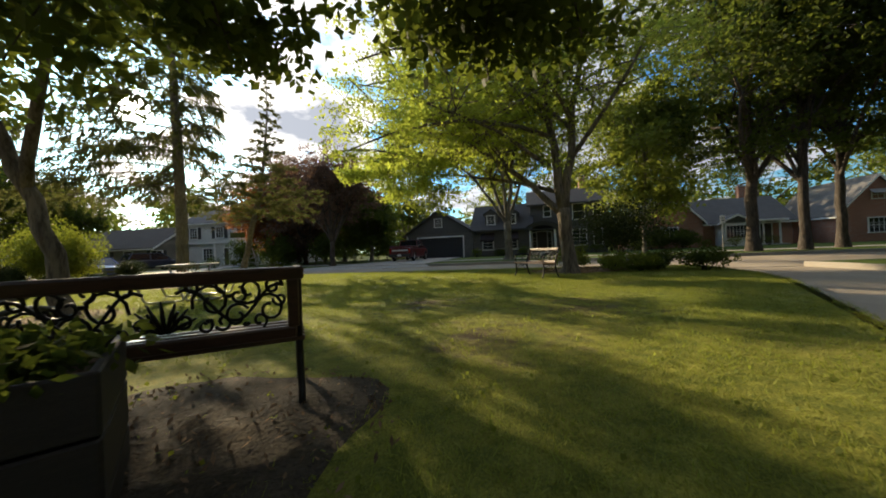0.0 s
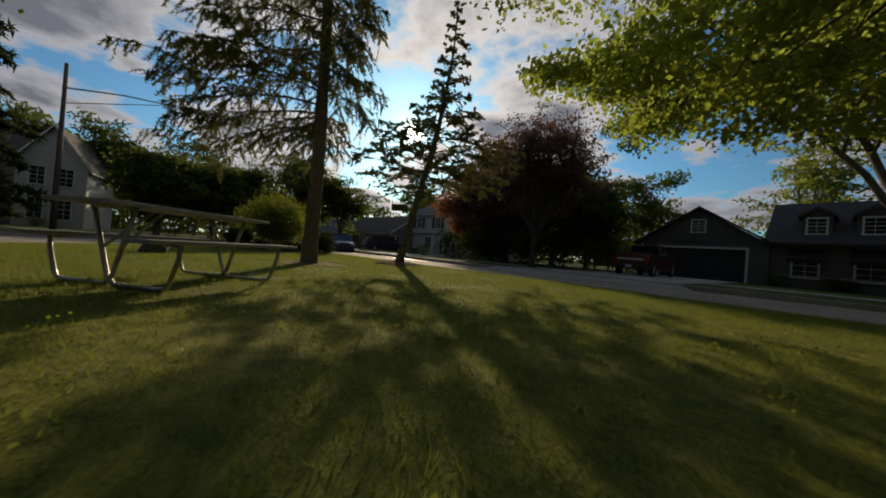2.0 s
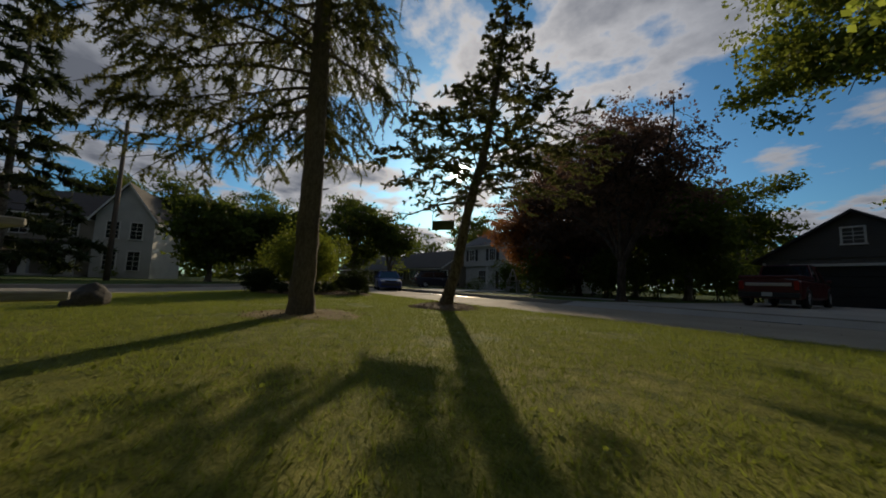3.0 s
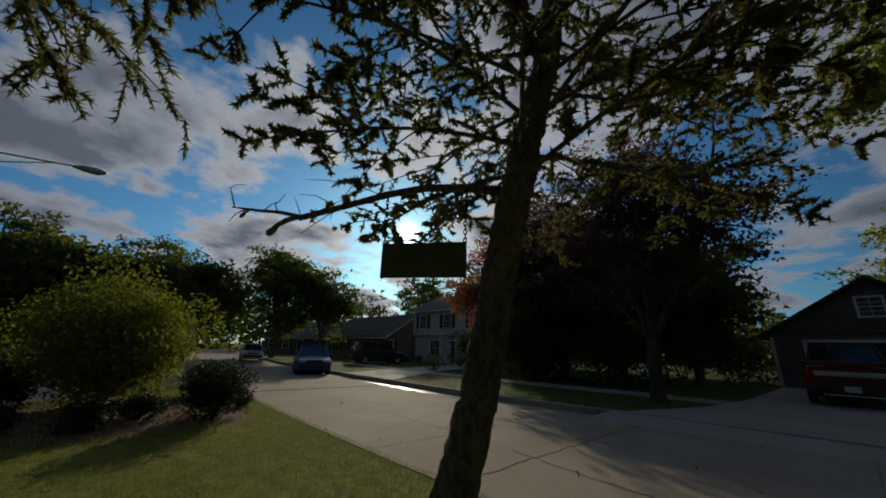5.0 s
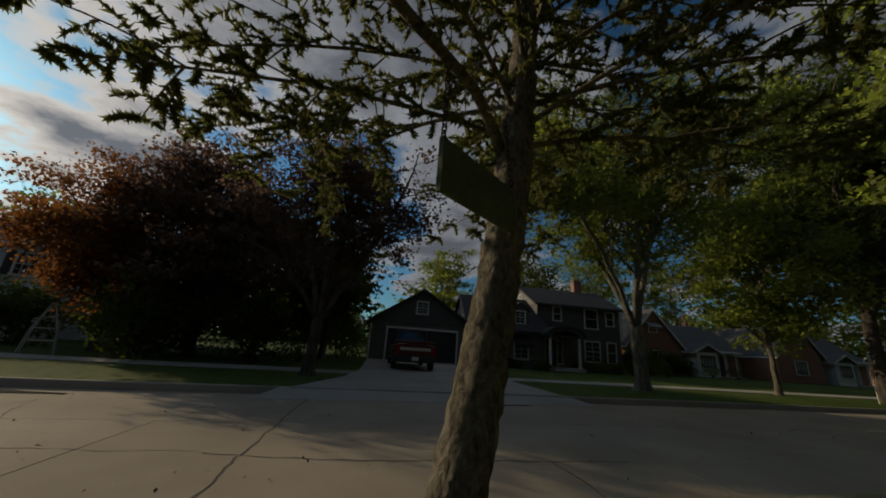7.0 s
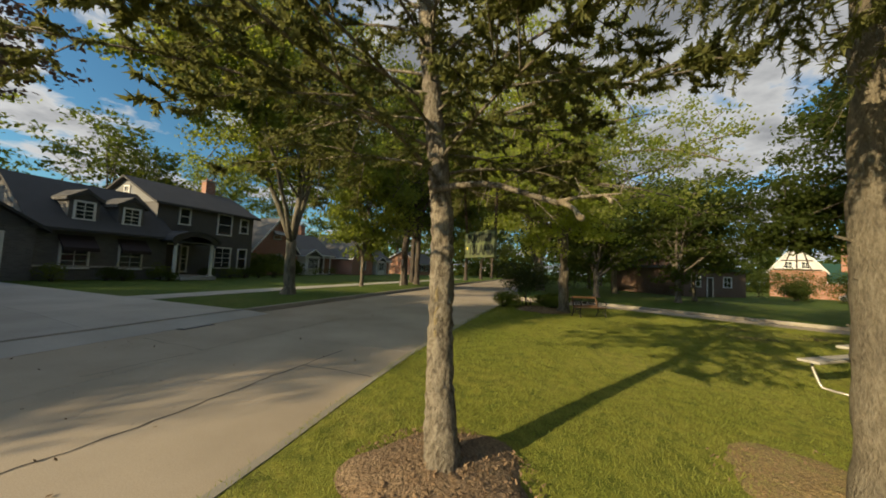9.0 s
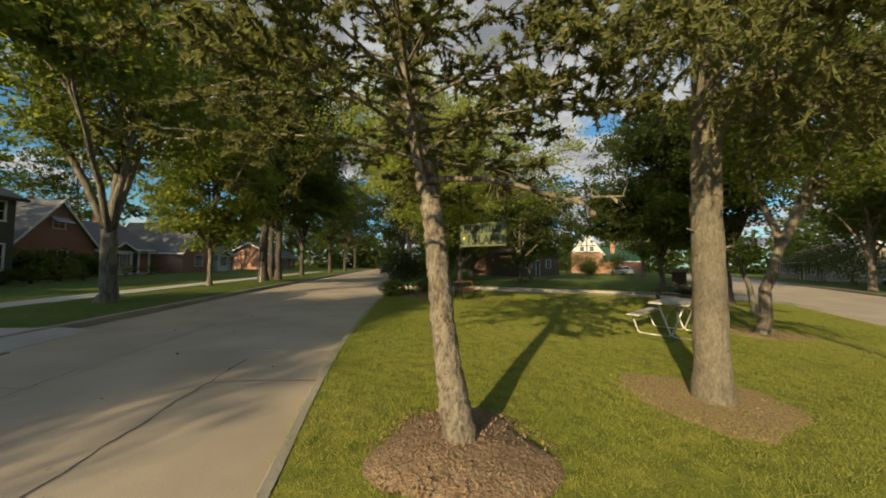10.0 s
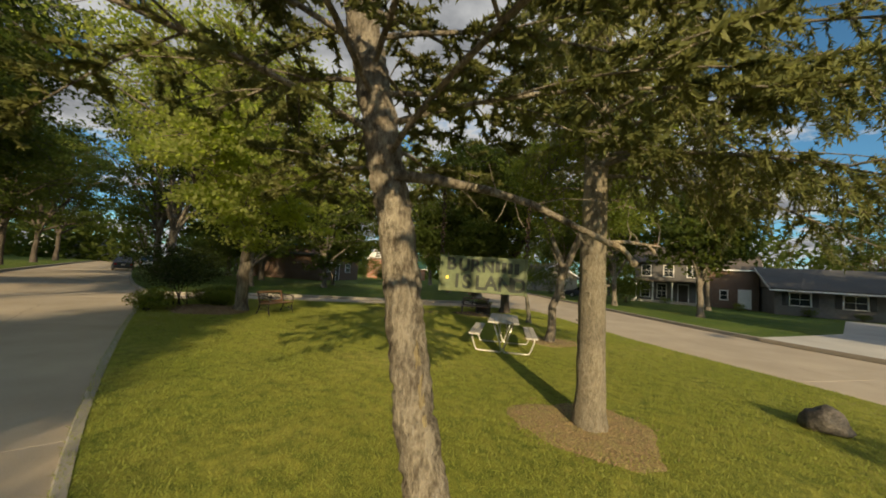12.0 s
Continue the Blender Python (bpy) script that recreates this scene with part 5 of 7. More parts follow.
    for twig in (((-9.17, 12.85, 2.04), (-9.175, 12.83, 2.10), (-9.18, 12.81, 2.15), (-9.17, 12.84, 2.18), (-9.14, 12.87, 2.185)),
                 ((-9.03, 13.03, 2.045), (-9.04, 13.01, 2.09), (-9.03, 13.03, 2.12), (-9.02, 13.05, 2.17)), ((-9.08, 12.97, 2.04), (-9.06, 13.0, 2.09), (-9.03, 13.03, 2.115)),
                 ((-9.13, 12.90, 2.04), (-9.16, 12.86, 2.00), (-9.18, 12.84, 1.95)), ((-8.70, 13.33, 2.16), (-8.80, 13.22, 2.05), (-8.86, 13.14, 1.95), (-8.88, 13.10, 1.90)),
                 ((-8.84, 13.22, 2.09), (-8.83, 13.21, 2.14), (-8.88, 13.16, 2.17), (-8.95, 13.10, 2.17)), ((-8.78, 13.27, 2.12), (-8.80, 13.24, 2.06), (-8.80, 13.23, 2.02)),
                 ((-8.60, 13.44, 2.22), (-8.72, 13.32, 2.27), (-8.84, 13.20, 2.28), (-8.93, 13.12, 2.275))):
        k = len(twig)
        g.tube([Vector(p) - base for p in twig], [0.0045 - 0.0030 * i / (k - 1) for i in range(k)], 5)
    rr = random.Random(5)
    for _ in range(10):
        s = rr.uniform(0.3, 1.0)
        p, _r = along(pts, [1] * 6, s)
        p = Vector(p) - base
        d = Vector((rr.uniform(-1, 0.3), rr.uniform(-1, 0.6), rr.uniform(-0.9, 0.8))).normalized()
        q = p + d * rr.uniform(0.06, 0.20)
        g.tube([p, (p + q) / 2 + Vector((0, 0, rr.uniform(-0.03, 0.03))), q], [0.004, 0.003, 0.0015], 4)
    tagged(g.make("dead_brushwood", M_BARK_SPRUCE, limb), kind="stuff")


sign_spruce()

conifer("tall_spruce", -8.38, 10.62, "tall spruce with a bare straight trunk and drooping boughs", [(0, 0, -0.1), (0, 0, 0.3), (0.02, 0.02, 2.0), (0, 0, 4.5), (-0.05, -0.05, 8.0), (0, 0, 14.0)],
        [0.24, 0.175, 0.155, 0.135, 0.10, 0.01], list(np.linspace(3.2, 4.09, 10)) + list(np.linspace(4.15, 6.8, 30)) + list(np.linspace(6.9, 13.6, 46)),
        lambda f: 2.35 + 1.6 * f - 3.7 * f * f, lambda f: 0.10 + 0.2 * f, lambda f: 0.40 - 0.2 * f, needle=0.070, twig=0.60, twigs=50, needles=62, seed=23, bare=0.08, hang=0.9, fork=4, skew=(3.75, 0.45), bark=M_BARK_TALL, stubs=12, sides=22, width=0.15, split=True, thick=0.03, rings=16, wobble=0.06)

deciduous("maple", 3.65, 9.5, "twin-stemmed maple behind the wooden bench", [([(0, 0, 0), (-0.03, 0.02, 1.0), (-0.1, 0.05, 1.9)], 0.22, 0.19),
          ([(-0.1, 0.05, 1.8), (-0.35, 0.15, 4.4), (-0.5, 0.4, 7.0)], 0.15, 0.07), ([(-0.08, 0.05, 1.8), (0.2, -0.1, 3.9), (0.6, -0.3, 7.2)], 0.15, 0.06),
          ([(-0.1, 0.05, 1.7), (-1.1, 0.5, 2.9), (-2.6, 1.1, 4.2), (-5.0, 2.0, 5.4)], 0.11, 0.03), ([(-0.4, 0.2, 3.2), (-2.0, -0.6, 4.0), (-4.0, -1.2, 4.6)], 0.07, 0.025),
           ([(-0.2, 0.1, 2.4), (-1.2, 1.4, 3.0), (-3.0, 2.8, 3.6), (-5.0, 3.4, 3.9)], 0.07, 0.025)],
          (-2.3, 1.1, 5.8, 6.2, 5.2, 4.1), 50, 6, 64000, 0.108, 0.27, M_LEAF_LIGHT, M_BARK_GREY, 3,
          hanging=[(-5.0, 2.8, 3.0), (-6.0, 3.4, 3.5), (-6.3, 1.7, 3.4), (-4.5, 0.7, 2.5), (-4.0, 1.7, 2.3), (-6.1, 3.0, 4.5)], start=(0.3, 1.0), hollow=0.45, split=True, zmin=2.3)

deciduous("leaning_maple", -6.17, 5.27, "leaning pale-barked maple beside the picnic table", [([(0, 0, 0), (-0.07, -0.15, 1.2), (-0.5, -0.35, 2.75), (-1.4, -0.6, 5.4), (-1.8, -0.8, 7.5)], 0.135, 0.05),
          ([(-0.3, -0.25, 2.0), (0.5, -0.6, 3.8), (0.9, -0.9, 6.0)], 0.09, 0.03)],
          (-1.5, -1.3, 5.3, 3.8, 3.6, 3.3), 26, 7, 24000, 0.125, 0.28, M_LEAF, M_BARK_GREY, 5, start=(0.45, 1.0), flare=1.2, split=True)

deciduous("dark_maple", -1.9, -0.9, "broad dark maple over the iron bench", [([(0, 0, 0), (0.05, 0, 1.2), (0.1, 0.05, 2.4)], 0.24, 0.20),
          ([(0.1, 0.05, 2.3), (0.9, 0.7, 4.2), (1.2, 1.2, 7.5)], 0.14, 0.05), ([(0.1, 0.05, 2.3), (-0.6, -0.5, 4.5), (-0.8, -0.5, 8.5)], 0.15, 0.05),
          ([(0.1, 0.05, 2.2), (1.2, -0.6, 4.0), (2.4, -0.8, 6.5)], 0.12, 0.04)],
          (1.1, 1.9, 5.5, 5.4, 4.0, 3.4), 46, 6, 62000, 0.15, 0.34, M_LEAF_DARK_SHADED, M_BARK_DARK, 8,
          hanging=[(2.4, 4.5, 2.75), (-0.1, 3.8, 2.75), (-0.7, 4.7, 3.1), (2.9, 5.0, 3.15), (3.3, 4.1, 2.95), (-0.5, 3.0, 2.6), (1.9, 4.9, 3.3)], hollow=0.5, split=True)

deciduous("broken_sapling", -4.2, 1.7, "short leaning trunk with a broken top and new sprouts", [([(0, 0, 0), (0.05, 0, 0.6), (0.2, 0.05, 1.3), (0.45, 0.1, 2.0)], 0.10, 0.06)],
          (0.4, 0.1, 2.2, 0.7, 0.7, 0.6), 5, 2, 500, 0.10, 0.2, M_LEAF, M_BARK_PALE, 9, start=(0.7, 1.0))

# ---- street and garden trees ----
deciduous("street_tree", 4.55, 22.2, "many-stemmed street tree on the verge before the grey house", [([(0, 0, 0), (0, 0, 1.4), (0.02, 0.03, 2.6)], 0.27, 0.24),
          ([(0, 0, 2.4), (-1.0, 1.2, 6.0), (-1.6, 1.6, 10)], 0.15, 0.05), ([(0, 0, 2.4), (0.4, -0.7, 6.5), (0.9, -1.2, 11)], 0.15, 0.05),
          ([(0, 0, 2.3), (1.3, 0.5, 5.8), (2.3, 0.8, 10)], 0.13, 0.05), ([(0, 0, 2.5), (-0.4, -0.8, 7), (-0.9, -1.5, 11.5)], 0.13, 0.05), ([(0, 0, 2.4), (-2.2, -0.3, 5.6), (-5.6, -0.8, 8.2)], 0.12, 0.04)],
          (-1.2, -0.4, 9.4, 7.5, 6.3, 5.6), 52, 6, 56000, 0.165, 0.36, M_LEAF, M_BARK_PALE, 13,
          hanging=[(-7.2, -1.0, 5.2), (-6.4, -2.6, 5.0), (-8.0, 0.0, 6.5), (-5.4, -3.6, 5.4), (-6.8, -3.2, 7.2), (-7.8, -2.0, 5.8), (-4.0, -4.6, 5.0)], start=(0.3, 1.0), hollow=0.4, split=True, zmin=4.0)

STREET = [(13.3, 21.4, 11.0, 3.8, 0.13, 0), (18.4, 19.2, 20.5, 7.2, 0.29, 1), (20.6, 18.4, 19.5, 7.0, 0.24, 1), (24.0, 19.4, 18.0, 6.4, 0.24, 1), (29.5, 17.0, 14.0, 5.0, 0.22, 1),
          (40.5, 13.8, 16.0, 6.2, 0.24, 1), (52.0, 11.0, 17.0, 6.8, 0.24, 1), (66.0, 8.0, 19.0, 8.0, 0.25, 1)]
# trees flagged dark carry the shade they stand in as a darker leaf colour
for i, (tx, ty, th, tr, rad, dark) in enumerate(STREET):
    deciduous("street_tree", tx, ty, "leafy street tree on the mown verge" if not dark else "street tree on the mown verge, its shade put into darker leaves",
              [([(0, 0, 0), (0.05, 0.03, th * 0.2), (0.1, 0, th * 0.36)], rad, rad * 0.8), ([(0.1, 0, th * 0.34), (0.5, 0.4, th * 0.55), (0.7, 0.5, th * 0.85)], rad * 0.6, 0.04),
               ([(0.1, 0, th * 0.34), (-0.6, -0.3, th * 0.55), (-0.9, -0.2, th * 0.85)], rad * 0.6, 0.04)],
              (0, 0, th * 0.58, tr * 1.25, tr * 1.25, th * 0.43), 34, 6, 25000 if th > 17.5 else 20000, 0.30, 0.46, M_LEAF_DARK_SHADED if dark else M_LEAF, M_BARK_DARK if dark else M_BARK_GREY, 40 + i, "street trees", start=(0.5, 1.0), far=True)

EAST = [(22.5, 6.4, 18.0, 6.6, 0.32, 1), (31.5, 5.0, 19.0, 7.2, 0.30, 1), (15.0, -2.0, 10.5, 4.6, 0.20, 1), (4.6, -9.8, 12.0, 4.4, 0.26, 1), (18.3, -5.3, 9.5, 4.2, 0.16, 1), (16.0, 3.5, 9.5, 4.2, 0.22, 1), (24.5, -1.5, 12.0, 5.2, 0.25, 1), (9.5, -12.5, 10.5, 3.8, 0.2, 1), (33.0, -2.0, 11.0, 4.8, 0.25, 1), (41.0, -17.0, 13.0, 5.4, 0.25, 1), (21.0, -24.5, 12.0, 4.5, 0.25, 0), (50.0, -10.0, 13.0, 5.5, 0.25, 1),
        (30.0, -40.0, 13.0, 5.5, 0.25, 1)]
for i, (tx, ty, th, tr, rad, kind_no) in enumerate(EAST):
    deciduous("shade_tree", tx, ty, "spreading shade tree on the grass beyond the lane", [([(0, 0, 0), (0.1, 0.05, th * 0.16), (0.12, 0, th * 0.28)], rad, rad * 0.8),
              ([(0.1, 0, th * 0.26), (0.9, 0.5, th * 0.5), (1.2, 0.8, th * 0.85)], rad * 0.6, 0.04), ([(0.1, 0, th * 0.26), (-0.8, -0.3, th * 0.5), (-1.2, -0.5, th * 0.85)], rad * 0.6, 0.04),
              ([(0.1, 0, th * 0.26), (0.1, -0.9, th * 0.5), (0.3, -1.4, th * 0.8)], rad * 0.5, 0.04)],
              (0, 0, th * 0.54, tr * 1.15, tr * 1.15, th * 0.42), 30, 5, 13000, 0.305, 0.50, (M_LEAF, M_LEAF_DARK_SHADED, M_LEAF_LIGHT)[kind_no], M_BARK_GREY, 60 + i, "shade trees", start=(0.5, 1.0), far=True)

deciduous("purple_maple", -8.0, 24.6, "dense purple-leaved maple on the verge", [([(0, 0, 0), (0, 0, 1.0), (0.05, 0, 1.8)], 0.19, 0.17), ([(0, 0, 1.7), (0.5, 0.3, 4.5), (0.6, 0.4, 8.0)], 0.12, 0.04),
          ([(0, 0, 1.7), (-0.6, -0.2, 4.5), (-0.8, 0, 7.6)], 0.12, 0.04)], (0, 0.2, 5.7, 4.3, 4.1, 3.7), 40, 7, 20000, 0.15, 0.28, M_LEAF_PURPLE, M_BARK_DARK, 31, start=(0.3, 1.0))
deciduous("purple_maple", -12.5, 31.0, "dense purple-leaved maple in the garden behind", [([(0, 0, 0), (0, 0, 1.0), (0.05, 0, 2.0)], 0.22, 0.19), ([(0, 0, 1.8), (0.6, 0.3, 5.5), (0.6, 0.4, 9.0)], 0.13, 0.04),
          ([(0, 0, 1.8), (-0.7, -0.2, 5.5), (-0.9, 0, 9.0)], 0.13, 0.04)], (0, 0, 4.8, 5.6, 5.2, 4.9), 40, 7, 36000, 0.20, 0.48, M_LEAF_PURPLE, M_BARK_DARK, 32, start=(0.2, 1.0))
deciduous("bronze_maple", -15.9, 31.6, "rounded bronze-leaved maple low to the ground", [([(0, 0, 0), (0, 0, 0.8), (0.05, 0, 1.5)], 0.17, 0.14), ([(0, 0, 1.3), (0.6, 0.3, 3.5), (0.6, 0.4, 6.0)], 0.1, 0.04),
          ([(0, 0, 1.3), (-0.7, -0.2, 3.5), (-0.9, 0, 6.0)], 0.1, 0.04)], (0, 0, 5.0, 4.4, 4.2, 4.9), 38, 6, 34000, 0.17, 0.42, M_LEAF_RED, M_BARK_DARK, 33, start=(0.2, 1.0))

WEST = [(-36.5, 33.0, 9.5, 3.8, 1), (-6.8, 33.0, 8.0, 3.4, 1), (-10.5, 36.5, 10.0, 4.4, 1), (-34.5, 14.4, 6.6, 3.8, 1), (-36.0, 18.6, 6.8, 4.0, 1), (-38.5, 22.5, 7.6, 4.2, 1), (-50.0, 36.0, 15.0, 6.0, 1), (-42.0, 31.5, 12.5, 5.2, 1), (-56.0, 24.0, 14.0, 6.0, 1), (-52.0, 14.0, 13.0, 5.0, 1), (-66.0, 30.0, 13.0, 7.0, 1), (-56.0, 9.0, 12.5, 4.8, 1),
        (-27.0, 50.0, 12.0, 5.0, 0), (-38.0, 53.0, 13.0, 6.0, 1), (-16.0, 47.0, 12.0, 5.5, 1), (-5.0, 51.0, 12.0, 6.0, 1), (9.0, 53.0, 15.0, 6.5, 0), (19.0, 49.0, 16.0, 6.5, 1), (30.0, 47.0, 17.0, 7.0, 0), (42.0, 43.0, 18.0, 8.4, 1), (54.0, 37.0, 17.0, 7.0, 0), (66.0, 30.0, 17.0, 7.0, 1), (78.0, 22.0, 17.0, 7.0, 1), (74.0, -4.0, 16.0, 7.0, 1), (64.0, -22.0, 15.0, 6.5, 0)]
for i, (tx, ty, th, tr, dark) in enumerate(WEST):
    deciduous("garden_tree", tx, ty, "full-crowned garden tree behind the houses" if ty > 30 else "dense dark garden tree across the road",
              [([(0, 0, 0), (0.05, 0.03, th * 0.12), (0.1, 0, th * 0.22)], 0.22, 0.18), ([(0.1, 0, th * 0.2), (0.5, 0.4, th * 0.5), (0.7, 0.5, th * 0.85)], 0.13, 0.04),
               ([(0.1, 0, th * 0.2), (-0.6, -0.3, th * 0.5), (-0.9, -0.2, th * 0.85)], 0.13, 0.04)],
              (0, 0, th * 0.55, tr, tr, th * 0.44), 24, 5, 7000, 0.44, 0.55, M_LEAF_DARK_SHADED if dark else M_LEAF, M_BARK_GREY, 80 + i, "garden trees", start=(0.3, 1.0), far=True)

# trees at x -30.5, -29.5 and -35.0 are added out of view to cast shade
SOUTH = [(-10.5, -13.7, 9.5, 3.2, 1), (-30.5, -20.0, 13.0, 5.2, 1), (-29.5, -13.0, 14.0, 5.4, 1), (-35.0, -8.0, 14.0, 5.6, 1), (-11.5, -25.5, 13.0, 4.6, 1), (-1.0, -29.0, 13.0, 4.6, 1), (-4.6, -18.0, 12.5, 5.0, 1), (1.0, -22.0, 14.0, 5.6, 1), (4.5, -33.0, 12.0, 4.5, 1), (-13.0, -44.0, 14.0, 6.0, 1), (-28.0, -46.0, 14.0, 6.0, 1), (0.5, -48.0, 14.0, 6.0, 1), (-38.0, -20.0, 12.0, 5.0, 1), (-41.0, -40.0, 14.0, 6.0, 0)]
for i, (tx, ty, th, tr, dark) in enumerate(SOUTH):
    deciduous("garden_tree", tx, ty, "leafy garden tree on the southern lawns, three added unseen as shade casters", [([(0, 0, 0), (0.05, 0.03, th * 0.16), (0.1, 0, th * 0.3)], 0.2, 0.17), ([(0.1, 0, th * 0.28), (0.5, 0.4, th * 0.5), (0.7, 0.5, th * 0.85)], 0.12, 0.04),
              ([(0.1, 0, th * 0.28), (-0.6, -0.3, th * 0.5), (-0.9, -0.2, th * 0.85)], 0.12, 0.04)],
              (0, 0, th * 0.61, tr * 1.12, tr * 1.12, th * 0.38), 26, 5, 7200, 0.40, 0.56, M_LEAF_DARK_SHADED if dark else M_LEAF, M_BARK_GREY, 110 + i, "garden trees", start=(0.4, 1.0), far=True)

for i, (tx, ty, th) in enumerate([(-29.6, 4.9, 15.0), (-27.8, 1.2, 19.0), (-27.0, -3.0, 15.0), (-24.0, -9.0, 11.0)]):
    conifer("garden_spruce", tx, ty, "dark garden spruce across the second road", [(0, 0, -0.1), (0, 0, 0.5), (0, 0, th * 0.5), (0, 0, th)], [0.24, 0.2, 0.13, 0.01], list(np.linspace(1.2, th * 0.97, 60)),
            lambda f: 4.0 - 3.4 * f, lambda f: 0.1 + 0.2 * f, lambda f: 0.35 - 0.2 * f, needle=0.38, twig=0.9, twigs=15, needles=14, leaf_mat=M_NEEDLE_DARK, seed=140 + i, bare=0.2, hang=0.6, group="garden spruces", width=0.2)


# ---- tree beds ----
def mulch_bed(x, y, rx, ry, high, seed, label, mat=None, litter=1900):
    rng = np.random.default_rng(seed)
    bed = thing("mulch_bed", pose(x, y, 0), label, "mulch bed")
    g, rings, n = Geo(), 7, 36
    wob = 1 + 0.10 * np.array([math.sin(3 * a + seed) + 0.6 * math.sin(5 * a + 2 * seed) for a in np.linspace(0, 2 * math.pi, n, endpoint=False)])
    vs = [(0, 0, high)]
    for k in range(1, rings + 1):
        f = k / rings
        for j in range(n):
            a = 2 * math.pi * j / n
            vs.append((rx * f * wob[j] * math.cos(a), ry * f * wob[j] * math.sin(a), high * (1 - f ** 2.2) + 0.008 + rng.uniform(-0.012, 0.012) * (k < rings) - (0.03 if k == rings else 0)))
    fs = [(0, 1 + j, 1 + (j + 1) % n) for j in range(n)]
    for k in range(rings - 1):
        fs += [(1 + k * n + j, 1 + (k + 1) * n + j, 1 + (k + 1) * n + (j + 1) % n, 1 + k * n + (j + 1) % n) for j in range(n)]
    g.add(vs, fs)
    g.make("mulch", mat or M_MULCH, bed, smooth=True)
    m = int(litter * rx * ry)
    rad, ang = np.sqrt(rng.random(m)) * 1.04, rng.random(m) * 2 * math.pi
    c = np.stack([rx * rad * np.cos(ang), ry * rad * np.sin(ang), high * (1 - np.minimum(rad, 1) ** 2.2) + 0.014 + 0.012 * rng.random(m)], axis=1)
    chips = soup("bark_litter", leaf_quads(rng, c, 0.042, 0.016, 0.9), 4, M_CHIP, bed)
    tagged(chips, "loose bark chips", kind="stuff")


mulch_bed(-8.42, 13.78, 0.78, 0.74, 0.10, 3, "mounded brown mulch ring round the leaning spruce")
mulch_bed(-8.35, 10.70, 0.95, 0.92, 0.012, 7, "thin reddish mulch ring round the tall spruce", M_THIN, 300)
mulch_bed(-6.2, 5.2, 0.9, 0.8, 0.014, 9, "worn mulch patch round the leaning maple", M_THIN, 700)
# soil colour under the bench is darkened in place of tree shade
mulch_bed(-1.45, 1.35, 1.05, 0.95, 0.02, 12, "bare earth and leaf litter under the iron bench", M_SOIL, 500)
mulch_bed(4.2, 10.3, 1.6, 1.1, 0.05, 15, "mulch bed round the twin-stemmed maple")
mulch_bed(-15.8, 14.2, 2.4, 2.0, 0.08, 18, "planting bed at the island's tip")

# ---- shrubs ----
shrub("lime_bush", -16.2, 14.0, "tall lime-green bush at the island's tip", (2.75, 2.6, 2.45), 26000, 0.08, M_LEAF_LIME, 1, lumps=40)
for i, (bx, by, s) in enumerate([(-14.15, 15.1, 0.98), (-16.1, 12.3, 0.9), (-16.7, 12.75, 0.9), (-17.0, 16.1, 0.9)]):
    shrub("box_ball", bx, by, "clipped dark round shrub in the planting bed", (s, s, s * 0.95), 6500, 0.055, M_LEAF_BOX, 20 + i, "round shrubs", lumps=60, fill=0.55)
for i, (bx, by, s) in enumerate([(-14.7, 14.2, 0.7), (-14.3, 13.5, 0.7), (-14.8, 12.7, 0.7), (-15.1, 16.0, 0.6)]):
    clump = shrub("perennial", bx, by, "leafy perennial clump with pale flowers in the bed", (s * 0.9, s * 0.9, s * 0.62), 1500, 0.055, M_LEAF_BOX, 30 + i, "bed perennials")
    rng_f = np.random.default_rng(330 + i)
    heads = rng_f.normal(size=(9, 3)) * [0.16 * s, 0.16 * s, 0.03] + [0, 0, s * 0.60]
    soup("flowers", leaf_quads(rng_f, np.repeat(heads, 9, axis=0) + rng_f.normal(size=(81, 3)) * [0.022, 0.022, 0.010], 0.028, 0.020, 0.6), 4, M_PETAL, clump, "small pale flower heads")
for i, (bx, by, sx, sz, mat) in enumerate([(6.3, 9.6, 1.3, 0.6, M_LEAF_DARK_SHADED), (5.0, 9.6, 1.0, 0.6, M_LEAF), (7.0, 8.7, 1.2, 0.62, M_LEAF_DARK_SHADED), (4.6, 11.9, 1.3, 0.7, M_LEAF), (5.6, 9.2, 0.9, 0.5, M_LEAF)]):
    shrub("bed_bush", bx, by, "dark bush in the bed behind the wooden bench", (sx, sx, sz), 2600, 0.07, mat, 50 + i, "bushes behind the bench")
shrub("round_bush", 5.85, 10.7, "dark dense round bush on short stems behind the bench", (2.8, 2.7, 1.55), 9000, 0.075, M_LEAF_BOX, 57, lumps=44, stems=9, fill=0.6, lift=0.55)
foundation = [(2.44 + 0.963 * lx + 0.271 * ly, 34.7 - 0.271 * lx + 0.963 * ly, sz, hg) for lx, ly, sz, hg in
              ((1.5, -0.7, 1.2, 0.9), (3.7, -0.5, 1.0, 0.8), (4.3, -0.8, 0.9, 0.7), (6.2, -0.6, 1.1, 0.9), (6.1, -1.6, 0.8, 0.6), (10.2, 0.6, 1.3, 0.9), (11.6, 0.4, 1.4, 0.9), (12.9, 0.5, 1.3, 0.9), (14.3, 0.6, 1.2, 1.0), (16.2, 1.0, 2.2, 1.7), (17.8, 0.8, 1.8, 1.3))]
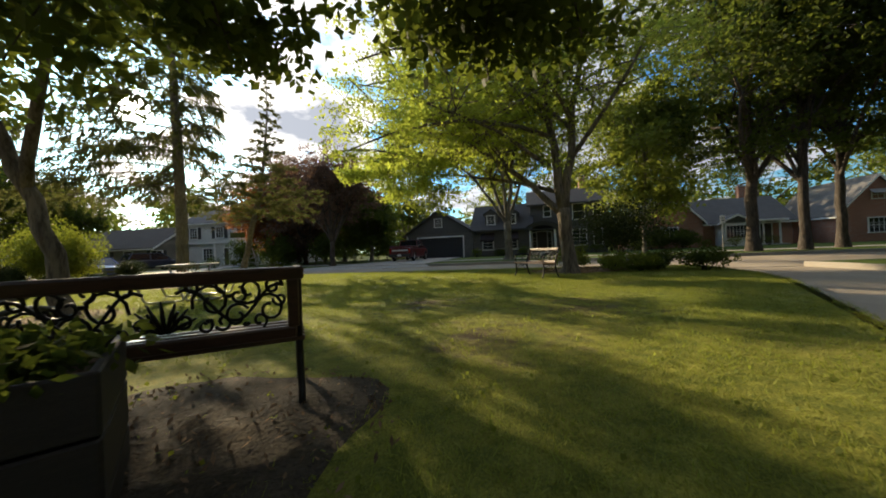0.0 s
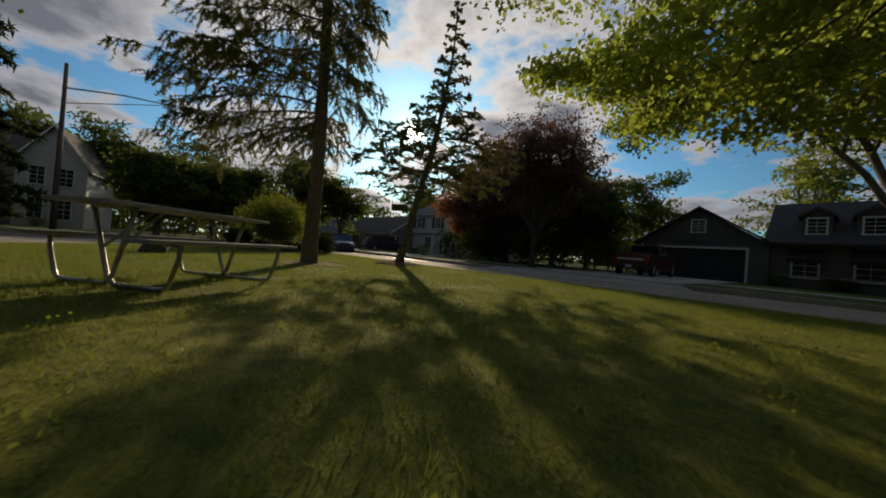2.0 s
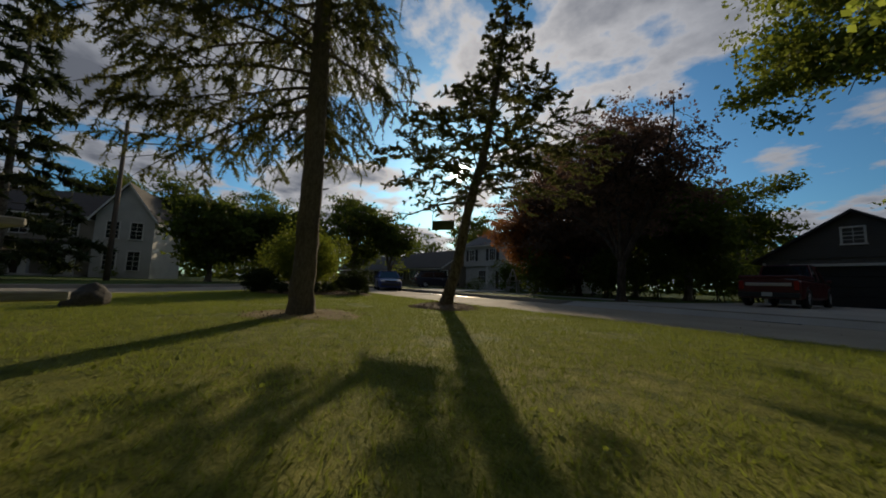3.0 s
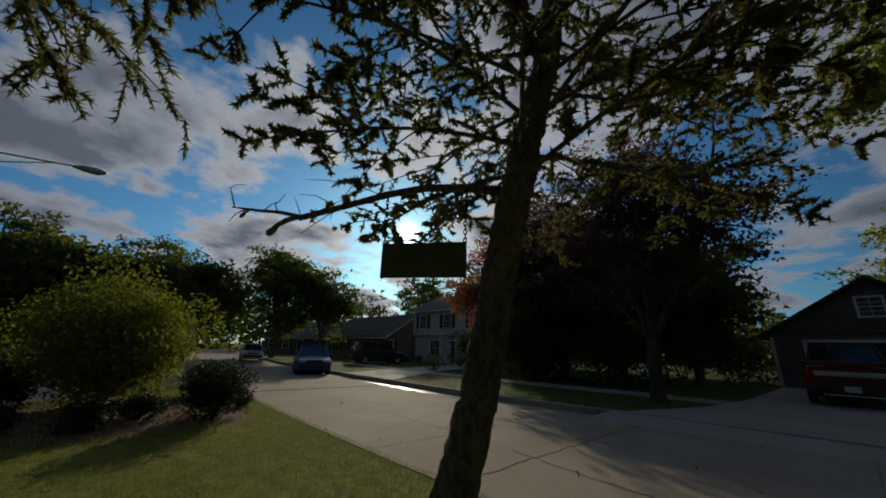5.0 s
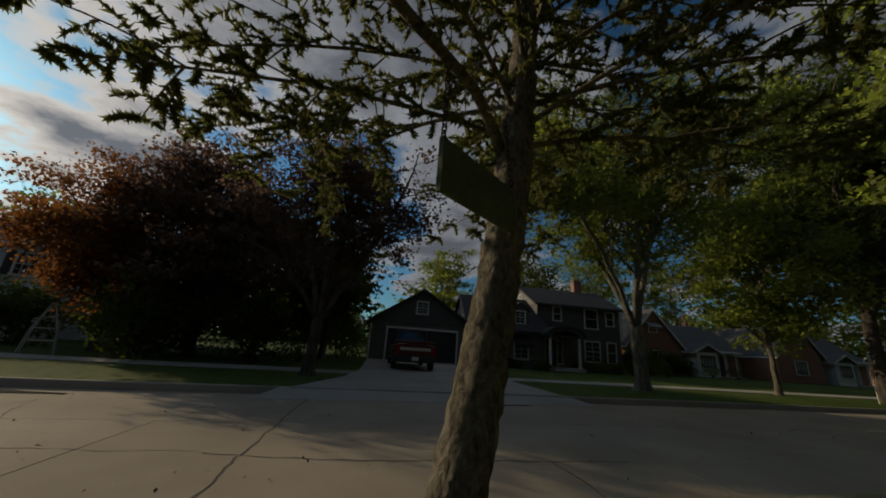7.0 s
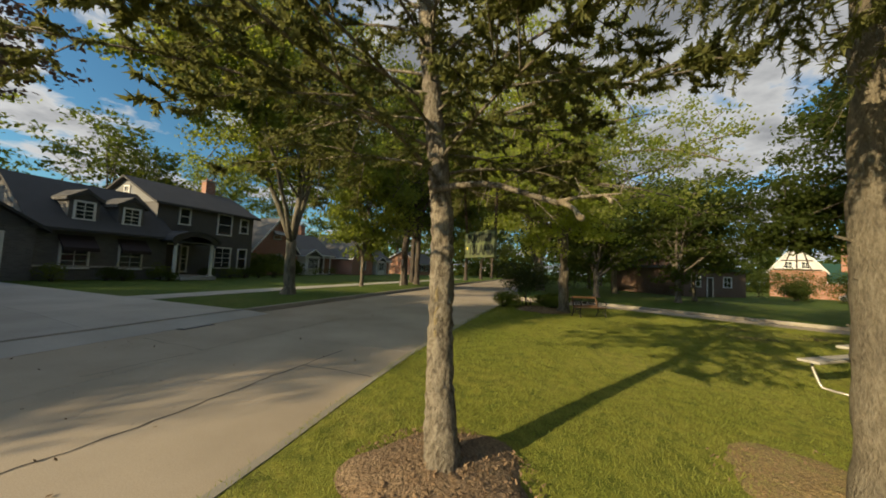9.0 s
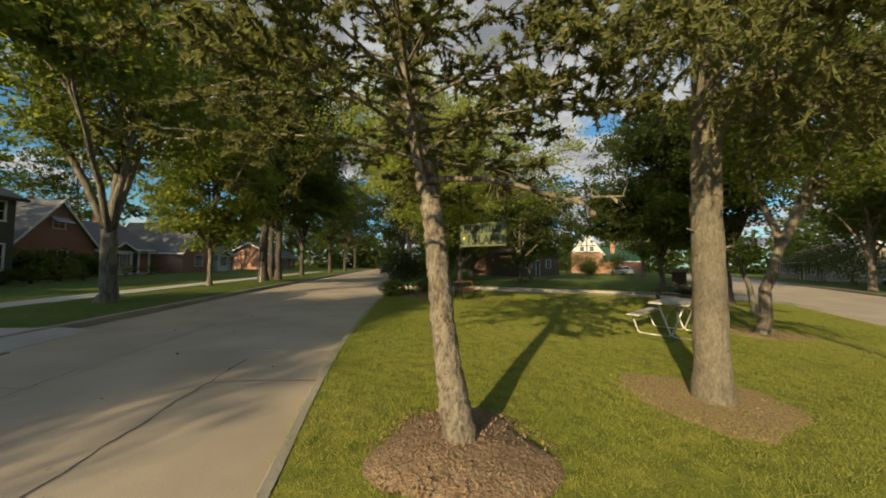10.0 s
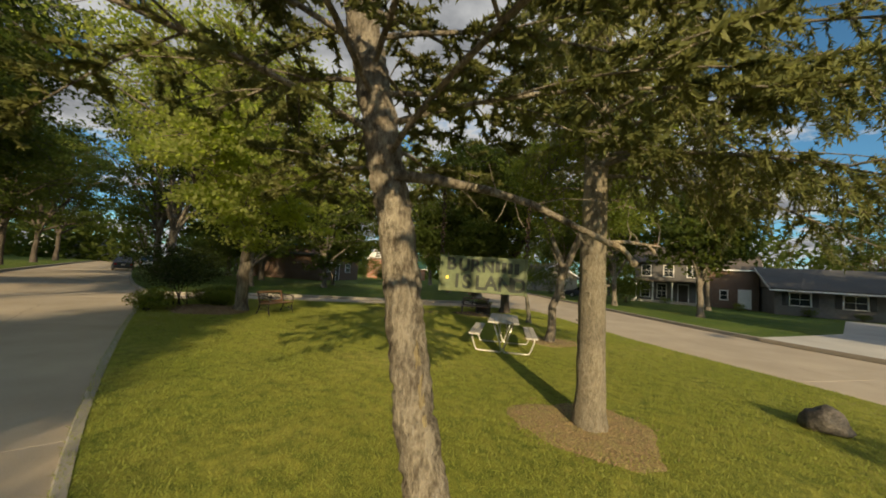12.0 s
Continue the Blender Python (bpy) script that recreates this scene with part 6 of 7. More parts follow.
foundation += [(26.6, 33.0, 1.3, 0.9), (29.2, 32.4, 1.4, 1.0), (31.8, 31.6, 1.5, 1.1), (-29.8, 40.0, 1.2, 0.8), (-24.0, 39.0, 1.4, 0.9), (-21.5, 38.6, 1.2, 0.8), (-20.5, 30.5, 1.6, 1.2),
               (-14.3, -30.6, 1.0, 0.8), (-19.2, -30.4, 1.2, 0.9), (-22.5, -30.2, 1.0, 0.7), (-8.0, -33.2, 1.4, 0.9), (-44.6, 3.0, 1.4, 1.0), (-43.6, 6.0, 1.4, 1.0), (-42.6, 9.0, 1.4, 1.0)]
for i, (bx, by, s, hgt) in enumerate(foundation):
    shrub("foundation_shrub", bx, by, "rounded evergreen shrub at the foot of a house", (s, s, hgt), 1300, 0.07, M_LEAF_DARK_SHADED if i % 3 else M_LEAF, 200 + i, "foundation shrubs", lumps=9, fill=0.7)


for i, (bx, by, s, hgt) in enumerate([(-5.6, 35.5, 3.4, 3.6), (-8.0, 31.5, 3.6, 3.6), (-12.0, 34.5, 4.2, 4.2), (-15.5, 34.0, 4.0, 4.0), (-19.5, 33.5, 3.2, 2.6), (-10.0, 29.0, 3.2, 2.8), (-13.4, 28.2, 3.0, 2.6), (-4.6, 39.5, 4.0, 3.0), (-7.6, 39.5, 4.2, 3.2), (-11.0, 40.0, 4.4, 3.4), (-14.5, 39.5, 4.4, 3.2), (-18.0, 39.0, 4.0, 3.0), (36.5, -7.5, 6.0, 5.0), (42.0, -11.0, 6.0, 5.2), (47.0, -17.5, 6.5, 5.5), (43.0, -2.5, 6.0, 5.0), (31.0, 0.5, 5.0, 4.0), (33.0, -27.0, 5.0, 4.2), (30.0, -29.4, 4.6, 3.9), (35.6, -24.4, 4.4, 3.8), (28.5, -22.5, 2.6, 2.2), (20.6, 34.3, 2.4, 2.0), (22.6, 33.6, 2.4, 2.1), (24.6, 33.1, 2.3, 2.0), (18.6, 35.6, 2.8, 2.6), (5.8, -33.0, 5.0, 4.4), (10.0, -38.0, 5.5, 4.6), (-4.5, -26.5, 4.4, 3.6), (14.5, -46.0, 6.0, 4.8), (-41.0, 17.5, 5.5, 4.0), (-43.0, 22.0, 5.5, 4.0)]):
    shrub("hedge_bush", bx, by, "tall dark bush in the border between the gardens", (s, s, hgt), 3000, 0.19, M_LEAF_DARK_SHADED, 260 + i, "border bushes", lumps=16)


# ---- benches ----
def scroll(cx, cz, r, a0, turns, sgn, n=18):
    return [(cx + r * (1 - 0.72 * k / n) * math.cos(a0 + sgn * 2 * math.pi * turns * k / n), 0, cz + r * (1 - 0.72 * k / n) * math.sin(a0 + sgn * 2 * math.pi * turns * k / n)) for k in range(n + 1)]


def bench(m, label, slat_mat, rail_mat):
    """Cast-iron park bench, 1.25 m long, its front towards -y: two scrolled ends, seat slats, a back frame with a pierced panel."""
    b = thing("park_bench", m, label, "bench", "park benches")
    for sx in (-1, 1):
        x = sx * 0.59
        e = new("end_frame")
        e.parent, e.matrix_basis = b, pose(x, 0, 0)
        Geo().tube(curve_pts((0, -0.27, 0), (0, -0.16, 0.20), (0, -0.22, 0.37), 8), 0.019, 7).make("front_leg", M_IRON, e, smooth=True)
        Geo().tube(list(curve_pts((0, 0.27, 0), (0, 0.14, 0.22), (0, 0.17, 0.42), 6)) + [Vector((0, 0.23, 0.6)), Vector((0, 0.30, 0.775))], 0.019, 7).make("back_leg", M_IRON, e, smooth=True)
        Geo().tube([(0, -0.24, 0.365), (0, -0.05, 0.355), (0, 0.18, 0.345)], 0.017, 7).make("seat_bearer", M_IRON, e, smooth=True)
        arm = [(0, 0.21, 0.60), (0, 0.08, 0.635), (0, -0.10, 0.625), (0, -0.23, 0.60), (0, -0.275, 0.55), (0, -0.25, 0.51), (0, -0.215, 0.53)]
        Geo().tube(arm, 0.016, 7).tube(curve_pts((0, -0.2, 0.42), (0, -0.28, 0.5), (0, -0.14, 0.62), 6), 0.013, 6).make("armrest", M_IRON, e, smooth=True)
        for cy, cz, r, a0, t, s in ((-0.08, 0.24, 0.085, 0.4, 1.1, 1), (0.09, 0.24, 0.085, 2.7, 1.1, -1), (0.0, 0.33, 0.05, -1.5, 0.9, 1), (0.05, 0.51, 0.07, 0.3, 1.1, 1)):
            Geo().tube([(0, p[0], p[2]) for p in scroll(cy, cz, r, a0, t, s, 12)], 0.009, 5).make("scroll", M_IRON, e, smooth=True)
        Geo().tube(curve_pts((0, -0.2, 0.14), (0, 0.0, 0.2), (0, 0.2, 0.14), 7), 0.010, 5).make("stretcher", M_IRON, e, smooth=True)
    for i in range(6):
        Geo().box((0, -0.235 + i * 0.078, 0.385 - 0.004 * i), (1.24, 0.062, 0.028), 0.007).make("seat_slat", slat_mat, b)
    tilt = pose(0, 0.20, 0.380, -16)
    tall = tilt @ Matrix.Diagonal((1, 1, 1.24, 1))
    Geo().box((0, 0, 0.375), (1.24, 0.032, 0.070), 0.010, tilt).make("top_rail", rail_mat, b)
    Geo().box((0, 0, 0.035), (1.16, 0.030, 0.070), 0.010, tilt).make("bottom_rail", rail_mat, b)
    for sx in (-1, 1):
        Geo().box((sx * 0.565, 0, 0.205), (0.060, 0.030, 0.28), 0.008, tilt).make("stile", rail_mat, b)
    g = Geo()
    for k in range(7):
        a = math.pi * (0.12 + 0.76 * k / 6)
        g.tube([tall @ Vector((0.012 * math.cos(a), 0, 0.085)), tall @ Vector((0.075 * math.cos(a), 0, 0.09 + 0.06 * math.sin(a))), tall @ Vector((0.14 * math.cos(a), 0, 0.09 + 0.13 * math.sin(a)))], [0.007, 0.012, 0.004], 5)
    for sx in (-1, 1):
        for cx, cz, r, a0, t, s in ((0.20, 0.20, 0.085, 3.4, 1.2, -1), (0.30, 0.13, 0.060, 0.5, 1.1, 1), (0.36, 0.24, 0.062, 4.0, 1.2, 1), (0.45, 0.15, 0.075, 2.6, 1.2, -1), (0.47, 0.25, 0.045, 0.2, 1.1, 1),
                                    (0.13, 0.27, 0.040, 1.0, 1.0, 1), (0.25, 0.27, 0.035, 5.0, 1.0, -1),
                                    (0.08, 0.13, 0.045, 2.0, 1.1, 1), (0.16, 0.10, 0.035, 0.6, 1.0, -1), (0.24, 0.11, 0.040, 3.6, 1.1, 1), (0.40, 0.10, 0.038, 5.2, 1.0, 1), (0.31, 0.22, 0.040, 1.4, 1.1, -1), (0.50, 0.19, 0.035, 3.0, 1.0, 1)):
            g.tube([tall @ Vector((sx * p[0], 0, p[2])) for p in scroll(cx, cz, r, a0, t, s, 14)], 0.0085, 5)
        g.tube([tall @ Vector((sx * x, 0, 0.185 + 0.075 * math.sin(x * 16))) for x in np.linspace(0.06, 0.52, 16)], 0.009, 5)
        for lx, lz in ((0.18, 0.12), (0.27, 0.22), (0.40, 0.20), (0.42, 0.29), (0.34, 0.09)):
            c = Vector((sx * lx, 0, lz))
            g.box(tall @ c, (0.035, 0.012, 0.022), 0.005)
    g.make("pierced_panel", M_IRON, b, "black cast-iron scroll panel", smooth=True)
    return b


bench(pose(-1.58, 1.63, 0, 0, 0, 204.0), "dark park bench with an iron scroll back on bare earth", M_SLAT_DARK, M_SLAT_DARK)
bench(pose(2.46, 8.85, 0, 0, 0, -68.0), "oiled wooden park bench with iron scroll ends before a maple", M_SLAT, M_SLAT)


# ---- picnic table ----
def picnic_table(m):
    t = thing("picnic_table", m, "weathered grey picnic table on bent steel tube legs", "picnic table")
    for i in range(5):
        Geo().box((0, -0.29 + i * 0.145, 0.74), (1.83, 0.138, 0.038), 0.006).make("table_board", M_TABLE, t)
    for s in (-1, 1):
        for k in (-1, 1):
            Geo().box((0, s * 0.66 + k * 0.068, 0.44), (1.83, 0.128, 0.038), 0.006).make("seat_board", M_TABLE, t)
    for e in (-1, 1):
        x = e * 0.62
        f = new("leg_frame")
        f.parent, f.matrix_basis = t, pose(x, 0, 0)
        for s in (-1, 1):
            Geo().tube([(0, s * 0.24, 0.72), (0, s * 0.13, 0.40), (0, s * 0.03, 0.10), (0, -s * 0.05, 0.02), (0, -s * 0.16, 0.02)], 0.021, 9).make("table_leg", M_GALV, f, smooth=True)
            pts = [(0, s * 0.74, 0.42), (0, s * 0.73, 0.30), (0, s * 0.66, 0.10), (0, s * 0.62, 0.03), (0, s * 0.50, 0.02), (0, s * 0.10, 0.02)]
            Geo().tube(pts, 0.020, 9).make("seat_leg", M_GALV, f, smooth=True)
            Geo().tube([(0, s * 0.24, 0.715), (0, 0, 0.715)], 0.018, 7).make("top_bearer", M_GALV, f, smooth=True)
            Geo().tube([(0, s * 0.58, 0.415), (0, s * 0.75, 0.415)], 0.018, 7).make("seat_bearer", M_GALV, f, smooth=True)
            Geo().tube([(0, s * 0.10, 0.35), (-e * 0.38, s * 0.06, 0.71)], 0.013, 7).make("brace", M_GALV, f, smooth=True)


picnic_table(pose(-5.6, 7.22, 0, 0, 0, -66.0))


# ---- hanging board ----
def hanging_board():
    m = Matrix.Translation((-8.345, 13.575, 1.79)) @ Matrix(((-0.906, 0.423, 0, 0), (-0.423, -0.906, 0, 0), (0, 0, 1, 0), (0, 0, 0, 1)))
    s = thing("hanging_sign", m, "green painted board on chains with hand-painted black words", "sign")
    Geo().box((0, 0, 0), (0.51, 0.020, 0.21), 0.004).make("board", M_SIGN, s)
    Geo().box((0.247, 0, 0), (0.016, 0.026, 0.216), 0.003).make("end_cleat", M_SIGN, s)
    Geo().box((-0.247, 0, 0), (0.016, 0.026, 0.216), 0.003).make("end_cleat", M_SIGN, s)

    def words(text, x, z, size, name="lettering"):
        c = bpy.data.curves.new("lettering", "FONT")
        c.body, c.size, c.align_x, c.extrude, c.offset = text, size, "LEFT", 0.0012, 0.0034
        tmp = bpy.data.objects.new("tmp_text", c)
        me = bpy.data.meshes.new_from_object(tmp)
        bpy.data.objects.remove(tmp)
        bpy.data.curves.remove(c)
        me.materials.append(M_INK)
        ob = link(name, me, s)
        ob.matrix_basis = pose(x, -0.0118, z, 90)
        return ob

    for ch, x, dz, size in (("B", -0.212, 0.022, 0.102), ("U", -0.141, 0.020, 0.096), ("R", -0.072, 0.018, 0.100), ("N", -0.004, 0.018, 0.092)):
        words(ch, x, dz, size)
    for i, x in enumerate((0.086, 0.122, 0.158, 0.194)):
        Geo().box((x, -0.0118, 0.050 - 0.002 * i), (0.026, 0.0024, 0.060), 0.001).make("word_bar", M_INK, s)
    for ch, x, dz in (("I", -0.160, -0.080), ("S", -0.114, -0.082), ("L", -0.040, -0.084), ("A", 0.014, -0.084), ("N", 0.090, -0.086), ("D", 0.166, -0.088)):
        words(ch, x, dz, 0.112)
    Geo().tube([(-0.205, -0.0125, -0.025), (-0.205, -0.010, -0.025)], 0.010, 10).make("painted_dot", M_YELLOW, s)

    def chain(p0, p1, links):
        a, b = Vector(p0), Vector(p1)
        c = new("chain")
        c.parent = s
        d = (b - a) / links
        axis = d.normalized()
        quat = Vector((0, 0, 1)).rotation_difference(axis).to_matrix().to_4x4()
        ring = [(0.0105 * math.cos(k), 0, 0.0205 * math.sin(k)) for k in np.linspace(0, 2 * math.pi, 9)]
        g = Geo().tube(ring, 0.0034, 5)
        me = g.make("chain_link", M_CHAIN, c, smooth=True)
        for i in range(links):
            ob = me if i == 0 else link("chain_link", me.data, c)
            ob.matrix_basis = Matrix.Translation(a + d * (i + 0.5)) @ quat @ pose(0, 0, 0, 0, 0, 90 * (i % 2))

    inv = m.inverted()
    chain((-0.245 * -1, 0, 0.10), inv @ Vector((-8.57, 13.47, 2.21)), 12)
    chain((-0.245, 0, 0.10), inv @ Vector((-8.14, 13.72, 2.28)), 14)


hanging_board()


# ---- boulder, box on a post, planter ----
def boulder(x, y, size, seed, label):
    rng = np.random.default_rng(seed)
    me = bpy.data.meshes.new("boulder")
    bm = bmesh.new()
    bmesh.ops.create_icosphere(bm, subdivisions=3, radius=1.0)
    for v in bm.verts:
        d = v.co.normalized()
        k = 1 + 0.22 * noise.noise(d * 1.6 + Vector((seed, 0, 0))) + 0.10 * noise.noise(d * 4.2)
        v.co = Vector((d.x * size[0] * k, d.y * size[1] * k, max(d.z * size[2] * k, -0.05)))
        v.co.z += 0.22 * size[2] * (v.co.y / size[1])
    bm.to_mesh(me)
    bm.free()
    me.materials.append(M_STONE)
    me.shade_smooth()
    ob = link("boulder", me)
    ob.matrix_basis = pose(x, y, 0.02, 0, 0, 15)
    return tagged(ob, label, "boulder")


boulder(-10.92, 8.35, (0.24, 0.29, 0.29), 4, "dark wedge-shaped boulder lying on the grass")

box = thing("book_box", pose(0.05, -0.95, 0, 0, 0, 35), "dark stained book box with a sloping roof on a post", "book box")
Geo().box((0, 0, 0.36), (0.1, 0.1, 0.76), 0.008).make("post", M_LIBRARY, box)
Geo().box((0, 0, 1.0), (0.56, 0.42, 0.54), 0.012).make("cabinet", M_LIBRARY, box)
for s in (-1, 1):
    Geo().box((0, s * 0.15, 1.345), (0.70, 0.36, 0.025), 0.004, Matrix.Translation((0, s * 0.15, 1.345)) @ pose(0, 0, 0, -s * 26) @ Matrix.Translation((0, -s * 0.15, -1.345))).make("roof_board", M_ROOF_GREY, box)
bd = Geo().box((0, -0.222, 1.0), (0.44, 0.02, 0.42), 0.004).make("box_door", M_LIBRARY, box)
Geo().box((0, -0.236, 1.02), (0.32, 0.008, 0.30)).make("door_pane", M_GLASS, bd)
Geo().tube([(0.17, -0.236, 1.0), (0.17, -0.262, 1.0)], 0.012, 8).make("knob", M_CHROME, bd)

planter = thing("planter", pose(-1.56, 0.80, -0.06, 0, 0, 38), "dark wooden planter tub full of leafy plants", "planter")
for i in range(4):
    for k in range(3):
        w_ = Geo().box((0, -0.30, 0.12 + k * 0.19), (0.62, 0.03, 0.18), 0.006).make("side_board", M_PLANTER, planter)
        w_.matrix_basis = pose(0, 0, 0, 0, 0, 90 * i)
Geo().box((0, 0, 0.50), (0.56, 0.56, 0.04)).make("soil", M_MULCH, planter)
rng_p = np.random.default_rng(77)
pc = rng_p.normal(size=(1500, 3)) * [0.15, 0.15, 0.035] + [0, 0, 0.60]
pc[:, 2] = np.maximum(pc[:, 2], 0.53)
soup("foliage", leaf_quads(rng_p, pc, 0.055, 0.03, 0.3), 4, M_LEAF_DARK_SHADED, planter)


# ---- poles and cables ----
def utility_pole():
    p = thing("utility_pole", pose(-31.1, 8.8, 0), "weathered wooden utility pole with a street lamp arm", "utility pole")
    Geo().tube([(0, 0, -0.2), (0, 0, 4.0), (0, 0, 9.8)], [0.15, 0.125, 0.09], 12).make("pole", M_POLE, p, smooth=True)
    Geo().tube([(0.1, 0, 8.35), (2.0, 2.2, 8.42), (4.0, 4.6, 8.22)], [0.045, 0.04, 0.035], 8).make("lamp_arm", M_LAMPHEAD, p, smooth=True)
    Geo().tube([(0.1, 0, 7.45), (3.5, 4.0, 8.26)], [0.025, 0.022], 6).make("arm_brace", M_LAMPHEAD, p, smooth=True)
    head = Geo()
    head.tube([(3.9, 4.5, 8.22), (4.15, 4.78, 8.18), (4.5, 5.2, 8.10), (4.7, 5.42, 8.08)], [0.05, 0.13, 0.15, 0.05], 10)
    head.make("lamp_head", M_LAMPHEAD, p, smooth=True)


utility_pole()

post = thing("street_sign", pose(16.5, 19.1, 0), "slim metal post with a small white parking plate", "street sign")
Geo().tube([(0, 0, -0.2), (0, 0, 2.2)], 0.03, 8).make("post", M_GALV, post)
Geo().box((0, -0.04, 1.95), (0.32, 0.012, 0.45), 0.003).make("plate", M_WHITE, post)
Geo().box((0, -0.048, 2.02), (0.22, 0.004, 0.05)).make("word_bar", M_INK, post)
Geo().box((0, -0.048, 1.88), (0.18, 0.004, 0.05)).make("word_bar", M_INK, post)


# ---- vehicles ----
def wheel(parent, x, y, r, wide=0.21):
    wv = new("wheel")
    wv.parent, wv.matrix_basis = parent, pose(x, y, r)
    prof = [(0.62, -0.5), (0.94, -0.5), (1.0, -0.36), (1.0, 0.36), (0.94, 0.5), (0.62, 0.5)]
    n = 22
    vs = [(r * p[0] * math.cos(2 * math.pi * k / n), wide * p[1], r * p[0] * math.sin(2 * math.pi * k / n)) for p in prof for k in range(n)]
    fs = [(i * n + k, i * n + (k + 1) % n, (i + 1) * n + (k + 1) % n, (i + 1) * n + k) for i in range(len(prof) - 1) for k in range(n)]
    Geo().add(vs, fs).make("tyre", M_TYRE, wv, smooth=True)
    g = Geo().tube([(0, -wide * 0.30, 0), (0, wide * 0.30, 0)], r * 0.63, 20)
    s = 1 if y > 0 else -1
    for k in range(5):
        a = 2 * math.pi * k / 5
        g.tube([(0.03 * math.cos(a), s * wide * 0.42, 0.03 * math.sin(a)), (r * 0.58 * math.cos(a), s * wide * 0.36, r * 0.58 * math.sin(a))], 0.028, 6)
    g.make("rim", M_RIM, wv)


def section_body(stations, z_sill):
    """A car body lofted along its length. Stations: x, belt height, half width, roof-side tuck."""
    g, vs, k = Geo(), [], 0
    for x, top, half, low in stations:
        ring = [(-half * 0.90, low), (-half * 0.985, low + 0.10), (-half, (low + top) * 0.5), (-half * 0.97, top - 0.10), (-half * 0.86, top - 0.01), (-half * 0.45, top + 0.02), (0, top + 0.025)]
        ring += [(-y, z) for y, z in ring[-2::-1]]
        k = len(ring)
        vs += [(x, y, z) for y, z in ring]
    fs = [(i * k + j, i * k + (j + 1) % k, (i + 1) * k + (j + 1) % k, (i + 1) * k + j) for i in range(len(stations) - 1) for j in range(k)]
    fs += [tuple(range(k)), tuple(reversed(range((len(stations) - 1) * k, len(stations) * k)))]
    return g.add(vs, fs)


def cabin(x0, x1, x2, x3, z0, z1, half0, half1):
    """A greenhouse: windscreen foot, roof front, roof back, rear foot, from front to back."""
    vs = [(x0, -half0, z0), (x1, -half1, z1), (x2, -half1, z1), (x3, -half0, z0), (x0, half0, z0), (x1, half1, z1), (x2, half1, z1), (x3, half0, z0)]
    return vs, [(0, 1, 2, 3), (7, 6, 5, 4), (0, 4, 5, 1), (1, 5, 6, 2), (2, 6, 7, 3), (0, 3, 7, 4)]


def car(m, kind, mat, label):
    c = thing("pickup_truck" if kind == "pickup" else "car", m, label, "pickup truck" if kind == "pickup" else "car", "parked vehicles")
    if kind == "sedan":
        L, half, belt, roof, wb, r = 4.6, 0.90, 0.92, 1.44, 1.35, 0.32
        st = [(2.30, 0.60, 0.62, 0.30), (2.22, 0.70, 0.78, 0.22), (1.85, 0.80, 0.88, 0.20), (1.1, 0.90, half, 0.20), (0, 0.93, half, 0.20), (-1.3, 0.95, half, 0.20), (-1.95, 0.97, 0.87, 0.22), (-2.22, 0.93, 0.80, 0.28), (-2.30, 0.80, 0.70, 0.34)]
        cab = cabin(1.15, 0.40, -0.95, -1.75, belt, roof, 0.80, 0.60)
    elif kind == "suv":
        L, half, belt, roof, wb, r = 4.7, 0.93, 1.08, 1.70, 1.38, 0.36
        st = [(2.35, 0.72, 0.66, 0.34), (2.27, 0.88, 0.82, 0.26), (1.9, 0.98, 0.91, 0.24), (1.2, 1.06, half, 0.24), (0, 1.08, half, 0.24), (-1.5, 1.10, half, 0.24), (-2.1, 1.10, 0.91, 0.26), (-2.32, 1.08, 0.86, 0.30), (-2.38, 0.95, 0.80, 0.36)]
        cab = cabin(1.25, 0.55, -1.85, -2.22, belt, roof, 0.84, 0.68)
    else:
        L, half, belt, roof, wb, r = 5.4, 0.98, 1.10, 1.80, 1.75, 0.39
        st = [(2.70, 0.80, 0.78, 0.42), (2.62, 0.98, 0.90, 0.34), (2.2, 1.06, 0.96, 0.32), (1.4, 1.10, half, 0.32), (0.0, 1.12, half, 0.32), (-0.45, 1.12, half, 0.32), (-2.55, 1.14, half, 0.34), (-2.66, 1.12, 0.96, 0.36)]
        cab = cabin(1.40, 0.75, -0.30, -0.48, belt, roof, 0.88, 0.72)
    section_body(st, 0.2).make("body", mat, c, smooth=False)
    vs, fs = cab
    Geo().add(vs, fs).make("greenhouse", M_CAR_GLASS, c)
    g = Geo()
    for sy in (0, 4):
        for a, b in ((0, 1), (1, 2), (2, 3)):
            g.tube([vs[sy + a], vs[sy + b]], 0.045, 6)
    mid = [((vs[0][0] + vs[3][0]) / 2, s * abs(vs[0][1]), vs[0][2]) for s in (-1, 1)]
    for (mx, my, mz), s in zip(mid, (-1, 1)):
        g.tube([(mx, my, mz), (mx, s * abs(vs[1][1]), vs[1][2])], 0.035, 6)
    g.box(((vs[1][0] + vs[2][0]) / 2, 0, roof + 0.005), (vs[1][0] - vs[2][0] + 0.08, 2 * abs(vs[1][1]) + 0.06, 0.05), 0.02)
    g.make("roof_frame", mat, c)
    if kind == "pickup":
        Geo().box((-1.55, 0, 1.165), (1.9, 1.55, 0.03)).make("bed_floor", M_PLASTIC, c)
        g = Geo()
        for s in (-1, 1):
            g.box((-1.55, s * 0.88, 1.22), (2.15, 0.09, 0.14), 0.02)
        g.box((-2.62, 0, 1.22), (0.08, 1.80, 0.14), 0.02)
        g.make("bed_rail", mat, c)
        Geo().box((-2.675, 0, 0.92), (0.03, 1.40, 0.13), 0.01).make("tailgate_panel", M_RIM, c, "pale stamped tailgate band")
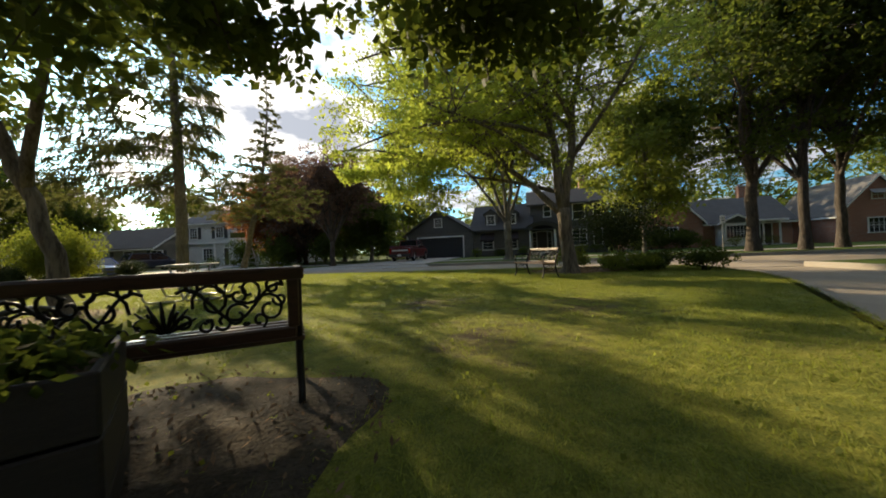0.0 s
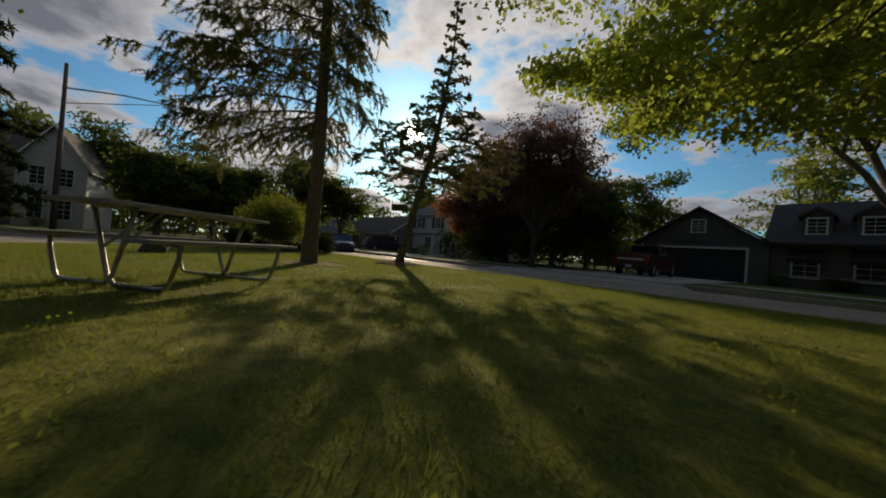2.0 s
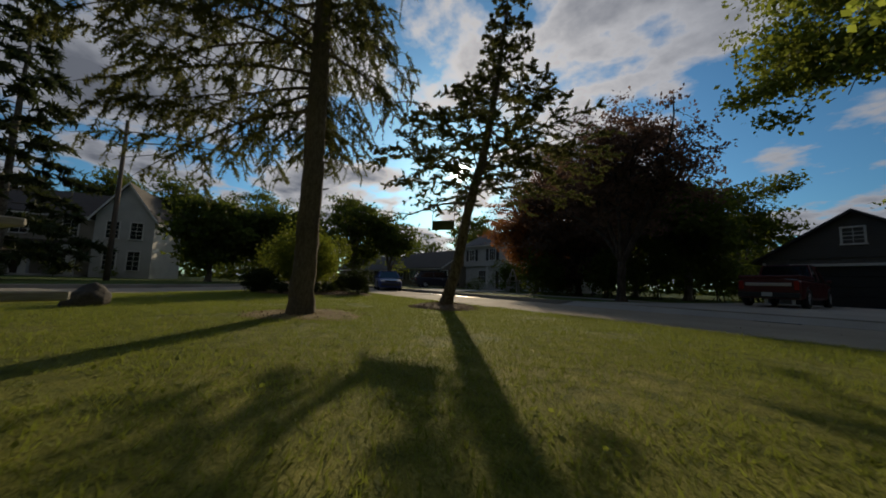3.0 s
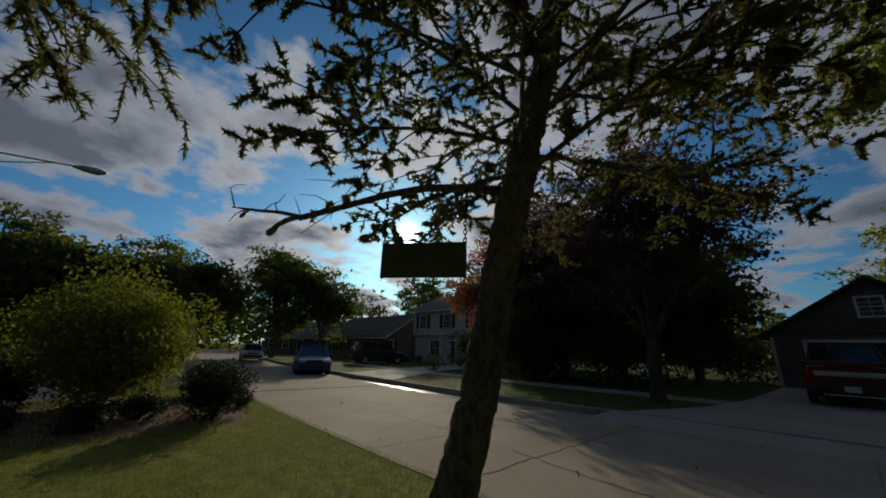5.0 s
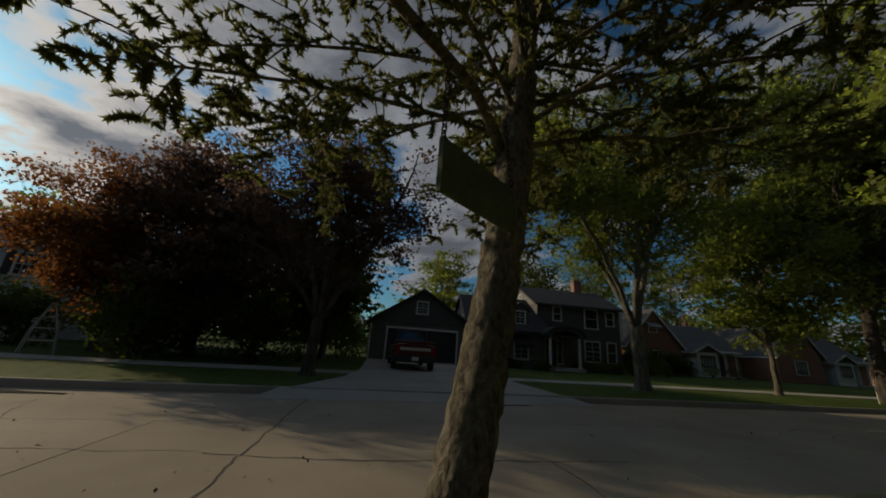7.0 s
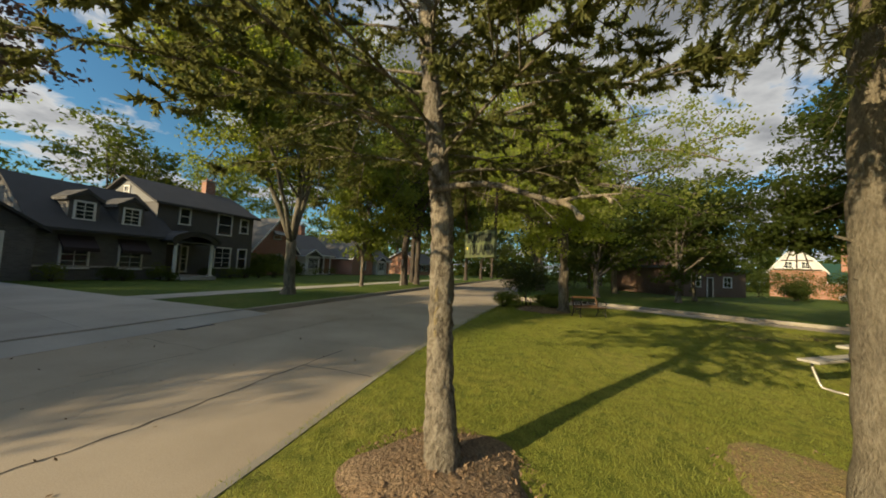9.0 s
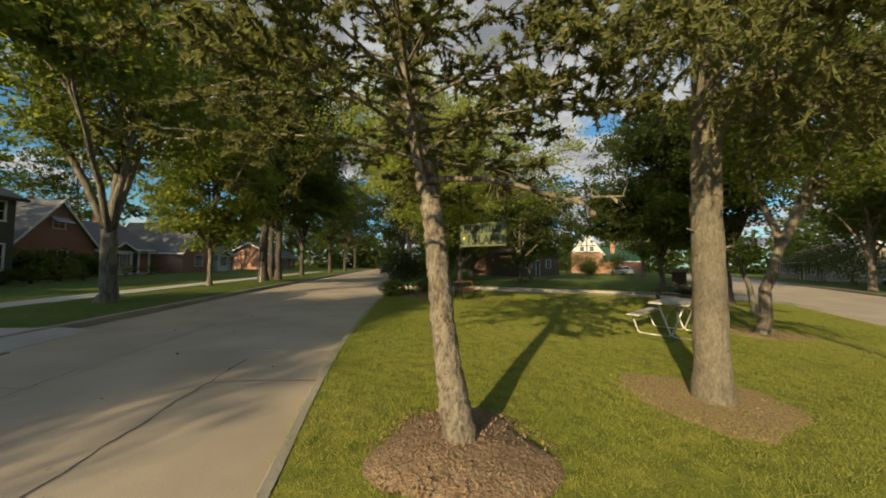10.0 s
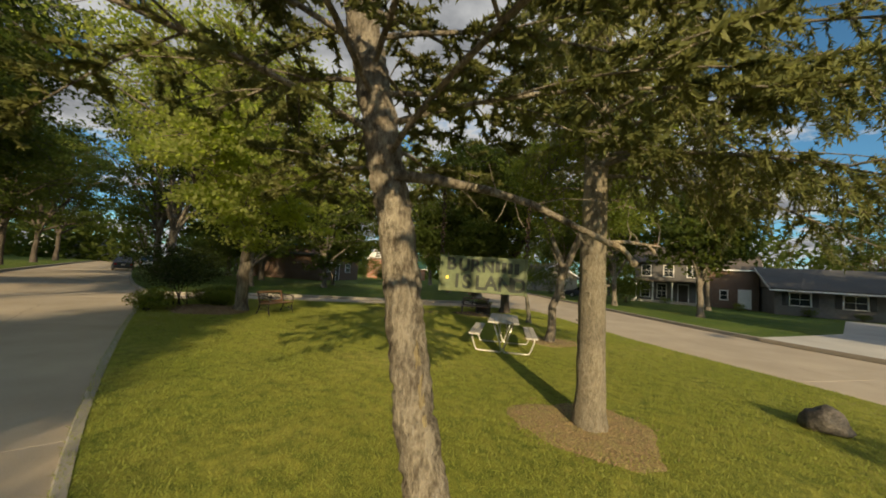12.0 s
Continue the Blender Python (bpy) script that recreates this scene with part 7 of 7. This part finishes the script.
        Geo().box((-2.75, 0, 0.50), (0.16, 1.85, 0.20), 0.03).make("rear_bumper", M_PLASTIC, c, "dark rear bumper")
    else:
        Geo().box((st[-1][0] - 0.02, 0, 0.46), (0.12, 1.5, 0.2), 0.04).make("rear_bumper", mat if kind == "sedan" else M_PLASTIC, c)
    Geo().box((st[0][0] + 0.0, 0, 0.46), (0.14, 1.4, 0.2), 0.04).make("front_bumper", M_PLASTIC, c)
    Geo().box((st[0][0] + 0.015, 0, 0.68), (0.04, 0.8, 0.12), 0.01).make("grille", M_PLASTIC, c)
    xe = st[-1][0]
    for s in (-1, 1):
        yb = st[-1][2] * 0.86
        Geo().box((xe - 0.012, s * yb, belt - 0.22), (0.08, 0.22 if kind != "pickup" else 0.14, 0.16 if kind != "pickup" else 0.36), 0.02).make("tail_lamp", M_LAMP_RED, c, "red tail lamp")
        Geo().box((st[1][0] - 0.02, s * 0.58, 0.70), (0.16, 0.32, 0.12), 0.03).make("head_lamp", M_LAMP_CLEAR, c, "clear head lamp")
        Geo().box((vs[0][0] - 0.35, s * (half + 0.09), belt + 0.06), (0.12, 0.16, 0.12), 0.03).make("wing_mirror", mat, c)
        for dx in (0.5, -0.4):
            Geo().box((dx, s * (half - 0.004), belt - 0.20), (0.16, 0.02, 0.03), 0.006).make("door_handle", M_CHROME, c)
    Geo().box((xe - 0.045 if kind != "pickup" else -2.84, 0, 0.66 if kind != "pickup" else 0.52), (0.02, 0.32, 0.16), 0.004).make("number_plate", M_PLATE, c)
    for sx in (wb, -wb):
        for s in (-1, 1):
            wheel(c, sx, s * (half - 0.10), r)
            Geo().tube([(sx + (r + 0.06) * math.cos(a), s * (half - 0.01), r + (r + 0.06) * math.sin(a)) for a in np.linspace(0.1, math.pi - 0.1, 12)], 0.028, 5).make("wheel_arch", M_PLASTIC, c)
    return c


def heading(dx, dy):
    return math.degrees(math.atan2(dy, dx))


car(pose(-2.71, 30.0, 0.03, 0, 0, 76.2), "pickup", M_CAR_RED, "dark red pickup truck parked facing the garage")
car(pose(-24.9, 24.4, ROAD_Z + 0.006, 0, 0, heading(0.86, -0.50)), "sedan", M_CAR_BLUE, "deep blue sedan parked along the far kerb")
car(pose(-22.8, 3.2, ROAD_Z + 0.006, 0, 0, heading(-0.55, -0.83)), "sedan", M_CAR_WHITE, "white sedan standing on the second road")
car(pose(-20.6, -15.4, 0.03, 0, 0, heading(-0.35, -0.94)), "suv", M_CAR_WHITE, "white sport utility car parked on a driveway")
car(pose(0.4, -29.5, 0.0, 0, 0, heading(1.0, 0.1)), "sedan", M_CAR_NAVY, "navy sedan parked before the dark house")
car(pose(11.6, -23.0, ROAD_Z + 0.006, 0, 0, heading(0.62, -0.78)), "sedan", M_CAR_RED, "dark red car parked along the second road")
car(pose(33.7, -34.8, 0.0, 0, 0, heading(1.0, -0.2)), "sedan", M_CAR_WHITE, "white car parked far along the second road")
car(pose(50.0, 1.2, ROAD_Z + 0.006, 0, 0, heading(1.0, -0.24)), "suv", M_CAR_WHITE, "white car parked far along the street")
car(pose(57.0, -0.6, ROAD_Z + 0.006, 0, 0, heading(1.0, -0.24)), "suv", M_CAR_WHITE, "white van-like car parked far along the street")
car(pose(42.0, 5.2, ROAD_Z + 0.006, 0, 0, heading(1.0, -0.22)), "sedan", M_CAR_NAVY, "dark car parked far along the street")
car(pose(-39.0, 28.0, ROAD_Z + 0.006, 0, 0, heading(0.9, -0.4)), "sedan", M_CAR_WHITE, "pale car parked beyond the blue one")


car(pose(-28.6, 33.4, 0.0, 0, 0, heading(0.45, 0.9)), "suv", M_CAR_NAVY, "dark car parked on the drive of the brown-roofed house")


# ---- far woods ----
def far_woods():
    rng = np.random.default_rng(5)
    quads = []
    for i in range(120):
        a = 2 * math.pi * i / 120 + rng.uniform(-0.02, 0.02)
        d = rng.uniform(82, 120)
        hgt, r = rng.uniform(9, 17), rng.uniform(4.5, 8)
        n = 560
        lumps = rng.normal(size=(9, 3)) * [r * 0.45, r * 0.45, hgt * 0.06] + [d * math.cos(a), d * math.sin(a) + 8, 0]
        lumps[:, 2] += hgt * np.linspace(0.06, 0.78, 9)
        k = rng.integers(0, 9, n)
        p = lumps[k] + rng.normal(size=(n, 3)) * [r * 0.27, r * 0.27, hgt * 0.17]
        p[:, 2] = np.clip(p[:, 2], 0.2, None)
        quads.append(far_leaves(rng, p, 1.6, 1.05))
    tagged(soup("far_woods", np.concatenate(quads), 4, M_LEAF_DARK_SHADED), "belt of leafy woods closing the distance", "woods", kind="stuff")


far_woods()


# ---- white trellis in the border, drain by the drive, fallen leaves ----
trellis = thing("garden_trellis", pose(-16.3, 28.9, 0, 0, 0, 20), "weathered pale garden obelisk trellis in the lawn border", "trellis")
for sx in (-1, 1):
    for sy in (-1, 1):
        Geo().tube([(sx * 0.42, sy * 0.42, -0.05), (sx * 0.30, sy * 0.30, 0.8), (sx * 0.05, sy * 0.05, 1.65)], [0.028, 0.025, 0.02], 6).make("upright", M_TABLE, trellis)
for z, r in ((0.45, 0.36), (0.85, 0.29), (1.22, 0.18)):
    for sx, sy, ax in ((0, -1, 0), (0, 1, 0), (-1, 0, 1), (1, 0, 1)):
        Geo().box((sx * r, sy * r, z), (2 * r, 0.025, 0.035) if ax == 0 else (0.025, 2 * r, 0.035), 0.004).make("rail", M_TABLE, trellis)
Geo().box((0, 0, 1.68), (0.14, 0.14, 0.06), 0.02).make("cap", M_TABLE, trellis)

drain = thing("storm_drain", pose(-3.2, 20.30, ROAD_Z + 0.008, 0, 0, -8.0), "dark cast-iron storm drain in the gutter", "drain")
Geo().box((0, 0, 0.002), (0.85, 0.42, 0.012), 0.003).make("frame", M_IRON, drain)
for i in range(9):
    Geo().box((-0.32 + i * 0.08, 0, 0.012), (0.035, 0.34, 0.010), 0.002).make("grate_bar", M_GALV, drain)


def fallen_leaves():
    rng = np.random.default_rng(71)
    n = 90
    x = rng.uniform(-15, 4, n)
    y = 18.6 - 0.17 * (x + 8.5) + rng.uniform(-2.6, 2.4, n)
    c = np.stack([x, y, np.full(n, ROAD_Z + 0.018)], axis=1)
    tagged(soup("fallen_leaf_scatter", leaf_quads(rng, c, 0.045, 0.032, 3.0), 4, M_CHIP), "scattered brown fallen leaves on the road", "leaf litter", kind="stuff")


fallen_leaves()


# ---- pavement pieces: road slabs, footpath slabs, driveways ----
def slab(poly, z, thick, mat, parent, name="slab", gap=0.003, label=""):
    """One slab with a chamfered top edge."""
    p = np.array(poly, float)
    c = p.mean(axis=0)
    n = len(p)

    def shrink(by):
        e = np.roll(p, -1, axis=0) - p
        e /= np.linalg.norm(e, axis=1, keepdims=True) + 1e-9
        inn = np.stack([-e[:, 1], e[:, 0]], axis=1)
        q = inn + np.roll(inn, 1, axis=0)
        q /= np.maximum((q * inn).sum(axis=1, keepdims=True), 0.3)
        return p + q * by

    a, b = shrink(gap), shrink(gap + 0.004)
    vs = [(x, y, z - thick) for x, y in a] + [(x, y, z - 0.004) for x, y in a] + [(x, y, z) for x, y in b]
    fs = [tuple(range(2 * n, 3 * n))]
    for k in (0, n):
        fs += [(k + i, k + (i + 1) % n, k + n + (i + 1) % n, k + n + i) for i in range(n)]
    return Geo().add(vs, fs).make(name, mat, parent, label)


def ccw(poly):
    area = sum(a[0] * b[1] - b[0] * a[1] for a, b in zip(poly, poly[1:] + poly[:1]))
    return poly if area > 0 else poly[::-1]


def at_s(line, s):
    """Point of a line where its fraction of length is s."""
    d = np.concatenate([[0], np.cumsum(np.linalg.norm(np.diff(line, axis=0), axis=1))])
    return np.array([np.interp(s * d[-1], d, line[:, 0]), np.interp(s * d[-1], d, line[:, 1])])


def cut(line, x0, x1, axis=0):
    """The stretch of a line between two values of x (or y), in rising order of them."""
    p = np.array(line)
    if p[0, axis] > p[-1, axis]:
        p = p[::-1]
    t = np.linspace(x0, x1, 60)
    return np.stack([t, np.interp(t, p[:, 0], p[:, 1])], axis=1) if axis == 0 else np.stack([np.interp(t, p[:, 1], p[:, 0]), t], axis=1)


def slab_road(side_a, side_b, lanes, length, parent, seed):
    rr = random.Random(seed)
    total = np.linalg.norm(np.diff(side_a, axis=0), axis=1).sum()
    for lo, hi in zip(lanes[:-1], lanes[1:]):
        s = -rr.uniform(0, 0.6) * length / total
        while s < 1:
            e = s + length / total * rr.uniform(0.9, 1.1)
            k = np.linspace(max(s, 0), min(e, 1), 4)
            if k[-1] - k[0] > 0.004:
                inner = [tuple(at_s(side_a, q) * (1 - lo) + at_s(side_b, q) * lo) for q in k]
                outer = [tuple(at_s(side_a, q) * (1 - hi) + at_s(side_b, q) * hi) for q in k]
                slab(ccw(inner + outer[::-1]), ROAD_Z + 0.004 + rr.uniform(0, 0.003), 0.02, M_ROAD, parent)
            s = e


IN_ALL = np.vstack([NORTH_IN, [[9.3, 10.8]], EAST_NORTH])
slab_road(cut(IN_ALL, -18.5, 62), cut(NORTH_OUT, -17.0, 63.5), (0.0, 0.56, 1.0), 7.5, road, 1)
SB = SOUTH_IN[::-1]
slab_road(np.vstack([SB[::1], [[-3.0, -5.5]], EAST_SOUTH[:14]]), SOUTH_OUT[::-1][int(len(SOUTH_OUT) * 0.44):int(len(SOUTH_OUT) * 0.80)], (0.0, 0.5, 1.0), 5.2, road, 2)
lane_a, lane_b = LANE_IN[4:-6], LANE_OUT[2:-3]
slab_road(lane_a, lane_b, (0.0, 1.0), 4.0, road, 3)
# junction beyond the tip
tagged(Geo().prism(ccw([(-18.7, 17.8), (-17.3, 23.1), (-23.3, 24.4), (-36, 28.1), (-60, 37.6), (-60, 30), (-40, 21.8), (-29, 15.9), (-23.6, 10.2), (-19.8, 14.8), (-20.9, 16.5), (-20.5, 18.1)]), ROAD_Z - 0.05, ROAD_Z + 0.003).make("road_junction", M_ROAD),
       "pale concrete junction beyond the island's tip", "road", kind="structure")
tagged(Geo().prism(ccw([(62, 6.9), (62, -0.4), (150, -22), (150, -15)]), ROAD_Z - 0.05, ROAD_Z + 0.003).make("road_far_east", M_ROAD), "far end of the concrete street", "road", kind="structure")
tagged(Geo().prism(ccw([(9.0, -17.0), (5.5, -26.2), (18, -42.5), (50, -84), (60, -80), (24, -35)]), ROAD_Z - 0.05, ROAD_Z + 0.003).make("road_far_south", M_ROAD), "far end of the second road", "road", kind="structure")


def crack(a, b, seed, wide=0.014, sway=0.10):
    """A meandering tar-filled crack."""
    rr = random.Random(seed)
    a, b = Vector((*a, 0)), Vector((*b, 0))
    d = b - a
    n = max(8, int(d.length / 0.12))
    side = Vector((-d.y, d.x, 0)).normalized()
    off, pts = 0.0, []
    for i in range(n + 1):
        off = off * 0.86 + rr.uniform(-1, 1) * sway * 0.35
        pts.append(a + d * (i / n) + side * off)
    vs, fs = [], []
    for i, p in enumerate(pts):
        k = wide * rr.uniform(0.4, 1.2) / 2
        vs += [p - side * k + Vector((0, 0, ROAD_Z + 0.0095)), p + side * k + Vector((0, 0, ROAD_Z + 0.0095))]
    fs = [(2 * i, 2 * i + 2, 2 * i + 3, 2 * i + 1) for i in range(n)]
    Geo().add(vs, fs).make("crack", M_CRACK, road)


JOINTS = [((-9.53, 17.47), (-8.2, 16.95)), ((-8.2, 16.95), (-7.0, 16.68)), ((-7.0, 16.68), (-5.52, 16.31)), ((-5.52, 16.31), (-4.43, 16.10)), ((-5.52, 16.31), (-5.9, 14.93)),
          ((-8.2, 21.0), (-9.18, 17.3)), ((-9.18, 17.3), (-9.51, 15.6))]
for i, (a, b) in enumerate(JOINTS):
    crack(a, b, 340 + i, 0.028, 0.07)
for i, (a, b) in enumerate([((-6.76, 18.85), (-3.9, 18.22)), ((-3.9, 18.22), (-0.5, 17.46)), ((-4.6, 20.2), (-5.06, 18.4)), ((-13.5, 18.5), (-9.6, 17.5)), ((1.0, 15.4), (9.0, 13.7)),
                            ((-12.5, 21.0), (-11.8, 16.6)), ((4.5, 19.0), (3.6, 13.2)), ((-13.5, 3.5), (-9.6, -0.6)), ((-16.5, 8.6), (-13.9, 2.6))]):
    crack(a, b, 300 + i)

walk_line = np.array(NORTH_OUT)
grad = np.gradient(walk_line, axis=0)
grad /= np.linalg.norm(grad, axis=1, keepdims=True)
nrm = np.stack([-grad[:, 1], grad[:, 0]], axis=1)
near_w, far_w = cut(walk_line + nrm * 4.1, -30, 46), cut(walk_line + nrm * 5.4, -30, 46)
footpath = tagged(Geo().prism(ccw([tuple(p) for p in near_w] + [tuple(p) for p in far_w[::-1]]), -0.05, 0.004).make("pavement", M_JOINT), "pale concrete footpath along the front lawns", "footpath", kind="structure")
total_w = np.linalg.norm(np.diff(near_w, axis=0), axis=1).sum()
cnt = int(total_w / 1.5)
for i in range(cnt):
    ks = (i / cnt, (i + 1) / cnt)
    if -8.0 < at_s(near_w, ks[0])[0] < -0.6:
        continue
    poly = [tuple(at_s(near_w, k)) for k in ks] + [tuple(at_s(far_w, k)) for k in ks[::-1]]
    slab(ccw(poly), 0.022 + random.Random(i).uniform(0, 0.006), 0.03, M_WALK, footpath)


def driveway(name, left, right, rows, label):
    """A concrete drive between two edge lines, cast in two lanes of slabs."""
    d = tagged(Geo().prism(ccw([tuple(p) for p in left] + [tuple(p) for p in right[::-1]]), -0.12, 0.012).make(name, M_JOINT), label, "driveway", kind="structure")
    la, lb = np.array(left, float), np.array(right, float)
    for i in range(rows):
        for lo, hi in ((0, 0.5), (0.5, 1)):
            k0, k1 = i / rows, (i + 1) / rows
            quad = [at_s(la, k0) * (1 - lo) + at_s(lb, k0) * lo, at_s(la, k0) * (1 - hi) + at_s(lb, k0) * hi, at_s(la, k1) * (1 - hi) + at_s(lb, k1) * hi, at_s(la, k1) * (1 - lo) + at_s(lb, k1) * lo]
            slab(ccw([tuple(q) for q in quad]), 0.030, 0.03, M_WALK, d)


driveway("driveway_north", [(-8.6, 21.62), (-6.3, 25.3), (-3.4, 36.4)], [(-1.2, 20.55), (-0.2, 24.8), (2.6, 35.9)], 5, "pale concrete driveway up to the grey house's garage")
def apron(inner, outer):
    """The sloping mouth of a drive, running down from its slabs to the road."""
    n = len(inner)
    vs = [(x, y, 0.032) for x, y in inner] + [(x, y, ROAD_Z + 0.010) for x, y in outer] + [(x, y, -0.20) for x, y in inner] + [(x, y, -0.20) for x, y in outer]
    fs = [(n + i, n + i + 1, i + 1, i) for i in range(n - 1)] + [(0, n, 3 * n, 2 * n), (n - 1, 3 * n - 1, 4 * n - 1, 2 * n - 1)] + [(3 * n + i, 3 * n + i + 1, n + i + 1, n + i) for i in range(n - 1)]
    tagged(Geo().add(vs, fs).make("driveway_apron", M_WALK), "pale concrete apron sloping from the drive to the road", "driveway", kind="structure")


apron([(-8.75, 21.72), (-4.9, 21.22), (-1.05, 20.62)], [(-9.35, 21.12), (-5.0, 20.55), (-0.65, 19.90)])
driveway("driveway_south", [(-16.9, 0.4), (-20.5, -8.0), (-27.5, -28.5)], [(-12.0, -3.8), (-16.2, -11.0), (-21.0, -28.5)], 6, "pale concrete driveway of the low ranch house")
driveway("driveway_white_house", [(-21.5, 24.0), (-23.6, 32.0), (-24.6, 39.0)], [(-17.4, 23.2), (-20.2, 31.0), (-21.2, 38.4)], 4, "wet-looking pale driveway of the white house")


# ---- grass blades on the island and the near verges ----
def blades():
    rng = np.random.default_rng(9)
    n = 1050000
    p = np.stack([rng.uniform(-20, 8, n), rng.uniform(-4, 18, n)], axis=1)
    poly = np.array(ISLAND)
    poly = poly.mean(axis=0) + (poly - poly.mean(axis=0)) * 1.004
    inside = np.zeros(n, bool)
    j = len(poly) - 1
    for i in range(len(poly)):
        (xi, yi), (xj, yj) = poly[i], poly[j]
        if abs(yi - yj) > 1e-9:
            inside ^= ((yi > p[:, 1]) != (yj > p[:, 1])) & (p[:, 0] < (xj - xi) * (p[:, 1] - yi) / (yj - yi) + xi)
        j = i
    for x, y, r in ((-8.42, 13.78, 0.70), (-8.4, 10.6, 0.62), (-6.2, 5.2, 0.5), (-1.6, 1.7, 1.15), (4.2, 10.3, 1.1), (-15.8, 14.2, 1.9)):
        inside &= np.hypot(p[:, 0] - x, p[:, 1] - y) > r * rng.uniform(0.8, 1.25, n)
    wear = np.sin(p[:, 0] * 1.9 + 1.3 * np.sin(p[:, 1] * 1.1)) * np.sin(p[:, 1] * 2.3 + 1.7 * np.sin(p[:, 0] * 0.9 + 0.6)) + 0.5 * np.sin(p[:, 0] * 5.1 + p[:, 1] * 3.7) * np.sin(p[:, 1] * 4.3 - p[:, 0] * 2.9)
    inside &= rng.random(n) > np.clip((wear - 0.35) * 1.3, 0, 0.8)
    clumps = np.sin(p[:, 0] * 7.3 + 2.1 * np.sin(p[:, 1] * 4.1)) * np.sin(p[:, 1] * 6.7 + 1.9 * np.sin(p[:, 0] * 3.7))
    for x, y, r in WORN:
        near = np.clip(1.25 - np.hypot(p[:, 0] - x, p[:, 1] - y) / r, 0, 1)
        inside &= rng.random(n) > near * np.clip(0.85 - 0.9 * clumps, 0, 0.92)
    p = p[inside]
    m = len(p)
    h = rng.uniform(0.018, 0.050, m) * (1 + 0.5 * (rng.random(m) < 0.05))
    a = rng.random(m) * 2 * math.pi
    wv = rng.uniform(0.002, 0.0045, m)
    side = np.stack([np.cos(a) * wv, np.sin(a) * wv, np.zeros(m)], axis=1)
    lean = np.stack([rng.normal(size=m) * 0.7 * h, rng.normal(size=m) * 0.7 * h, h], axis=1)
    base = np.stack([p[:, 0], p[:, 1], np.full(m, -0.004)], axis=1)
    tagged(soup("grass", np.stack([base - side, base + side, base + lean], axis=1), 3, M_BLADE), "short mown grass blades on the island", "grass", kind="stuff")
    # clover and weeds low in the lawn
    k = 1500
    c = np.stack([rng.uniform(-6, 4, k), rng.uniform(-1, 10, k), rng.uniform(0.02, 0.05, k)], axis=1)
    tagged(soup("clover", leaf_quads(rng, np.repeat(c, 4, axis=0) + rng.normal(size=(4 * k, 3)) * [0.03, 0.03, 0.006], 0.026, 0.022, 0.8), 4, M_LEAF), "low clover patches in the lawn", "clover", kind="stuff")


blades()


# ---- water left in the gutter by the white house ----
def gutter_water():
    rng = random.Random(4)
    a, b = Vector((-12.4, 21.55, 0)), Vector((-20.6, 23.62, 0))
    nrm = Vector((0.245, 0.969, 0))
    n = 26
    up_side, low_side = [], []
    for i in range(n + 1):
        p = a.lerp(b, i / n)
        wide = 0.26 * math.sin(math.pi * (0.04 + 0.92 * i / n)) ** 0.5
        up_side.append(p + nrm * wide * rng.uniform(0.6, 1.1))
        low_side.append(p - nrm * wide * rng.uniform(0.6, 1.2))
    z = ROAD_Z + 0.012
    vs = [(p.x, p.y, z) for p in up_side] + [(p.x, p.y, z) for p in low_side]
    fs = [(n + 1 + i, n + 2 + i, i + 1, i) for i in range(n)]
    tagged(Geo().add(vs, fs).make("puddle", M_WATER), "shallow water standing in the far gutter", "puddle", kind="structure")


gutter_water()
